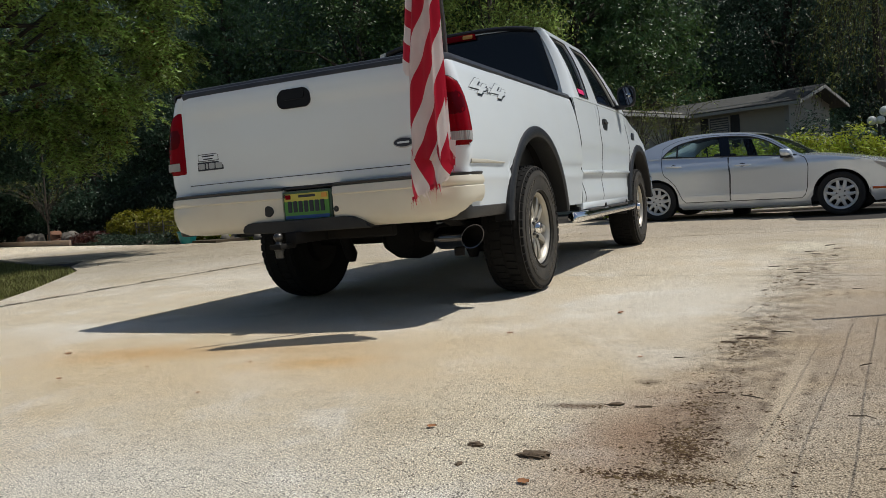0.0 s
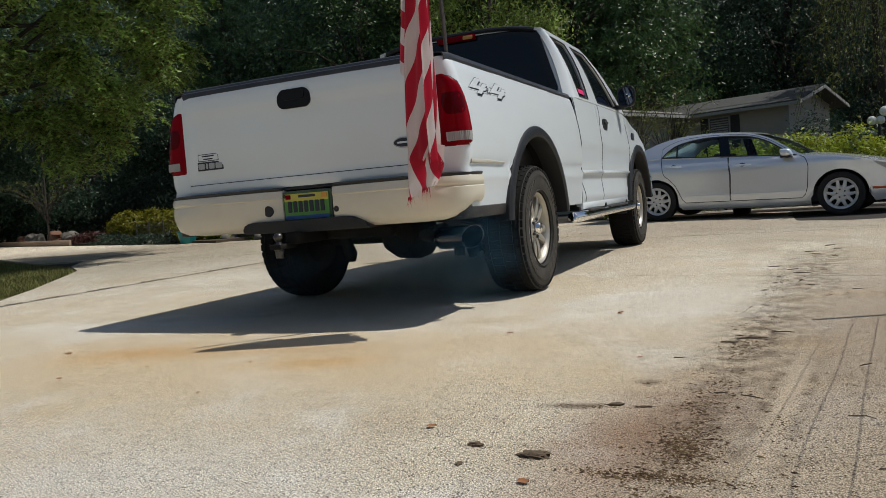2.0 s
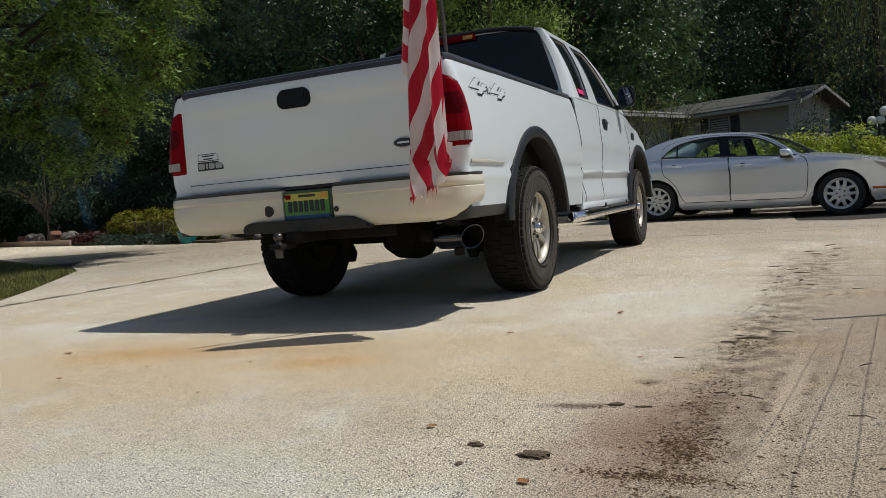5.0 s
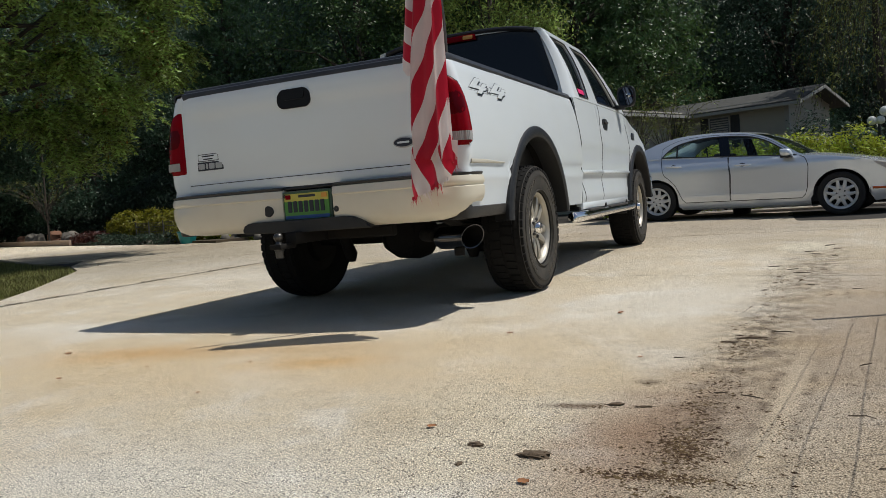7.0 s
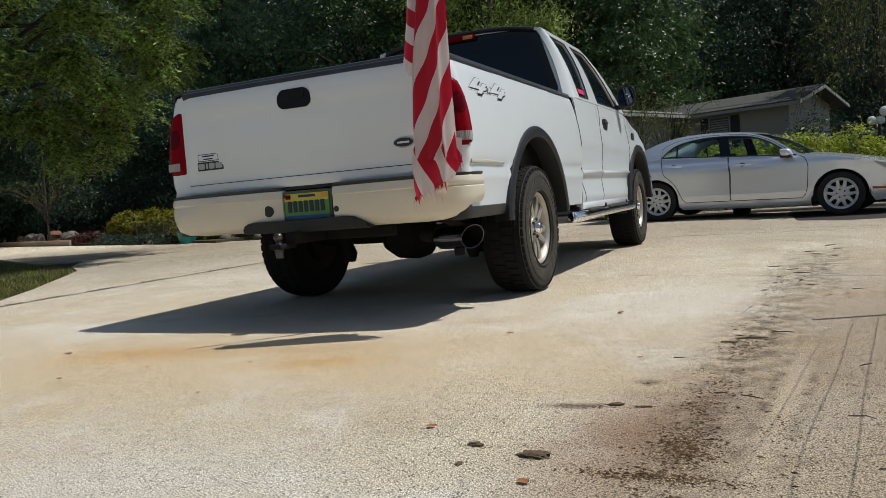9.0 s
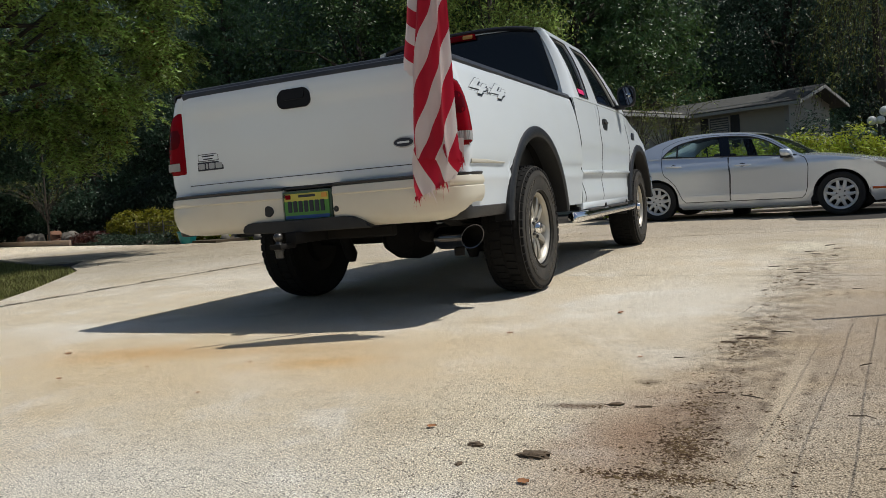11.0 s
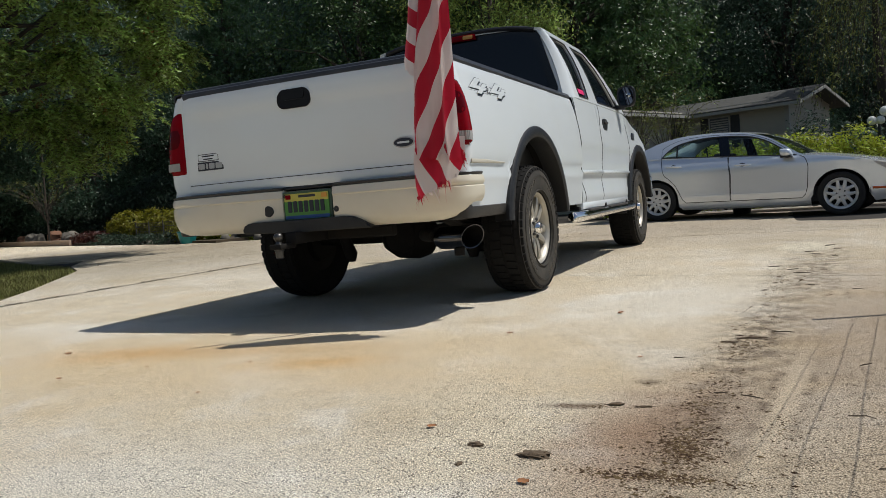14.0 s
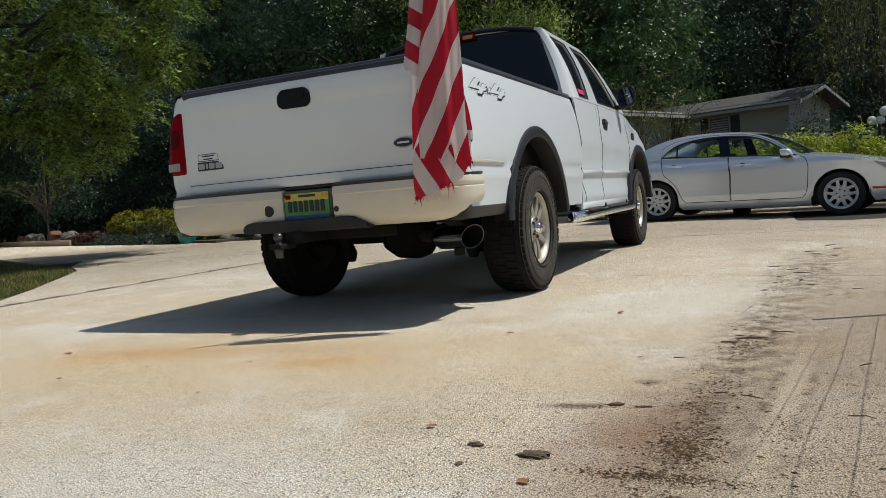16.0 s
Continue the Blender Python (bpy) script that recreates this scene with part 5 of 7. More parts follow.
# bonnet, boot lid, screens, roof
def sed_cross(x, n=15, crown=0.05):
    z = interp(x, SED_TOP)
    w = interp(z, SED_PROF) * interp(x, SED_TAPER)
    return [(x, w * v, z + crown * (1 - abs(v) ** 2.6)) for v in np.linspace(-1, 1, n)]


sheet("bonnet", [sed_cross(x, crown=0.04) for x in np.linspace(2.12, 3.70, 18)], SILVER, sedan, thick=0.01, flip=True)
sheet("boot_lid", [sed_cross(x, crown=0.04) for x in np.linspace(-1.07, 0.1, 12)], SILVER, sedan, thick=0.01, flip=True)
def sed_top(x0, x1, n, crown, bow=0.0, drop=0.0):
    """A skin from rail to rail, bowed across."""
    rows = []
    for v in np.linspace(-1, 1, 13):
        col = []
        for x in np.linspace(x0, x1, n):
            z = curve(float(x), RAIL_PTS)
            y = sed_side(0, z, 1)[1]
            f = (x - x0) / (x1 - x0)
            col.append((x + bow * f * (1 - v * v), y * v, z - drop + crown * (1 - abs(v) ** 2.4) * (1 - 0.6 * f if bow else 1)))
        rows.append(col)
    return rows


sheet("roof", sed_top(0.26, 1.50, 14, 0.028), SILVER, sedan, thick=0.015)
sheet("headliner", sed_top(0.20, 1.52, 10, 0.02, 0, 0.035), SEAT, sedan)
sheet("windscreen", sed_top(1.50, 2.25, 9, 0.026, 0.10), CARGLASS, sedan, "curved car screen glass")
sheet("rear_screen", sed_top(0.26, -0.62, 9, 0.026, -0.06), CARGLASS, sedan, "curved car screen glass")
for nm, x, z0, z1 in (("front_bumper", 3.745, 0.24, 0.56), ("rear_bumper", -1.07, 0.34, 0.88)):
    w = interp(0.5, SED_PROF) * interp(x, SED_TAPER)
    boxed(nm, (x - 0.03, x + 0.03, -w, w, z0, z1), SILVER, sedan, bevel=0.02)
# cabin: seats and floor
boxed("cabin_floor", (-0.3, 2.5, -0.78, 0.78, 0.22, 0.45), SEAT, sedan)
boxed("dashboard", (1.95, 2.35, -0.74, 0.74, 0.62, 0.94), SEAT, sedan, bevel=0.04)
for x0 in (1.02, 0.10):
    for y in (-0.38, 0.38):
        m = pose(x0, y, 0.45, 0, -14, 0)
        boxed("seat_back", (-0.07, 0.07, -0.25, 0.25, 0.05, 0.46), SEAT, sedan, "dark car seat back", bevel=0.04, m=m)
        boxed("headrest", (-0.05, 0.05, -0.13, 0.13, 0.49, 0.62), SEAT, sedan, bevel=0.03, m=m)
        boxed("seat_cushion", (x0, x0 + 0.5, y - 0.25, y + 0.25, 0.42, 0.58), SEAT, sedan, bevel=0.04)
boxed("underbody", (-0.95, 3.4, -0.75, 0.75, 0.17, 0.30), DARK, sedan)
for c in (0.0, 2.728):
    for side in (-1, 1):
        rows = [[(c + 0.38 * math.cos(a), side * y, 0.325 + 0.38 * math.sin(a)) for y in (0.88, 0.5)] for a in np.linspace(-0.1, math.pi + 0.1, 19)]
        sheet("wheel_well", rows, GAP, sedan, thick=0.01)
        boxed("well_wall", (c - 0.38, c + 0.38, side * 0.5 - 0.01, side * 0.5 + 0.01, 0.25, 0.7), GAP, sedan)
        w = new("wheel")
        w.parent = sedan
        w.matrix_local = pose(c, side * 0.795, 0.325, 0, 0, 90 if side > 0 else -90) @ pose(0, 0, 0, -2 if c else 3)
        tyre_mesh(0.325, 0.222, 0.20, 40, RUBBER2, w, tread=False)
        bm = bmesh.new()
        lathe(bm, [(0.02, 0.20), (0.07, 0.206), (0.088, 0.224), (0.096, 0.228), (0.098, 0.222), (0.085, 0.200), (0.072, 0.188), (0.05, 0.186)], 50)
        rim = part("wheel_cover", bm, PLASTIC_GREY, w, "silver forked five-spoke wheel cover")
        bm = bmesh.new()
        lathe(bm, [(0.05, 0.115), (0.07, 0.112), (0.084, 0.10), (0.088, 0.06), (0.086, 0.035), (0.08, 0.03), (0.08, 0.001)], 40)
        part("cover_centre", bm, PLASTIC_GREY, rim)
        for k in range(5):
            # a wide stem that forks into two arms at the rim
            bm = bmesh.new()
            for fork in (-1, 1):
                line = [(0.06, 0.012, 0.034, 0.084), (0.105, 0.024, 0.032, 0.092), (0.140, 0.043, 0.026, 0.092), (0.172, 0.064, 0.025, 0.088), (0.203, 0.078, 0.036, 0.080)]
                vs = [[bm.verts.new((xx - (0.008 if abs(t) == 1 else 0), fork * c + t * wd, r)) for t in (-1, -0.6, 0.6, 1)] for r, c, wd, xx in line]
                for q, p in zip(vs, vs[1:]):
                    for j in range(3):
                        bm.faces.new((q[j], q[j + 1], p[j + 1], p[j]))
            ext = bmesh.ops.extrude_face_region(bm, geom=bm.faces[:])
            for g in ext["geom"]:
                if isinstance(g, bmesh.types.BMVert):
                    g.co.x -= 0.02
            bmesh.ops.transform(bm, matrix=Matrix.Rotation(2 * math.pi * (k + 0.5) / 5, 4, "X"), verts=bm.verts)
            part("cover_spoke", bm, PLASTIC_GREY, rim)
        bm = bmesh.new()
        for k in range(5):
            a = 2 * math.pi * (k + 0.5) / 5
            lathe(bm, [(0.07, 0.013), (0.0885, 0.013), (0.089, 0.001)], 10, at=(0, 0.058 * math.cos(a), 0.058 * math.sin(a)))
        part("nut_recess", bm, GAP, rim)
        bm = bmesh.new()
        lathe(bm, [(0.03, 0.20), (0.03, 0.001)], 24)
        part("brake_shadow", bm, GAP, w)
sedan.matrix_world = pose(0.384 + 0.195 * 0.893, 8.255 + 0.981 * 0.893, 0.0, 0, 0.85, SA)


# ---- plants ----
BARK = mat("bark", (0.055, 0.045, 0.036), 0.95, var=0.4, grain=6, bump=0.8, bump_scale=25)
LEAF_DARK = leaf_mat("dark_leaf", (0.060, 0.112, 0.066), 0.40, 0.22, 0.6)
# leaf colour darkened to stand in for shade under the trees
LEAF_UNDER = leaf_mat("shade_darkened_leaf", (0.030, 0.055, 0.030), 0.55, 0.2, 0.5)
LEAF_MID = leaf_mat("mid_leaf", (0.070, 0.125, 0.038), 0.38, 0.35, 0.5)
LEAF_PECAN = leaf_mat("pinnate_leaf", (0.215, 0.305, 0.072), 0.38, 0.40, 0.75)
LEAF_LIGHT = leaf_mat("light_green_leaf", (0.30, 0.38, 0.10), 0.40, 0.55, 0.6)
LEAF_PINE = leaf_mat("pine_needle", (0.085, 0.16, 0.07), 0.42, 0.4, 0.5)
LEAF_GOLD = leaf_mat("golden_leaf", (0.215, 0.205, 0.018), 0.45, 0.35, 0.35)
LEAF_HEDGE = leaf_mat("hedge_leaf", (0.38, 0.43, 0.045), 0.42, 0.35, 0.45)
LEAF_WILLOW = leaf_mat("willow_leaf", (0.19, 0.22, 0.055), 0.45, 0.3, 0.4)


def leaf_mesh(name, pos, nrm, size, rng, aspect=2.0, hang=0.0, dirs=None):
    """Many small pointed leaves, each folded along its rib, as one mesh."""
    n = len(pos)
    if dirs is None:
        dirs = rng.normal(size=(n, 3))
        dirs[:, 2] -= hang
    nrm = nrm + rng.normal(size=(n, 3)) * 0.7
    d = dirs - nrm * (np.sum(dirs * nrm, 1) / np.maximum(1e-6, np.sum(nrm * nrm, 1)))[:, None]
    d /= np.linalg.norm(d, axis=1)[:, None] + 1e-9
    nrm = nrm / (np.linalg.norm(nrm, axis=1)[:, None] + 1e-9)
    b = np.cross(nrm, d)
    s = (size * rng.uniform(0.6, 1.3, n))[:, None]
    tip, base = pos + d * s, pos - d * s * 0.2
    l = pos + d * s * 0.35 + b * s / aspect * 0.5 + nrm * s * 0.10
    r = pos + d * s * 0.35 - b * s / aspect * 0.5 + nrm * s * 0.10
    verts = np.stack([base, l, tip, r], 1).reshape(-1, 3)
    me = bpy.data.meshes.new(name)
    me.vertices.add(4 * n)
    me.vertices.foreach_set("co", verts.ravel().astype(np.float32))
    idx = np.arange(n)[:, None] * 4 + np.array([[0, 1, 2, 0, 2, 3]])
    me.loops.add(6 * n)
    me.loops.foreach_set("vertex_index", idx.ravel().astype(np.int32))
    me.polygons.add(2 * n)
    me.polygons.foreach_set("loop_start", (np.arange(2 * n) * 3).astype(np.int32))
    me.polygons.foreach_set("loop_total", np.full(2 * n, 3, np.int32))
    me.update()
    me.validate()
    return me


def crown_points(rng, n, centre, radii, clumps, spread, low=-1.0, shell=0.55):
    """Leaf places gathered in clumps on the outer part of an uneven ellipsoid."""
    c = rng.normal(size=(clumps * 3, 3))
    c /= np.linalg.norm(c, axis=1)[:, None]
    c = c[c[:, 2] > low][:clumps]
    rad = rng.uniform(shell, 1.0, len(c)) ** 0.6
    c = c * rad[:, None]
    k = rng.integers(0, len(c), n)
    sc = spread * rng.uniform(0.5, 1.5, len(c))
    off = rng.normal(size=(n, 3)) * sc[k][:, None]
    off[:, 2] *= 0.6
    p = c[k] + off
    out = p.copy()
    out[:, 2] += 0.6
    return np.array(centre) + p * np.array(radii), out, np.array(centre) + c * np.array(radii)


def tree(name, m, label, rng, height, crown_c, radii, leaf, n, size, clumps, spread, trunk_r=0.16, category="tree", aspect=2.0, limbs=10, low=-1.0, group="", hang=0.3, shell=0.55):
    t = empty(name, label, category, m, group)
    p, nrm, cc = crown_points(rng, n, crown_c, radii, clumps, spread, low, shell)
    cr = new("crown", leaf_mesh("crown", p, nrm, size, rng, aspect, hang))
    cr.data.materials.append(leaf)
    cr.parent = t
    bm = bmesh.new()
    top = Vector((crown_c[0], crown_c[1], crown_c[2] + radii[2] * 0.5))
    pts = [Vector((0, 0, -0.15))] + [Vector((0, 0, 0)).lerp(top, f) + Vector((rng.normal() * 0.08, rng.normal() * 0.08, 0)) for f in (0.2, 0.45, 0.7, 1.0)]
    tube(bm, pts, [trunk_r * 1.3, trunk_r, trunk_r * 0.8, trunk_r * 0.5, trunk_r * 0.12], 9)
    for q in cc[:limbs]:
        f = rng.uniform(0.3, 0.75)
        a = Vector((0, 0, 0)).lerp(top, f)
        b = Vector(q)
        mid = a.lerp(b, 0.5) + Vector((0, 0, 0.12 * (b - a).length))
        tube(bm, [a, mid, b], [trunk_r * 0.42, trunk_r * 0.26, trunk_r * 0.06], 6)
    part("trunk", bm, BARK, t, angle=60)
    return t


rng = np.random.default_rng(4)
# woods behind the drive: a few kinds of tree, each repeated with its own turn
WOODS = "woods behind the drive"
kinds = [
    tree("forest_tree", pose(-16, 22, -0.14), "tall dark broadleaf tree in the woods", rng, 13, (0, 0, 6.6), (4.2, 4.2, 6.4), LEAF_DARK, 46000, 0.115, 230, 0.105, 0.2, group=WOODS, limbs=14),
    tree("forest_tree", pose(-8, 22, -0.14), "tall dark broadleaf tree in the woods", rng, 12, (0.3, 0, 6.0), (3.8, 4.0, 5.9), LEAF_DARK, 46000, 0.105, 260, 0.10, 0.18, group=WOODS, limbs=14),
    tree("forest_tree", pose(-22, 22, -0.14), "green broadleaf tree at the edge of the woods", rng, 12, (0, 0.3, 6.2), (3.9, 3.9, 6.0), LEAF_MID, 42000, 0.115, 190, 0.11, 0.18, group=WOODS, limbs=14),
    tree("forest_tree", pose(-30, 40, -0.14), "tall dark tree far back in the woods", rng, 13, (0, 0, 6.8), (4.6, 4.6, 6.8), LEAF_DARK, 15000, 0.23, 150, 0.14, 0.2, group=WOODS, limbs=10),
]
spots = []
for row, (dist, step) in enumerate(((27.5, 7.2), (33.0, 7.0), (41.0, 7.0), (50.0, 6.5))):
    a = -14 + 3.1 * (row % 2)
    while a < 64:
        dd = dist + rng.uniform(-1.6, 1.6) + (14.0 if 33 < a < 62 else 0) + (8.0 if a < 14 else 0)
        spots.append((row, a, EYE[0] - dd * math.sin(radians(a)), EYE[1] + dd * math.cos(radians(a))))
        a += step * 27 / dist * rng.uniform(0.85, 1.15)
first = [True] * 4
for i, (row, a, x, y) in enumerate(spots):
    k = 3 if row > 1 else int(rng.choice([2, 2, 2, 1] if 15 < a < 27 else [0, 0, 1, 1, 0, 1, 2]))
    sc = rng.uniform(0.85, 1.15) * (1.0 + 0.17 * row)
    m = pose(x, y, -0.14, 0, 0, rng.uniform(0, 360))
    if first[k]:
        kinds[k].matrix_basis = m
        first[k] = False
        q = kinds[k]
    else:
        q = copy_thing(kinds[k], m)
    q.scale = (sc, sc, sc)
# unseen trees added round behind the camera, kept far to leave sky for reflections
for a in np.arange(75, 345, 18.0):
    if 285 < a < 338:
        continue
    dd = rng.uniform(58, 72)
    copy_thing(kinds[3], pose(EYE[0] - dd * math.sin(radians(a)), EYE[1] + dd * math.cos(radians(a)), -0.14, 0, 0, rng.uniform(0, 360)))
# lighter broadleaf trees and pines that stand before the dark woods
light = tree("forest_tree", pose(-4.9, 15.4, -0.14), "light green broadleaf tree before the woods", rng, 12, (0, 0, 6.6), (2.5, 2.0, 3.3), LEAF_LIGHT, 26000, 0.10, 150, 0.10, 0.07, group=WOODS, limbs=5)


def pine(m, height, rng):
    """A pine: bare stem, whorls of long level limbs with tufts of needles at their ends."""
    t = empty("pine_tree", "tall pine with level limbs and loose needle tufts", "tree", m, WOODS)
    bm = bmesh.new()
    tube(bm, [(0, 0, -0.15), (0.05, 0, height * 0.4), (-0.05, 0.05, height * 0.75), (0, 0, height)], [0.17, 0.14, 0.09, 0.02], 9)
    pos, dirs = [], []
    z = height * 0.30
    while z < height * 0.98:
        reach = 2.9 * (1 - 0.75 * (z / height) ** 2) * rng.uniform(0.7, 1.1)
        a0 = rng.uniform(0, 6.28)
        for k in range(5):
            a = a0 + k * 1.26 + rng.normal() * 0.2
            d = Vector((math.cos(a), math.sin(a), rng.uniform(-0.05, 0.25)))
            tube(bm, [Vector((0, 0, z)), Vector((0, 0, z)) + d * reach * 0.5, Vector((0, 0, z)) + d * reach + Vector((0, 0, 0.15))], [0.035, 0.025, 0.008], 5, False)
            for _ in range(16):
                f = rng.uniform(0.35, 1.05)
                c = np.array(Vector((0, 0, z)) + d * reach * f) + rng.normal(size=3) * [0.28, 0.28, 0.13]
                n = 34
                v = rng.normal(size=(n, 3))
                v /= np.linalg.norm(v, axis=1)[:, None]
                pos.append(c + v * 0.05)
                dirs.append(v + [0, 0, 0.25])
        z += rng.uniform(0.55, 0.8)
    part("trunk", bm, BARK, t, angle=60)
    pos, dirs = np.concatenate(pos), np.concatenate(dirs)
    me = leaf_mesh("needles", pos, rng.normal(size=pos.shape), 0.19, rng, 9.0, 0, dirs)
    me.materials.append(LEAF_PINE)
    new("needles", me).parent = t
    return t


pine_a = pine(pose(-4.3, 22.2, -0.14), 12.5, rng)
copy_thing(pine_a, pose(-2.6, 25.0, -0.14, 0, 0, 75))
copy_thing(pine_a, pose(-20.5, 23.0, -0.14, 0, 0, 200))
# brush at the foot of the woods, its canopy shade put into the leaf colour
bush_kinds = [tree("undergrowth_bush", pose(-20, 18, -0.14), "leafy bush at the edge of the woods, coloured dark as in shade", rng, 2.5, (0, 0, 1.2), (1.6, 1.5, 1.35), LEAF_UNDER, 9000, 0.10, 60, 0.17, 0.05, "bush", group="undergrowth", limbs=12, low=-0.75) for _ in range(2)]
j = 0
for a in np.arange(-9, 60, 3.2):
    d = float(np.interp(a, [-10, 0, 8, 20, 35, 45, 60], [33, 33, 30, 22.5, 28, 37, 47])) + rng.uniform(-0.8, 1.2)
    m = pose(EYE[0] - d * math.sin(radians(a)), EYE[1] + d * math.cos(radians(a)), -0.14, 0, 0, rng.uniform(0, 360))
    if j < 2:
        bush_kinds[j].matrix_basis = m
        q = bush_kinds[j]
    else:
        q = copy_thing(bush_kinds[j % 2], m)
    s = rng.uniform(0.85, 1.5)
    q.scale = (s, s, s)
    j += 1

# ---- house ----
HA = math.degrees(math.atan2(0.364, -0.931)) - 180
SIDING = mat("grey_siding", (0.41, 0.39, 0.335), 0.7, var=0.1, grain=3, dirt=0.2, dirt_color=(0.16, 0.15, 0.13))
SHINGLE = mat("roof_shingle", (0.070, 0.071, 0.067), 0.95, var=0.5, grain=9, bump=0.5, bump_scale=60)
FASCIA = mat("white_trim", (0.36, 0.36, 0.34), 0.6, var=0.08, grain=5, dirt=0.2)
SHUTTER = mat("dark_shutter", (0.03, 0.032, 0.036), 0.6, var=0.15)
HGLASS = mat("house_glass", (0.10, 0.11, 0.12), 0.08, var=0.1)
house = empty("house", "single-storey house with grey siding and low gabled roof", "house")
# house space: u along the front wall to the left, v back into the house
U, V = Vector((-0.931, 0.364, 0)), Vector((0.364, 0.931, 0)) * 0.88
CORNER = Vector((2.42, 17.85, 0))


def hp(u, v, z):
    return CORNER + U * u + V * v + Vector((0, 0, z))


def wall_boards(name, u0, u1, v0, v1, z_top, parent, label=""):
    """Lapped boards from (u0, v0) to (u1, v1); z_top gives the height along the wall from 0 to 1."""
    a, b = hp(u0, v0, 0), hp(u1, v1, 0)
    d = (b - a).normalized()
    out = Vector((d.y, -d.x, 0))
    if (out - (a - hp(4.5, 2.5, 0)).normalized()).length > (out + (a - hp(4.5, 2.5, 0)).normalized()).length:
        out = -out
    n = 26
    bm = bmesh.new()
    fs = np.linspace(0, 1, n + 1)
    lo = [bm.verts.new(a.lerp(b, f) + Vector((0, 0, -0.14))) for f in fs]
    hi = [bm.verts.new(a.lerp(b, f) + Vector((0, 0, z_top(f)))) for f in fs]
    for i in range(n):
        bm.faces.new((lo[i], lo[i + 1], hi[i + 1], hi[i]))
    wall = part(name, bm, SIDING, parent, label, smooth=False)
    z = -0.1
    while z < max(z_top(f) for f in (0, 0.25, 0.5, 0.75, 1)):
        f_in = [f for f in np.linspace(0, 1, 101) if z_top(f) > z + 0.01]
        if len(f_in) > 1:
            p, q = a.lerp(b, f_in[0]), a.lerp(b, f_in[-1])
            bm = bmesh.new()
            pr = [(0.002, z), (0.024, z), (0.022, z + 0.012), (0.004, z + 0.13)]
            A = [bm.verts.new(p + out * o + Vector((0, 0, zz))) for o, zz in pr]
            B = [bm.verts.new(q + out * o + Vector((0, 0, zz))) for o, zz in pr]
            for i in range(4):
                bm.faces.new((A[i], B[i], B[(i + 1) % 4], A[(i + 1) % 4]))
            bm.faces.new(A)
            bm.faces.new(B)
            part("board", bm, SIDING, wall, smooth=False)
        z += 0.125
    return wall


RIDGE_Z, EAVE = 2.93, 2.54
wall_boards("wall", 0, 6.0, 0, 0, lambda f: EAVE, house, "front wall with lapped grey boards")
wall_boards("wall", 0, 0, 0, 3.4, lambda f: EAVE + (RIDGE_Z - EAVE) * (1 - abs(2 * f - 1)), house, "gable wall with lapped grey boards")
wall_boards("wall", 3.05, 3.05, -4.4, 0, lambda f: EAVE, house)
wall_boards("wall", 3.05, 9.0, -4.4, -4.4, lambda f: EAVE, house)
wall_boards("wall", 0, 9.0, 3.4, 3.4, lambda f: EAVE, house)


def roof_plane(c, name="roof", th=0.09):
    bm = bmesh.new()
    f = [bm.verts.new(p) for p in c]
    g = [bm.verts.new(p - Vector((0, 0, th))) for p in c]
    bm.faces.new(f)
    bm.faces.new(g[::-1])
    for i in range(4):
        bm.faces.new((f[i], g[i], g[(i + 1) % 4], f[(i + 1) % 4]))
    return part(name, bm, SHINGLE, house, "dark grey shingle roof", smooth=False)


O = 0.42
dz = (RIDGE_Z - EAVE) / 1.7 * O
roof_plane([hp(-O, -O, EAVE - dz + 0.1), hp(9, -O, EAVE - dz + 0.1), hp(9, 1.7, RIDGE_Z + 0.1), hp(-O, 1.7, RIDGE_Z + 0.1)])
roof_plane([hp(-O, 1.7, RIDGE_Z + 0.1), hp(9, 1.7, RIDGE_Z + 0.1), hp(9, 3.4 + O, EAVE - dz + 0.1), hp(-O, 3.4 + O, EAVE - dz + 0.1)])
roof_plane([hp(3.05 - O, -4.9, EAVE - dz + 0.1), hp(3.05 - O, 2.0, EAVE - dz + 0.1), hp(5.8, 2.0, RIDGE_Z + 0.12), hp(5.8, -4.9, RIDGE_Z + 0.12)])
roof_plane([hp(5.8, -4.9, RIDGE_Z + 0.12), hp(5.8, 2.0, RIDGE_Z + 0.12), hp(9.4, 2.0, EAVE - dz + 0.1), hp(9.4, -4.9, EAVE - dz + 0.1)])


def beam(name, a, b, w, h, material, label=""):
    bm = bmesh.new()
    d = (b - a).normalized()
    s = Vector((-d.y, d.x, 0)).normalized() * w / 2
    up = d.cross(s).normalized() * h / 2
    if up.z < 0:
        up = -up
    A = [bm.verts.new(a + p) for p in (-s - up, s - up, s + up, -s + up)]
    B = [bm.verts.new(b + p) for p in (-s - up, s - up, s + up, -s + up)]
    for i in range(4):
        bm.faces.new((A[i], A[(i + 1) % 4], B[(i + 1) % 4], B[i]))
    bm.faces.new(A)
    bm.faces.new(B)
    return part(name, bm, material, house, label, smooth=False)


ez = EAVE - dz + 0.02
beam("fascia", hp(-O, -O - 0.02, ez), hp(2.66, -O - 0.02, ez), 0.03, 0.075, FASCIA, "white painted fascia board")
beam("fascia", hp(3.05 - O - 0.02, -4.9, ez), hp(3.05 - O - 0.02, -O, ez), 0.03, 0.075, FASCIA)
beam("barge_board", hp(-O - 0.02, -O, ez + 0.0), hp(-O - 0.02, 1.7, RIDGE_Z + 0.02), 0.03, 0.075, FASCIA, "white barge board")
beam("barge_board", hp(-O - 0.02, 1.7, RIDGE_Z + 0.02), hp(-O - 0.02, 3.4 + O, ez), 0.03, 0.075, FASCIA)



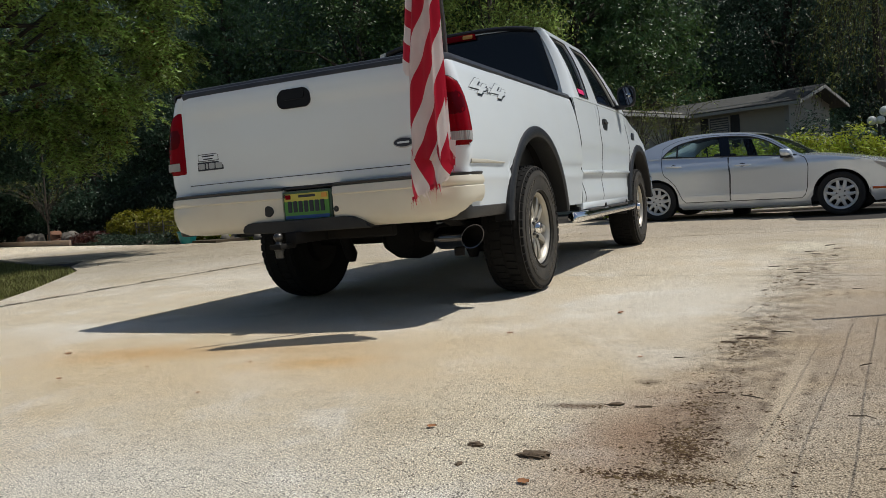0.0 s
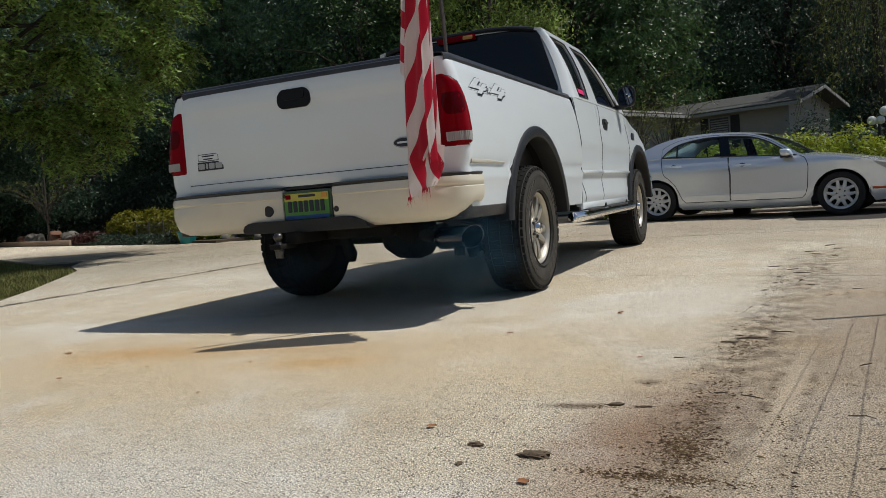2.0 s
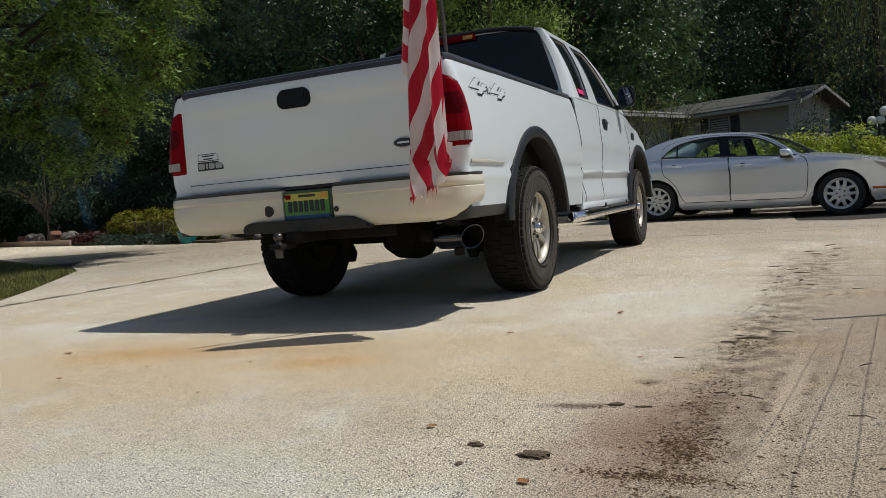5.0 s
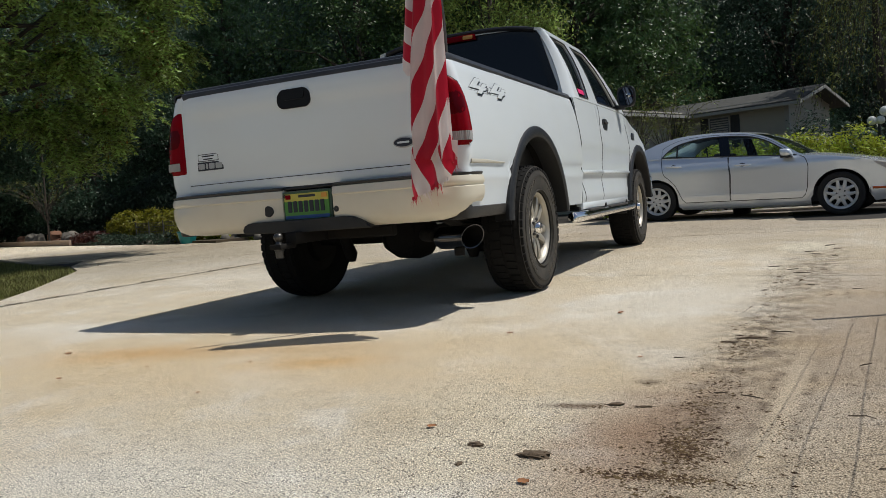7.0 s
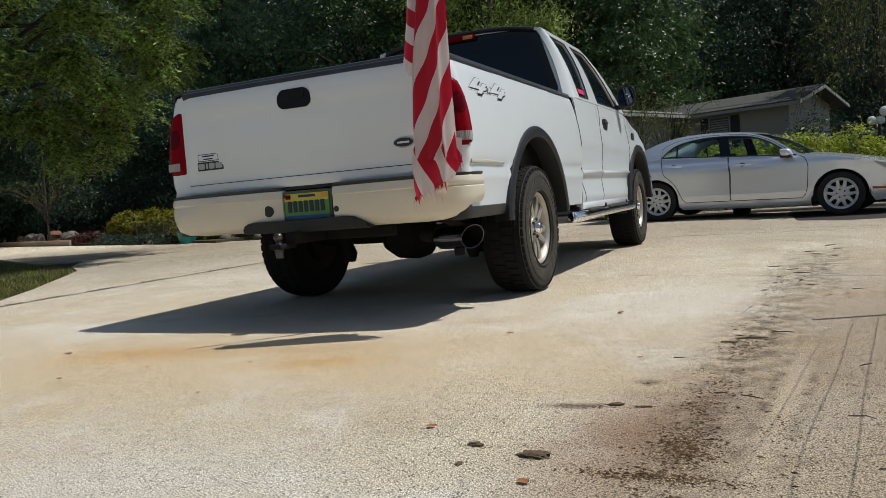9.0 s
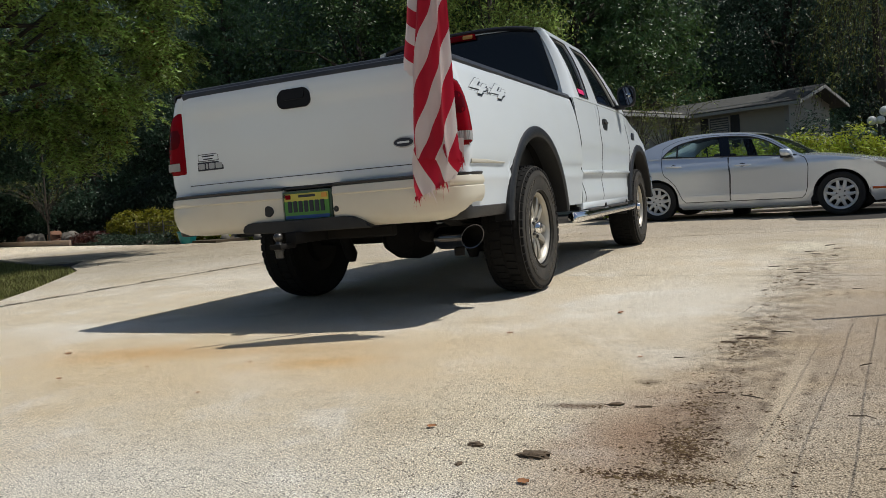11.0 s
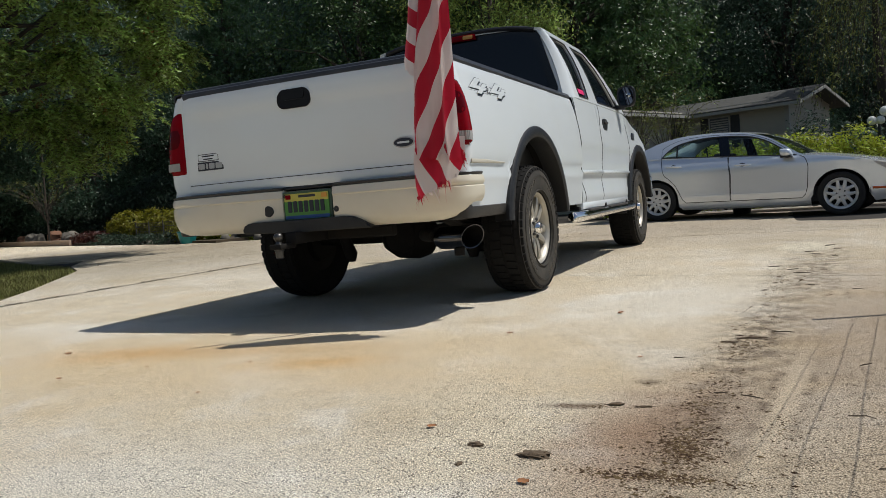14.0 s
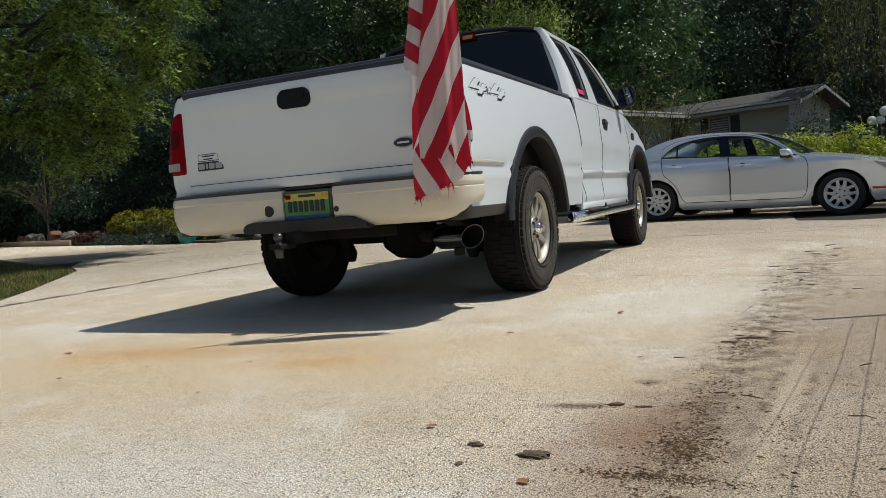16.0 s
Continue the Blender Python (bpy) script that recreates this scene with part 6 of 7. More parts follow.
def house_box(name, u0, u1, z0, z1, v, d, material, parent, label=""):
    bm = bmesh.new()
    c = [hp(u, vv, z) for u in (u0, u1) for vv in (v, v + d) for z in (z0, z1)]
    r = bmesh.ops.create_cube(bm, size=1)
    for q, p in zip(sorted(r["verts"], key=lambda w: (round(w.co.x), round(w.co.y), round(w.co.z))), c):
        q.co = p
    return part(name, bm, material, parent, label, smooth=False)


house_box("corner_board", -0.03, 0.09, -0.1, EAVE, -0.035, 0.12, FASCIA, house, "white corner board")
win = house_box("window", 1.60, 2.23, 1.35, 2.40, -0.05, 0.04, FASCIA, house, "white window with closed blinds")
house_box("pane", 1.64, 2.19, 1.40, 2.35, -0.058, 0.01, HGLASS, win)
for k in range(14):
    house_box("blind_slat", 1.66, 2.17, 1.42 + 0.065 * k, 1.455 + 0.065 * k, -0.064, 0.004, FASCIA, win)
house_box("shutter", 1.33, 1.58, 1.35, 2.38, -0.05, 0.03, SHUTTER, house, "dark shutter")
house_box("shutter", 2.25, 2.48, 1.35, 2.38, -0.05, 0.03, SHUTTER, house, "dark shutter")
door = house_box("door", 3.00, 3.02, -0.1, 2.30, -1.00, 0.85, SHUTTER, house, "dark doorway with pale frame")
for v0, depth, z0, z1 in ((-1.09, 1.03, 2.30, 2.40), (-1.09, 0.09, -0.1, 2.30), (-0.15, 0.09, -0.1, 2.30)):
    house_box("door_frame", 2.97, 3.02, z0, z1, v0, depth, FASCIA, door)


# ---- garden things ----
rng = np.random.default_rng(11)


def compound_leaves(name, rng, bases, length, pairs, leaf_len, leaf):
    """Drooping feathered leaves: a rachis with leaflets on both sides."""
    n = len(bases)
    az = rng.uniform(0, 2 * math.pi, n)
    el = rng.uniform(-1.0, 0.1, n)
    d = np.stack([np.cos(az) * np.cos(el), np.sin(az) * np.cos(el), np.sin(el)], 1)
    pos, dirs, nrm = [], [], []
    side = np.cross(d, [0, 0, 1.0])
    side /= np.linalg.norm(side, axis=1)[:, None] + 1e-9
    up = np.cross(side, d)
    for k in range(pairs):
        f = (k + 1) / pairs
        q = bases + d * length * f + np.array([0, 0, -0.25]) * length * f * f
        for s in (-1, 1):
            pos.append(q)
            dirs.append(side * s + d * 0.55 + np.array([0, 0, -0.25]))
            nrm.append(up * 1.6)
    pos, dirs, nrm = np.concatenate(pos), np.concatenate(dirs), np.concatenate(nrm)
    me = leaf_mesh(name, pos, nrm, leaf_len, rng, 2.1, 0, dirs + rng.normal(size=dirs.shape) * 0.25)
    me.materials.append(leaf)
    return me


# spreading tree beside the lawn
pecan = empty("spreading_tree", "spreading tree with drooping feathered green leaves over the lawn", "tree", pose(-12.6, 3.0, -0.1))
p, nrm, cc = crown_points(rng, 7200, (2.7, 1.5, 4.7), (3.1, 3.1, 3.0), 190, 0.052, -0.95, 0.55)
# unseen high lobe and side bough, added to shade the drive and lawn
p2, _, c2 = crown_points(rng, 4000, (4.2, 4.7, 8.4), (3.1, 2.3, 1.7), 80, 0.09, -0.95, 0.4)
p3, _, c3 = crown_points(rng, 800, (6.4, 2.0, 6.4), (1.7, 1.3, 0.6), 30, 0.10, -0.95, 0.3)
p, cc = np.concatenate([p, p2, p3]), np.concatenate([c2[:12], c3[:6], cc])
cr = new("crown", compound_leaves("crown", rng, p, 0.36, 9, 0.078, LEAF_PECAN))
cr.parent = pecan
bm = bmesh.new()
tube(bm, [(0, 0, -0.2), (0.1, 0.05, 0.8), (0.5, 0.3, 1.8), (1.2, 0.7, 3.0), (2.2, 1.2, 4.6)], [0.26, 0.2, 0.17, 0.13, 0.05], 10)
for q in cc[:40]:
    a = Vector((0.5, 0.3, 1.8)).lerp(Vector((2.2, 1.2, 4.6)), rng.uniform(0, 1))
    b = Vector(q)
    tube(bm, [a, a.lerp(b, 0.5) + Vector((0, 0, 0.2)), b], [0.05, 0.03, 0.008], 6)
part("trunk", bm, BARK, pecan, angle=60)
seeds = p[rng.integers(0, len(p), 420)]
seeds = np.repeat(seeds, 9, axis=0) + rng.normal(size=(420 * 9, 3)) * 0.07
sm = leaf_mesh("seed_spray", seeds, rng.normal(size=seeds.shape), 0.055, rng, 2.0, 0.6)
sm.materials.append(leaf_mat("seed_brown", (0.20, 0.095, 0.03), 0.6, 0.25, 0.5))
tagged(new("seed_spray", sm), kind="stuff").parent = pecan


def arching_bush(name, m, label, rng, stems, height, reach, leaf, leaf_len, per, group="", category="bush", z0=0.0, droop=0.5):
    """Arching twigs set with narrow leaves."""
    t = empty(name, label, category, m, group)
    pos, dirs = [], []
    bm = bmesh.new()
    for _ in range(stems):
        az = rng.uniform(0, 2 * math.pi)
        h = height * rng.uniform(0.6, 1.0)
        out = reach * rng.uniform(0.3, 1.0)
        pts = []
        for f in np.linspace(0, 1, 8):
            r = out * f ** 1.2
            z = z0 + h * (1.9 * f - (0.9 + droop * 0.5) * f * f)
            pts.append(Vector((r * math.cos(az) + 0.04 * rng.normal(), r * math.sin(az) + 0.04 * rng.normal(), z)))
        tube(bm, pts, [0.014, 0.012, 0.010, 0.008, 0.006, 0.005, 0.004, 0.003], 4, False)
        for k in range(per):
            f = rng.uniform(0.25, 1) * 6.99
            i = int(f)
            q = pts[i].lerp(pts[i + 1], f - i)
            for _ in range(3):
                pos.append(q + Vector(rng.normal(size=3) * 0.05))
                dd = (pts[i + 1] - pts[i]).normalized() * 0.7 + Vector(rng.normal(size=3) * 0.6) + Vector((0, 0, -0.35))
                dirs.append(dd)
    part("branchwork", bm, BARK, t)
    pos, dirs = np.array(pos), np.array(dirs)
    me = leaf_mesh("foliage", pos, rng.normal(size=pos.shape) + [0, 0, 0.8], leaf_len, rng, 4.0, 0, dirs)
    me.materials.append(leaf)
    ob = new("foliage", me)
    ob.parent = t
    return t


arching_bush("willow_shrub", pose(-0.9, 12.6, -0.1), "wispy willow-like shrub with arching yellow-green twigs", rng, 40, 4.0, 1.6, LEAF_WILLOW, 0.065, 13)
arching_bush("willow_shrub", pose(-0.2, 14.3, -0.1), "wispy willow-like shrub with arching yellow-green twigs", rng, 30, 3.9, 1.5, LEAF_WILLOW, 0.065, 13)
for wx, wy, wz in ((4.75, 15.2, 5.2), (4.6, 18.9, 6.2), (6.1, 13.6, 5.0)):
    weep = arching_bush("weeping_tree", pose(wx, wy, -0.1), "weeping tree with long hanging yellow-green twigs", rng, 95, 3.1, 2.6, LEAF_WILLOW, 0.085, 24, category="tree", z0=wz, droop=4.2)
    bm = bmesh.new()
    tube(bm, [(0.3, 0.2, -0.1), (0.22, 0.1, 2.0), (0.05, 0, 4.0), (0, 0, wz + 0.3)], [0.16, 0.13, 0.10, 0.05], 9)
    part("trunk", bm, BARK, weep, angle=60)
# bare young tree by the brick bed
bare = arching_bush("young_tree", pose(-24.4, 16.1, -0.1), "thin young tree with sparse leaves", rng, 22, 2.4, 2.6, LEAF_WILLOW, 0.08, 9, category="tree", z0=1.1, droop=0.6)
bm = bmesh.new()
tube(bm, [(0, 0, -0.1), (0.05, 0, 2.0), (0.0, 0.1, 4.2), (0.1, 0, 6.0)], [0.045, 0.035, 0.022, 0.006], 7)
part("trunk", bm, BARK, bare)

# hedge behind the sedan: separate bushes in a row
for k, (x, y, s) in enumerate(((-1.1, 11.4, 0.9), (-0.5, 11.5, 0.95), (0.1, 11.6, 0.98), (0.65, 11.65, 1.0), (1.2, 11.7, 1.0), (1.75, 11.7, 1.0), (2.35, 11.55, 1.0), (2.95, 11.45, 1.0), (3.5, 11.35, 1.0), (4.1, 11.2, 0.85), (4.7, 11.0, 0.9))):
    q = tree("hedge_bush", pose(x, y, -0.1, 0, 0, 50 * k), "bright yellow-green hedge bush behind the sedan", rng, 1.4, (0, 0, 0.72 * s), (0.58, 0.5, 0.74 * s), LEAF_HEDGE, 3300, 0.085, 60, 0.14, 0.03, "bush", 2.8, 16, -0.9, "hedge behind the sedan", -0.4, 0.4)
# dark shrubs against the house
for k, (x, y, s) in enumerate(((3.1, 17.0, 1.15), (3.9, 18.5, 1.1), (-0.6, 13.4, 0.8))):
    tree("foundation_shrub", pose(x, y, -0.1), "dark green shrub beside the house wall", rng, 1.6, (0, 0, 0.9 * s), (0.8, 0.7, 0.95 * s), LEAF_DARK, 5000, 0.09, 60, 0.15, 0.03, "bush", 2.2, 12, -0.9, "shrubs by the house")
# golden bushes at the far edge of the drive
for k, (x, y, s) in enumerate(((-21.2, 16.6, 0.8), (-19.9, 15.6, 1.05), (-18.9, 15.2, 1.2), (-16.6, 13.9, 1.1), (-15.7, 13.5, 1.15), (-14.6, 12.9, 0.95), (-12.5, 11.2, 0.95), (-11.6, 11.2, 0.8), (-10.3, 11.0, 0.55))):
    tree("golden_bush", pose(x, y, -0.1), "golden-yellow leafed bush at the edge of the drive", rng, 1.2, (0, 0, 0.52 * s), (0.44 * s, 0.40 * s, 0.52 * s), LEAF_GOLD if k not in (7, 8) else LEAF_HEDGE, 3000, 0.085, 50, 0.15, 0.03, "bush", 2.0, 10, -0.9, "golden bushes", -0.2, 0.45)
# low red-leafed plants
LEAF_RED = leaf_mat("red_leaf", (0.075, 0.022, 0.016), 0.5, 0.25, 0.4)
for x, y in ((-23.0, 16.3), (-21.9, 15.7), (-21.0, 15.2), (-20.2, 14.9)):
    tree("red_leaf_plant", pose(x, y, -0.12), "low dark red leafy plant", rng, 0.5, (0, 0, 0.28), (0.6, 0.5, 0.3), LEAF_RED, 900, 0.09, 20, 0.2, 0.015, "plant", 2.0, 6, -0.9, "low red plants")
# low green plants, in the same shade-darkened leaf colour
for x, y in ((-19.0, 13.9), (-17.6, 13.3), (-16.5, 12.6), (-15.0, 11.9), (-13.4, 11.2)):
    tree("low_plant", pose(x, y, -0.12), "low green plant in shade-darkened leaf at the edge of the drive", rng, 0.5, (0, 0, 0.25), (0.6, 0.4, 0.2), LEAF_UNDER, 900, 0.09, 22, 0.2, 0.015, "plant", 2.5, 6, -0.9, "low green plants")

# scalloped edging blocks and loose stones
EDGING = mat("edging_block", (0.34, 0.25, 0.18), 0.9, var=0.2, grain=6, bump=0.4, bump_scale=40)
STONE = mat("field_stone", (0.17, 0.155, 0.13), 0.85, var=0.25, grain=8, bump=0.5, bump_scale=30)
STONE_O = mat("orange_stone", (0.20, 0.10, 0.06), 0.85, var=0.25, grain=8, bump=0.5, bump_scale=30)
bed = empty("brick_edging", "row of scalloped tan edging blocks along a flower bed", "edging")
bm = bmesh.new()
box(bm, -0.056, 0.056, -0.05, 0.05, -0.13, 0.20, 0.015)
for v in bm.verts:
    if v.co.z > 0.15:
        v.co.z += 0.03 * (1 - (v.co.x / 0.056) ** 2)
bm.verts.ensure_lookup_table()
blk = part("edging_block", bm, EDGING, bed)
A, B = Vector((-21.6, 14.75, 0)), Vector((-32.4, 19.5, 0))
cnt = 96
ang = math.atan2(B.y - A.y, B.x - A.x)
for k in range(cnt):
    q = blk if k == 0 else new("edging_block", blk.data)
    q.parent = bed
    q.location, q.rotation_euler = A.lerp(B, k / (cnt - 1)), (0, 0, ang)


def stone(m, sx, sy, sz, material, label):
    bm = bmesh.new()
    bmesh.ops.create_icosphere(bm, subdivisions=3, radius=1)
    o = Vector(rng.uniform(-50, 50, 3))
    for v in bm.verts:
        c = v.co.copy()
        c = Vector([abs(a) ** 0.65 * (1 if a > 0 else -1) for a in c])
        v.co = Vector((c.x * sx, c.y * sy, c.z * sz)) * (1 + 0.22 * noise.noise(c * 1.7 + o))
    ob = part("stone", bm, material, None, angle=30)
    ob.matrix_world = m
    return tagged(ob, label, "stone", "stones on the bed")


for f, sx, sz, mt, lb in ((0.35, 0.75, 0.30, STONE_O, "large orange-brown stone on the flower bed"), (0.17, 0.35, 0.26, STONE, "grey field stone on the flower bed"), (0.11, 0.3, 0.20, STONE, "grey field stone on the flower bed"), (0.06, 0.32, 0.18, STONE, "grey field stone on the flower bed"), (0.62, 0.45, 0.26, STONE, "grey field stone on the flower bed"), (0.8, 0.4, 0.22, STONE_O, "orange-brown stone on the flower bed")):
    c = A.lerp(B, f) + Vector((0.25, 0.55, 0))
    stone(pose(c.x, c.y, 0.02 + sz * 0.9, 0, 0, rng.uniform(0, 180)), sx, 0.28, sz, mt, lb)
bm = bmesh.new()
box(bm, -33, -21, 0.1, 1.6, -0.13, 0.06)
flower_bed = part("bed_soil", bm, SOIL, bed)
flower_bed.matrix_local = Matrix.Translation(A) @ Matrix.Rotation(ang, 4, "Z") @ Matrix.Translation((21.0, -1.7, 0))

# block steps far behind
BLOCKW = mat("concrete_block", (0.42, 0.42, 0.41), 0.85, var=0.12, grain=6)
steps = empty("block_wall", "low stack of grey concrete blocks under the trees", "wall")
for i in range(3):
    for j in range(3 - (i % 2)):
        boxed("block", (-0.46 * j - 0.45, -0.46 * j, -0.15, 0.15, 0.0 + 0.28 * i * 1.0, 0.22 + 0.28 * i), BLOCKW, steps, bevel=0.01)
steps.matrix_world = pose(-33.6, 22.2, 0.3, 0, 0, 140)

# teal pot and small things at the edge of the drive
TEAL = mat("teal_glaze", (0.01, 0.23, 0.24), 0.3, var=0.15, grain=5)
bm = bmesh.new()
lathe(bm, [(0.0, 0.001), (0.0, 0.17), (0.05, 0.20), (0.22, 0.235), (0.29, 0.25), (0.30, 0.262), (0.33, 0.262), (0.33, 0.235), (0.26, 0.225), (0.26, 0.001)], 28, "z")
pot = tagged(part("plant_pot", bm, TEAL), "glazed teal plant pot at the edge of the drive", "pot")
pot.location = (-12.05, 10.62, -0.002)
for x, y, s in ((-13.0, 11.0, 0.10), (-13.35, 11.1, 0.13), (-10.9, 10.75, 0.14), (-10.5, 10.72, 0.10), (-9.8, 10.7, 0.12), (-14.4, 11.6, 0.09)):
    bm = bmesh.new()
    bmesh.ops.create_icosphere(bm, subdivisions=2, radius=s)
    for v in bm.verts:
        v.co = v.co * (1 + 0.35 * noise.noise(v.co * 9 + Vector((x, y, 0))))
    q = tagged(part("stone", bm, STONE), "small grey stone by the flower bed", "stone", "small stones")
    q.location = (x, y, s * 0.55 - 0.02)
OLDWIRE = mat("rusty_wire", (0.09, 0.085, 0.08), 0.6, metal=0.4, var=0.2)
WIRE = mat("galvanised_wire", (0.32, 0.33, 0.33), 0.45, metal=0.7, var=0.15)
fence = empty("garden_fence", "low wire garden fence before the bushes", "fence")
F0, F1 = Vector((-16.7, 13.3, 0)), Vector((-12.9, 11.25, 0))
for f in (0, 0.33, 0.66, 1):
    c = F0.lerp(F1, f)
    bm = bmesh.new()
    tube(bm, [c + Vector((0, 0, -0.12)), c + Vector((0, 0, 0.66))], 0.02, 8)
    part("post", bm, OLDWIRE, fence)
for z in (0.08, 0.22, 0.36, 0.5, 0.62):
    bm = bmesh.new()
    tube(bm, [F0 + Vector((0, 0, z)), F0.lerp(F1, 0.5) + Vector((0, 0, z - 0.01)), F1 + Vector((0, 0, z))], 0.006, 5)
    part("wire", bm, OLDWIRE, fence)
for k in range(1, 26):
    c = F0.lerp(F1, k / 26)
    bm = bmesh.new()
    tube(bm, [c + Vector((0, 0, 0.02)), c + Vector((0, 0, 0.62))], 0.004, 4)
    part("wire", bm, OLDWIRE, fence)

# lamp post with three white globes behind the hedge
GLOBE = mat("crackled_white_glass", (0.72, 0.73, 0.72), 0.3, var=0.25, grain=16, detail=6, dirt=0.4, dirt_color=(0.30, 0.32, 0.30), dirt_scale=14)
lamp_post = empty("garden_lamp", "garden lamp post with three white glass globes", "lamp", pose(3.97, 11.9, 0))
bm = bmesh.new()
tube(bm, [(0, 0, -0.1), (0, 0, 1.45)], 0.03, 10)
part("post", bm, BLACK, lamp_post)
for x, z, r in ((-0.12, 1.50, 0.085), (0.02, 1.50, 0.08), (0.10, 1.66, 0.095)):
    bm = bmesh.new()
    tube(bm, [(0, 0, 1.35), (x, 0.0, z - 0.14), (x, 0, z - r)], 0.012, 6)
    part("arm", bm, BLACK, lamp_post)
    bm = bmesh.new()
    bmesh.ops.create_uvsphere(bm, u_segments=24, v_segments=14, radius=r)
    for v in bm.verts:
        v.co += Vector((x, 0, z))
    part("globe", bm, GLOBE, lamp_post, "crackled white glass globe")

# timber edging and a dark block behind the sedan
TIMBER = mat("weathered_timber", (0.30, 0.25, 0.20), 0.9, var=0.3, grain=12, bump=0.4, bump_scale=60)
for x0, y0, x1, y1 in ((-0.9, 10.25, 1.5, 10.2), (1.55, 10.18, 3.1, 10.05), (3.15, 10.04, 6.0, 9.7)):
    bm = bmesh.new()
    d = Vector((x1 - x0, y1 - y0, 0))
    box(bm, 0, d.length, -0.05, 0.05, -0.17, 0.05, 0.012, m=Matrix.Translation((x0, y0, -0.03)) @ Matrix.Rotation(math.atan2(d.y, d.x), 4, "Z"))
    tagged(part("landscape_timber", bm, TIMBER), "weathered timber edging the drive behind the sedan", "timber", "timbers along the drive")
bm = bmesh.new()
lathe(bm, [(0.0, 0.001), (0.0, 0.14), (0.16, 0.17), (0.18, 0.17), (0.18, 0.001)], 20, "z")
tub = tagged(part("planter_tub", bm, BLACK), "black plastic tub standing beyond the sedan", "tub")
tub.location = (1.62, 9.55, lie(1.6, 9.5))

# lawn
bm = bmesh.new()
ring = [(-4.15, -0.6), (-4.5, 0.1), (-5.25, 1.05), (-6.1, 2.08), (-7.1, 3.15), (-8.5, 4.12), (-10.8, 5.15), (-15.3, 7.5), (-26, 11.4), (-36, 13.9), (-36, -9), (-4.15, -9)]
f = bm.faces.new([bm.verts.new((x, y, -0.025)) for x, y in ring])
lawn = tagged(part("lawn_soil", bm, TURF, smooth=False), "worn turf beside the drive", "lawn", kind="structure")
n = 34000
pts = []
poly = [(-4.3, -0.4), (-5.25, 1.0), (-6.1, 2.0), (-7.1, 3.1), (-8.5, 4.05), (-10.8, 5.1), (-15.3, 7.4), (-19, 8.8), (-19, 6.5), (-12.0, 2.6), (-5.6, -1.2)]


def inside(x, y):
    c = False
    for (x0, y0), (x1, y1) in zip(poly, poly[1:] + poly[:1]):
        if (y0 > y) != (y1 > y) and x < (x1 - x0) * (y - y0) / (y1 - y0) + x0:
            c = not c
    return c


while len(pts) < n:
    x, y = rng.uniform(-19, -4.2), rng.uniform(-1.2, 8.8)
    if rng.uniform() < min(1, 40 / ((x - EYE[0]) ** 2 + (y - EYE[1]) ** 2)) and inside(x, y):
        pts.append((x, y, -0.03))
pts = np.array(pts)
d = rng.normal(size=(n, 3)) * 0.55
d[:, 2] = 1.0
me = leaf_mesh("grass", pts, rng.normal(size=(n, 3)) * [1, 1, 0.1], 0.065, rng, 7.0, 0, d)
me.materials.append(GRASS)
tagged(new("grass", me), "short sunlit lawn grass with dry blades", "grass", kind="stuff")

wrng = np.random.default_rng(29)
wp = []
for yc, num in ((-0.75, 60), (-0.30, 120), (0.15, 140), (0.75, 150), (1.35, 90), (2.4, 60)):
    wp.append(np.stack([-3.822 + wrng.normal(size=num) * 0.018, yc + wrng.normal(size=num) * 0.12, np.full(num, 0.002)], 1))
wp = np.concatenate(wp)
wd = wrng.normal(size=wp.shape) * 0.9
wd[:, 2] = np.abs(wd[:, 2]) * 0.3 + 0.05
me = leaf_mesh("joint_weeds", wp, wrng.normal(size=wp.shape) * [1, 1, 0.3], 0.022, wrng, 6.0, 0, wd)
me.materials.append(leaf_mat("dry_weed", (0.11, 0.085, 0.04), 0.7, 0.2, 0.5))
tagged(new("joint_weeds", me), "dry weeds and grit caught in the slab joint", "weeds", kind="stuff")

# ---- litter on the concrete ----
CLOD = mat("mud_clod", (0.115, 0.082, 0.052), 0.95, var=0.3, grain=60, bump=0.8, bump_scale=150)
DRYLEAF = mat("dry_leaf", (0.34, 0.15, 0.06), 0.7, var=0.3, grain=40)
TWIG = mat("twig", (0.11, 0.085, 0.06), 0.9, var=0.3, grain=40)
for x, y, sx, sy, sz, a in ((1.84, -2.97, 0.036, 0.024, 0.012, 8), (1.67, -2.925, 0.022, 0.014, 0.009, -10), (1.94, -2.51, 0.022, 0.012, 0.008, 20), (1.68, -3.06, 0.008, 0.012, 0.005, 0), (2.02, -2.52, 0.024, 0.006, 0.005, 5), (2.26, -1.52, 0.05, 0.010, 0.008, 10), (2.19, -1.60, 0.03, 0.010, 0.006, 0)):
    bm = bmesh.new()
    bmesh.ops.create_icosphere(bm, subdivisions=3, radius=1)
    for v in bm.verts:
        c = v.co.copy()
        v.co = Vector((c.x * sx, c.y * sy, max(c.z, -0.3) * sz * 0.6)) * (1 + 0.7 * noise.noise(c * 2.6 + Vector((x * 30, y * 30, 0))) + 0.3 * noise.noise(c * 7))
    q = tagged(part("mud_clod", bm, CLOD, angle=60), "flattened clod of dried brown mud on the concrete", "mud", "mud clods")
    q.matrix_world = pose(x, y, sz * 0.25, 0, 0, a)


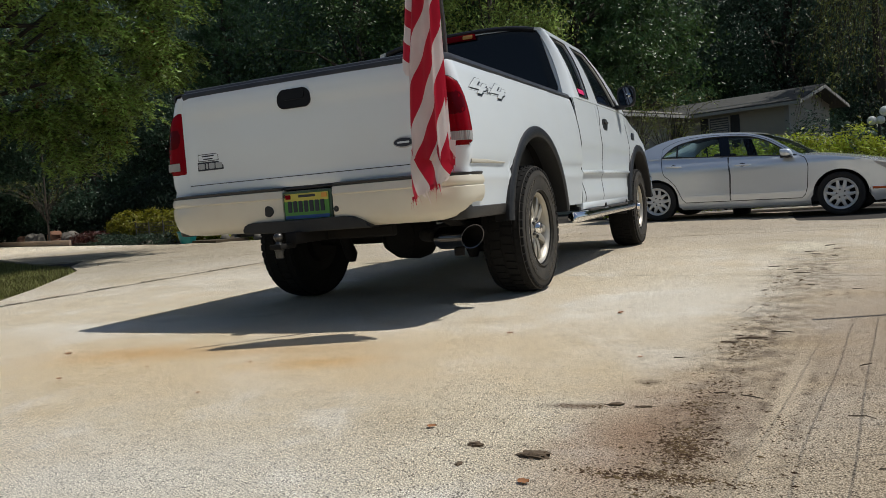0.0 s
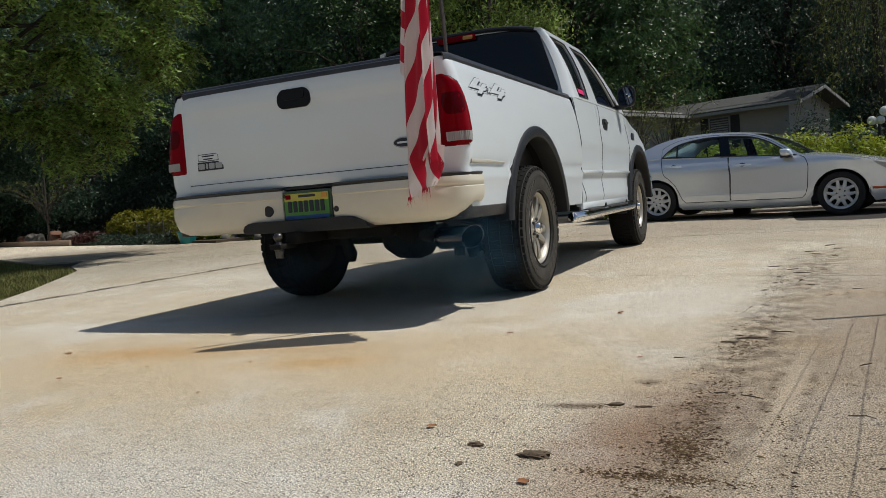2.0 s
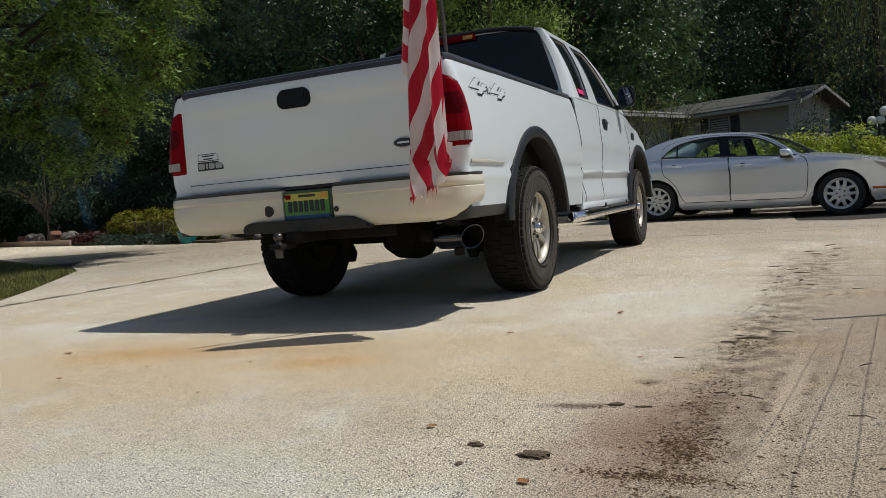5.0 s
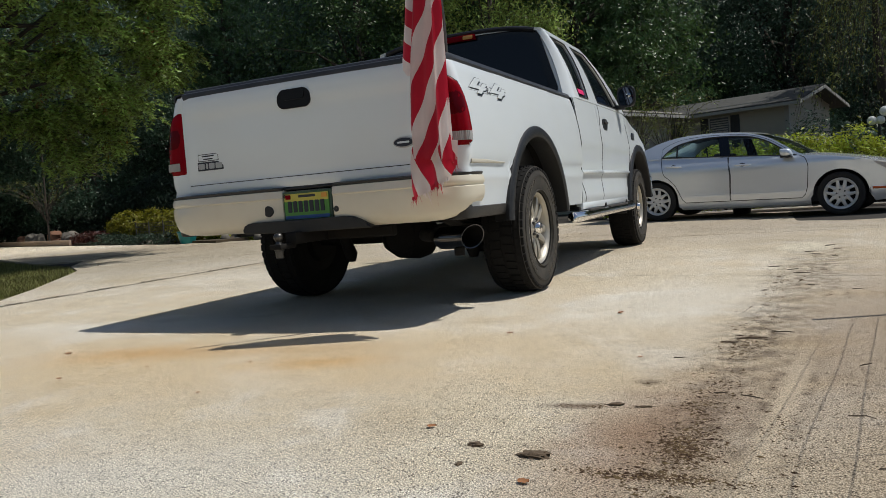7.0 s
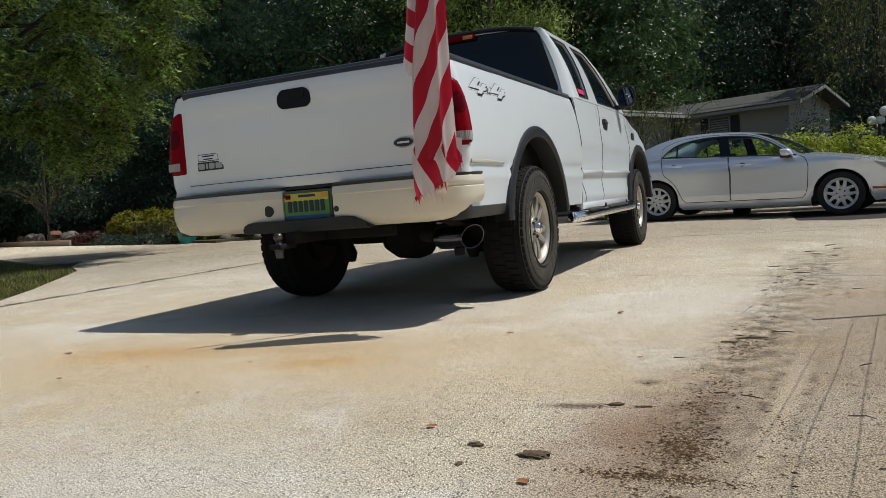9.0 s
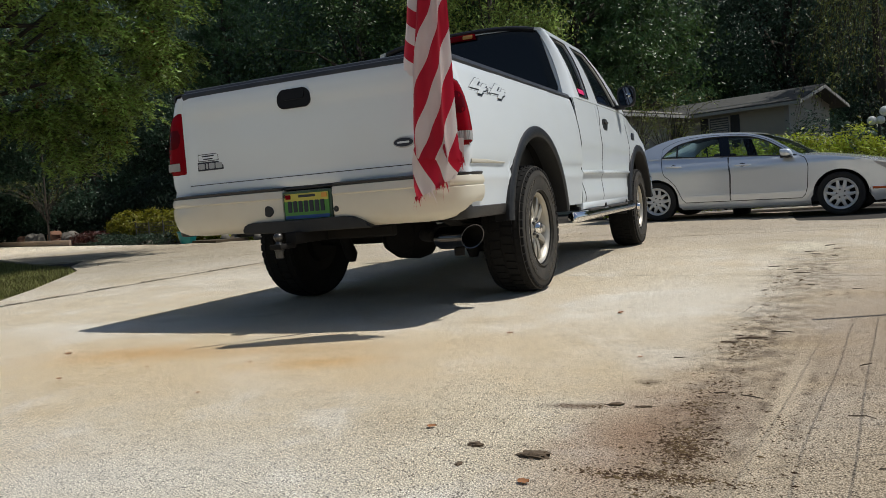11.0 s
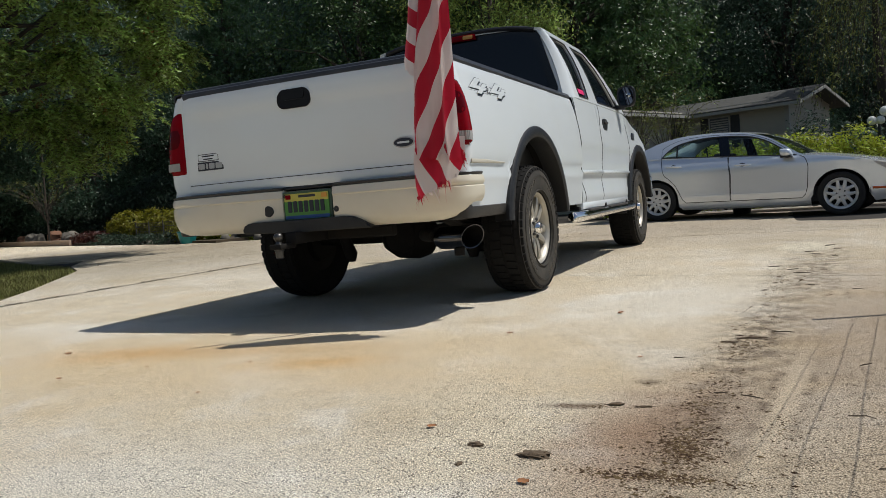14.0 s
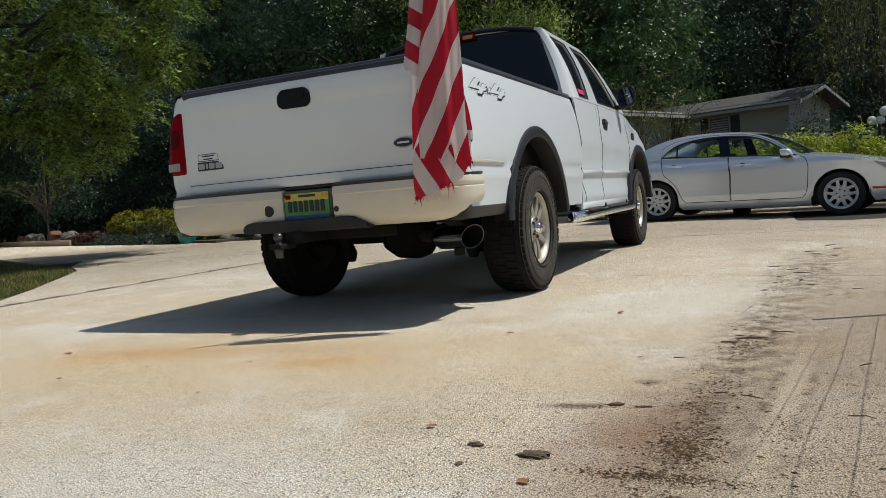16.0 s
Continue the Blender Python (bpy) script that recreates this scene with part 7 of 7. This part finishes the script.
def dry_leaf(x, y, s, a, tilt):
    bm = bmesh.new()
    n = 10
    rows = []
    for i in range(n + 1):
        f = i / n
        w = math.sin(math.pi * f) ** 0.8 * 0.38 * (1 + 0.25 * math.sin(9 * f))
        rows.append([bm.verts.new((s * (f - 0.5), s * w * t, s * (0.10 * abs(t) + 0.10 * (f - 0.5) ** 2 * 2))) for t in (-1, -0.5, 0, 0.5, 1)])
    for q, w in zip(rows, rows[1:]):
        for j in range(4):
            bm.faces.new((q[j], q[j + 1], w[j + 1], w[j]))
    bmesh.ops.remove_doubles(bm, verts=bm.verts, dist=0.0002)
    ob = tagged(part("dry_leaf", bm, DRYLEAF), "curled dry orange-brown leaf on the concrete", "leaf", "fallen leaves")
    ob.matrix_world = pose(x, y, 0.004, tilt, 0, a)


for x, y, s, a in ((1.49, -2.81, 0.028, 20), (1.87, -3.14, 0.030, -15), (1.63, -0.92, 0.04, 70), (-0.15, -2.26, 0.02, 30), (0.30, -2.12, 0.02, 0), (1.24, -1.46, 0.03, 10), (0.45, -2.6, 0.02, 100), (1.9, -1.9, 0.02, 45), (-0.40, -2.5, 0.025, 15), (-0.9, -2.05, 0.035, 15)):
    dry_leaf(x, y, s, a, 6)
for k in range(18):
    y = rng.uniform(-3.0, 2.6)
    x = 2.27 + 0.045 * (y + 1.5) + rng.normal() * 0.16 + (0.25 if rng.uniform() < 0.35 else 0)
    L = rng.uniform(0.025, 0.075) * (1 + 0.12 * (y + 3))
    bm = bmesh.new()
    r = 0.0012 * (1 + 0.25 * (y + 3))
    tube(bm, [(-L / 2, 0, r), (-L * 0.1, rng.normal() * 0.004, r * 1.3), (L * 0.2, rng.normal() * 0.004, r), (L / 2, rng.normal() * 0.006, r * 1.1)], [r, r * 1.2, r, r * 0.5], 5)
    q = tagged(part("twig", bm, TWIG), "thin brown twig lying on the concrete", "twig", "twigs")
    q.matrix_world = pose(x, y, 0.0005, 0, 0, rng.normal() * 28 + 8)

# leaf litter blown over the far slabs
lrng = np.random.default_rng(17)
n = 420
lp = np.stack([lrng.uniform(-12, 1, n), lrng.uniform(3.2, 9.4, n), np.full(n, 0.006)], 1)
lp[:160, 0] = lrng.uniform(-11, -4.5, 160)
lp[:160, 1] = lrng.uniform(3.5, 9.5, 160)
me = leaf_mesh("leaf_litter", lp, np.tile([0, 0, 3.0], (n, 1)), 0.028, lrng, 2.0, 0)
me.materials.append(mat("leaf_litter", (0.12, 0.085, 0.05), 0.9, var=0.4, grain=15, island=0.6))
tagged(new("leaf_litter", me), "small brown leaves scattered over the far slabs", "leaves", kind="stuff")

# crumbs of dirt and small stones swept along the edge, and a few all over
bits = []
for k in range(9000):
    u = rng.uniform()
    if u < 0.68:
        y = -3.3 + 6.5 * rng.uniform() ** 1.5
        x = 2.17 + 0.06 * (y + 2.5) + rng.normal() * 0.075 + (rng.uniform(0.0, 0.5) if rng.uniform() < 0.3 else 0)
        if noise.noise(Vector((x * 9, y * 5, 0))) < -0.02:
            continue
    elif u < 0.80:
        x, y = rng.uniform(1.2, 3.0), rng.uniform(-3.2, 3)
    elif u < 0.805:
        x, y = -0.65 + rng.normal() * 0.12, -1.99 + rng.normal() * 0.02
    else:
        x, y = rng.uniform(-9, 3), rng.uniform(-3.3, 9)
    s = rng.gamma(1.6, 0.00085) * (1 + 0.08 * max(0, y + 3)) + 0.0008
    bits.append((x, y, s))
for k in range(2600):
    y = rng.uniform(-3.25, -2.2) if k < 1700 else rng.uniform(-2.2, 0.6)
    x = 2.15 + 0.075 * (y + 2.85) + rng.normal() * 0.045
    if noise.noise(Vector((x * 14, y * 9, 5))) > 0.0:
        bits.append((x, y, rng.gamma(2.0, 0.0014) * (1 + 0.12 * (y + 3.2)) + 0.001))
# heaps where the wash has left the dirt
for cx, cy, sx, sy, num in ((2.17, -2.84, 0.040, 0.08, 1500), (2.14, -3.04, 0.09, 0.018, 1100), (2.25, -1.66, 0.045, 0.10, 600), (2.21, -2.36, 0.05, 0.12, 400), (2.37, -2.68, 0.03, 0.13, 200), (2.45, 0.7, 0.16, 0.25, 320), (1.88, -2.53, 0.05, 0.015, 90), (1.99, -2.25, 0.035, 0.02, 70), (2.6, -0.4, 0.12, 0.2, 160)):
    for _ in range(num):
        bits.append((cx + rng.normal() * sx, cy + rng.normal() * sy, rng.gamma(2.0, 0.0012) * (1 + 0.12 * (cy + 3.2)) + 0.0008))
verts, faces = [], []
for x, y, s in bits:
    b = len(verts)
    st = rng.uniform(0.7, 2.0)
    s *= 0.62
    z = lie(x, y)
    a = rng.normal() * 0.4
    for dx, dy, dz in ((-st, 0.3, 0), (-0.2, -0.9, 0), (st, -0.2, 0), (0.3, 0.8, 0), (rng.uniform(-0.5, 0.5), 0, 0.55)):
        verts.append((x + s * (dx * math.cos(a) - dy * math.sin(a)), y + s * (dx * math.sin(a) + dy * math.cos(a)), z + s * dz * rng.uniform(0.6, 1.2)))
    faces += [(b, b + 1, b + 4), (b + 1, b + 2, b + 4), (b + 2, b + 3, b + 4), (b + 3, b, b + 4)]
tagged(link("dirt_crumbs", verts, faces, mat("dirt_crumb", (0.105, 0.068, 0.038), 0.95, var=0.4, grain=20, island=0.6, spec=0.15), smooth=False), "scattered crumbs of dirt and bark on the concrete", "dirt", kind="stuff")

# welded wire fence beside the drive; its shadow falls across the slab
wf = empty("wire_fence", "welded wire fence on thin posts beside the drive", "fence")


def fence_x(y):
    return 3.05 + 0.125 * (y + 0.85)


for y in (-0.87, -3.0, -5.2):
    bm = bmesh.new()
    tube(bm, [(fence_x(y) + 0.02, y, 0.0), (fence_x(y), y, 1.12)], 0.015, 8)
    part("post", bm, WIRE, wf)
for k, z in enumerate((0.22, 0.42, 0.61, 0.80, 1.0)):
    bm = bmesh.new()
    tube(bm, [(fence_x(y) + 0.012 * math.sin(2.3 * y + k), y, z - 0.03 * math.sin(1.5 * (y + 0.9)) ** 2 + 0.012 * math.sin(4.1 * y + 2 * k)) for y in np.linspace(-0.87, -5.2, 40)], 0.0014, 5)
    part("line_wire", bm, WIRE, wf)
for k, y in enumerate(np.arange(-1.1, -5.2, -0.27)):
    bm = bmesh.new()
    tube(bm, [(fence_x(y) + 0.012 * math.sin(9 * z + k), y + 0.02 * math.sin(5 * z + 3 * k), z) for z in np.linspace(0.1, 1.02, 10)], 0.0015, 5)
    part("stay_wire", bm, WIRE, wf)

# weathered concrete edging along the far side of the drive, behind the sedan
EDGING = mat("edging_concrete", (0.46, 0.43, 0.37), 0.85, var=0.3, grain=6, bump=0.5, bump_scale=40, dirt=0.5, dirt_color=(0.18, 0.15, 0.11), dirt_scale=5)
for (x0, y0), (x1, y1) in (((-1.0, 11.05), (0.25, 10.72)), ((0.3, 10.70), (1.5, 10.42)), ((1.56, 10.40), (2.75, 10.28)), ((2.82, 10.27), (4.2, 10.22)), ((4.26, 10.215), (5.6, 10.2))):
    ln = math.hypot(x1 - x0, y1 - y0)
    kerb = tagged(boxed("edging_block", (0, ln, -0.06, 0.06, -0.16, 0.055), EDGING, None, "", bevel=0.015), "weathered pale concrete edging block behind the sedan", "edging", "edging blocks")
    kerb.matrix_world = pose(x0, y0, -0.03, 0, 0, math.degrees(math.atan2(y1 - y0, x1 - x0)))


# ---- flag ----
def cloth_mat():
    m = bpy.data.materials.new("striped_cloth")
    m.use_nodes = True
    t = m.node_tree
    L = t.links.new
    b = t.nodes["Principled BSDF"]
    b.inputs["Roughness"].default_value = 0.85
    b.inputs["Sheen Weight"].default_value = 0.2
    uv = t.nodes.new("ShaderNodeUVMap")
    uv.uv_map = "stripes"
    sx = t.nodes.new("ShaderNodeSeparateXYZ")
    L(uv.outputs[0], sx.inputs[0])
    md = t.nodes.new("ShaderNodeMath")
    md.operation = "FLOORED_MODULO"
    L(sx.outputs["X"], md.inputs[0])
    md.inputs[1].default_value = 2.0
    lt = t.nodes.new("ShaderNodeMath")
    lt.operation = "LESS_THAN"
    L(md.outputs[0], lt.inputs[0])
    lt.inputs[1].default_value = 1.0
    co = t.nodes.new("ShaderNodeTexCoord")
    n = t.nodes.new("ShaderNodeTexNoise")
    n.inputs["Scale"].default_value, n.inputs["Detail"].default_value = 9, 6
    L(co.outputs["Object"], n.inputs["Vector"])
    red = t.nodes.new("ShaderNodeMix")
    red.data_type = "RGBA"
    red.inputs["A"].default_value, red.inputs["B"].default_value = (0.44, 0.006, 0.028, 1), (0.55, 0.014, 0.045, 1)
    L(n.outputs["Fac"], red.inputs["Factor"])
    wht = t.nodes.new("ShaderNodeMix")
    wht.data_type = "RGBA"
    wht.inputs["A"].default_value, wht.inputs["B"].default_value = (0.70, 0.62, 0.60, 1), (0.80, 0.75, 0.74, 1)
    L(n.outputs["Fac"], wht.inputs["Factor"])
    mx = t.nodes.new("ShaderNodeMix")
    mx.data_type = "RGBA"
    L(lt.outputs[0], mx.inputs["Factor"])
    L(wht.outputs["Result"], mx.inputs["A"])
    L(red.outputs["Result"], mx.inputs["B"])
    L(mx.outputs["Result"], b.inputs["Base Color"])
    tr = t.nodes.new("ShaderNodeBsdfTranslucent")
    L(mx.outputs["Result"], tr.inputs["Color"])
    ms = t.nodes.new("ShaderNodeMixShader")
    ms.inputs["Fac"].default_value = 0.4
    L(b.outputs[0], ms.inputs[1])
    L(tr.outputs[0], ms.inputs[2])
    L(ms.outputs[0], t.nodes["Material Output"].inputs["Surface"])
    wv = t.nodes.new("ShaderNodeTexNoise")
    wv.inputs["Scale"].default_value = 900
    L(co.outputs["Object"], wv.inputs["Vector"])
    bp = t.nodes.new("ShaderNodeBump")
    bp.inputs["Strength"].default_value, bp.inputs["Distance"].default_value = 0.15, 0.002
    L(wv.outputs["Fac"], bp.inputs["Height"])
    L(bp.outputs["Normal"], b.inputs["Normal"])
    return m


CLOTH = cloth_mat()
POLE = mat("pole_steel", (0.10, 0.10, 0.105), 0.4, metal=0.6, var=0.2)
bm = bmesh.new()
tube(bm, [(0.868, -1.085, 1.25), (0.872, -1.10, 1.38), (0.888, -1.14, 1.50), (0.93, -1.36, 2.4)], 0.010, 10)
tagged(part("flag_pole", bm, POLE), "thin dark steel flag pole standing in the bed corner", "pole")
flag = empty("flag", "worn red and white striped flag hanging limp from its pole", "flag")


def cloth(name, left, right, top, stripe, fold, parent, nu=26, nv=60, label=""):
    """Cloth between two edge lines; left and right give X by z, top and bottom come with them."""
    verts, uvs, faces = [], [], []
    for i in range(nv + 1):
        f = i / nv
        for j in range(nu + 1):
            g = j / nu
            zl = left[0][0] + (left[-1][0] - left[0][0]) * f
            zr = right[0][0] + (right[-1][0] - right[0][0]) * f
            z = zl + (zr - zl) * g
            xl, xr = interp(-zl, [(-a, b) for a, b in left]), interp(-zr, [(-a, b) for a, b in right])
            x = xl + (xr - xl) * g
            if f > 0.94 and top > 2:
                z += 0.05 * noise.noise(Vector((x * 30, 0, 1))) * (f - 0.94) / 0.06
            verts.append((x, fold(x, z, g), z))
            uvs.append((stripe(x, z) + 0.02 * math.sin(17 * z) + 20, z))
    k = nu + 1
    for i in range(nv):
        for j in range(nu):
            faces.append((i * k + j, i * k + j + 1, (i + 1) * k + j + 1, (i + 1) * k + j))
    ob = link(name, verts, faces, CLOTH, parent, label, angle=180)
    lay = ob.data.uv_layers.new(name="stripes")
    for lp in ob.data.loops:
        lay.data[lp.index].uv = uvs[lp.vertex_index]
    return ob


def front_stripe(x, z):
    return (x - 0.50 * z + 0.667) / 0.082


# front fold, back fold, side fold, torn lower end
cloth("front_fold", [(2.18, 0.20), (1.61, 0.135), (1.25, 0.075), (1.0, 0.055), (0.84, 0.055)], [(2.22, 0.27), (1.61, 0.285), (1.25, 0.292), (1.0, 0.292), (0.80, 0.305)], 2.2, front_stripe, lambda x, z, g: -0.030 - 0.014 * math.sin(8 * g + 0.8 * z) - 0.007 * math.sin(19 * g - 1.2 * z + 1) + 0.03 * max(0, z - 1.6), flag, label="striped cloth fold")
cloth("back_fold", [(2.10, 0.20), (1.61, 0.12), (1.25, 0.030), (1.0, 0.008), (0.80, 0.0)], [(2.10, 0.26), (1.61, 0.27), (1.25, 0.27), (0.80, 0.27)], 2.2, lambda x, z: front_stripe(x, z) + 0.4 - 0.5 * (1.3 - z), lambda x, z, g: 0.012 + 0.014 * math.sin(8 * g + 2 * z) + 0.03 * max(0, z - 1.6), flag)
cloth("side_fold", [(2.12, 0.19), (1.61, 0.052), (1.50, 0.038), (1.31, 0.0), (1.285, 0.0)], [(2.15, 0.22), (1.61, 0.155), (1.40, 0.12), (1.215, 0.085)], 2.2, lambda x, z: (x + 1.37 * z - 2.075) / 0.12, lambda x, z, g: -0.006 - 0.03 * math.sin(math.pi * g) + 0.03 * max(0, z - 1.6), flag, nu=12)
cloth("hoist_flap", [(2.20, 0.20), (1.64, 0.20)], [(2.24, 0.30), (1.62, 0.315)], 2.2, lambda x, z: (z - 1.475) / 0.15, lambda x, z, g: 0.06 + 0.01 * math.sin(9 * g), flag, nu=8, nv=20)
low = new("lower_end")
low.parent = flag
cloth("torn_end", [(0.95, 0.075), (0.88, 0.02), (0.82, 0.004), (0.70, -0.004), (0.635, 0.004)], [(0.90, 0.30), (0.80, 0.292), (0.72, 0.24)], 0.9, lambda x, z: (x + 0.52 * z - 0.482) / 0.080, lambda x, z, g: -0.008 + 0.016 * math.sin(10 * g + 4 * z) - 0.03 * math.sin(math.pi * g) * (0.9 - z) * 2, low, nv=20, label="torn striped cloth end")
# frayed threads
verts, faces, uvs = [], [], []
frng = np.random.default_rng(3)
for k in range(150):
    g = frng.uniform(0, 1) if k < 115 else frng.uniform(0.9, 1.05)
    x = 0.004 + 0.236 * g
    z = 0.635 + 0.085 * g + (0.01 if k < 115 else frng.uniform(0.0, 0.09))
    if k >= 115:
        x = 0.285 + frng.uniform(-0.02, 0.02)
        z = 0.80 + frng.uniform(-0.02, 0.03)
    L = frng.gamma(2.2, 0.010) + (0.03 if g < 0.2 and frng.uniform() < 0.3 else 0)
    dx = frng.normal() * 0.4
    w = 0.0011 + 0.004 * (frng.uniform() < 0.3)
    y = -0.012
    b = len(verts)
    verts += [(x - w, y, z + 0.008), (x + w, y, z + 0.008), (x + w * 0.5 + dx * L * 0.5, y - 0.004, z - L * 0.5), (x - w * 0.5 + dx * L * 0.5, y - 0.004, z - L * 0.5), (x + dx * L * 0.7, y, z - L)]
    s = (x + 0.52 * z - 0.482) / 0.080 + 20
    uvs += [(s, 0)] * 5
    faces += [(b, b + 1, b + 2, b + 3), (b + 3, b + 2, b + 4)]
fr = link("fringe", verts, faces, CLOTH, low, "frayed threads", smooth=False)
lay = fr.data.uv_layers.new(name="stripes")
for lp in fr.data.loops:
    lay.data[lp.index].uv = uvs[lp.vertex_index]


# ---- exhaust smoke ----
def smoke_mat():
    m = bpy.data.materials.new("thin_blue_smoke")
    m.use_nodes = True
    t = m.node_tree
    L = t.links.new
    co = t.nodes.new("ShaderNodeTexCoord")
    ln = t.nodes.new("ShaderNodeVectorMath")
    ln.operation = "LENGTH"
    L(co.outputs["Object"], ln.inputs[0])
    rr = t.nodes.new("ShaderNodeMapRange")
    rr.interpolation_type = "SMOOTHSTEP"
    for k, v in (("From Min", 0.0), ("From Max", 0.27), ("To Min", 1.0), ("To Max", 0.0)):
        rr.inputs[k].default_value = v
    L(ln.outputs["Value"], rr.inputs["Value"])
    n = t.nodes.new("ShaderNodeTexNoise")
    n.inputs["Scale"].default_value, n.inputs["Detail"].default_value = 9, 4
    L(co.outputs["Object"], n.inputs["Vector"])
    nn = t.nodes.new("ShaderNodeMapRange")
    for k, v in (("From Min", 0.3), ("From Max", 0.7), ("To Min", 0.03), ("To Max", 0.42)):
        nn.inputs[k].default_value = v
    L(n.outputs["Fac"], nn.inputs["Value"])
    mu = t.nodes.new("ShaderNodeMath")
    mu.operation = "MULTIPLY"
    L(rr.outputs[0], mu.inputs[0])
    L(nn.outputs[0], mu.inputs[1])
    df = t.nodes.new("ShaderNodeBsdfDiffuse")
    df.inputs["Color"].default_value = (0.08, 0.23, 0.38, 1)
    tl = t.nodes.new("ShaderNodeBsdfTranslucent")
    tl.inputs["Color"].default_value = (0.08, 0.23, 0.38, 1)
    m1 = t.nodes.new("ShaderNodeMixShader")
    L(df.outputs[0], m1.inputs[1])
    L(tl.outputs[0], m1.inputs[2])
    tr = t.nodes.new("ShaderNodeBsdfTransparent")
    m2 = t.nodes.new("ShaderNodeMixShader")
    L(mu.outputs[0], m2.inputs["Fac"])
    L(tr.outputs[0], m2.inputs[1])
    L(m1.outputs[0], m2.inputs[2])
    L(m2.outputs[0], t.nodes["Material Output"].inputs["Surface"])
    return m


SMOKE = smoke_mat()
PUFFS = []
srng = np.random.default_rng(8)
for k in range(8):
    bm = bmesh.new()
    bmesh.ops.create_uvsphere(bm, u_segments=24, v_segments=16, radius=0.28)
    bmesh.ops.delete(bm, geom=[v for v in bm.verts if v.co.y > 0.05], context="VERTS")
    for v in bm.verts:
        v.co.y *= 0.55
        v.co *= 1 + 0.25 * noise.noise(v.co * 7 + Vector((k * 9.0, 0, 0)))
    q = tagged(part("smoke_puff", bm, SMOKE, angle=180), "thin bluish puff of exhaust smoke", "smoke", "exhaust smoke")
    q.visible_shadow = False
    PUFFS.append(q)


# ---- what moves ----
def motions():
    # flag: left edge and apparent width, in turns about its upright edge
    sway = [(0.0, 728, 80), (0.4, 726, 80), (0.8, 725, 72), (1.2, 724, 72), (1.6, 718, 70), (2.0, 716, 64), (2.5, 718, 68), (3.0, 719, 71), (3.5, 720, 71), (4.0, 720, 75), (5.2, 723, 76), (6.3, 726, 77), (6.7, 727, 80), (7.1, 728, 84), (7.5, 731, 84), (8.0, 732, 86), (8.5, 733, 87), (9.0, 733, 89), (10.2, 733, 90), (11.3, 732, 93), (11.6, 730, 88), (11.9, 731, 93), (12.2, 735, 94), (12.5, 737, 99), (12.8, 739, 94), (13.2, 741, 99), (13.6, 739, 99), (14.0, 737, 93), (14.4, 728, 85), (14.7, 726, 86), (15.0, 733, 88), (15.3, 737, 99), (15.6, 735, 105), (16.0, 731, 107)]
    rows, lows = [], []
    for t, edge, wide in sway:
        turn = 24.2 - math.degrees(math.acos(min(0.99, wide / 110)))
        rows.append((t, pose(0.745, -1.335, 0, 0, 0, turn) @ pose((edge - 728) * 0.0011, 0, 0)))
        # the torn end swings out a little about its upper edge
        lean = (edge - 728) * 0.0019
        lows.append((t, Matrix.Translation((0, 0, 0.93)) @ Matrix.Rotation(-lean / 0.30, 4, "Y") @ Matrix.Translation((0, 0, -0.93))))
    walk(flag, rows)
    walk(low, lows)
    # smoke: out of the tail pipe, down beside the tyre, under the bed to the far side, and away
    for k, puff in enumerate(PUFFS):
        go = 0.45 + 0.20 * k
        j = [srng.normal() for _ in range(12)]
        rest = pose(0.45, -0.25, 0.68, 0, 0, 20 * k)
        rows = [(0.0, rest), (go - 0.12, rest), (go, pose(0.62, -0.8, 0.50, 0, 0, 20))]
        path = [(0.25, 0.93, -1.10, 0.40), (0.55, 0.93 + 0.04 * j[0], -0.95, 0.30 + 0.05 * j[1]), (1.0, 0.66 + 0.08 * j[2], -0.95, 0.26 + 0.06 * j[3]), (1.5, 0.10 + 0.12 * j[4], -1.02, 0.28 + 0.06 * j[5]), (2.05, -0.62 + 0.15 * j[6], -1.0, 0.30 + 0.07 * j[7]), (2.7, -1.6 + 0.2 * j[8], -0.6, 0.42), (3.6, -4.5, 1.0, 1.6), (5.5, -16, 14, 7.0), (8.0, -30, 34, 9.0)]
        for dt, x, y, z in path:
            rows.append((go + dt, pose(x, y, z, 6 * j[9] * dt, 0, 25 + 14 * j[10] * dt)))
        rows.append((16.0, pose(-36, 44, 9.0, 0, 0, 25)))
        walk(puff, rows)


motions()
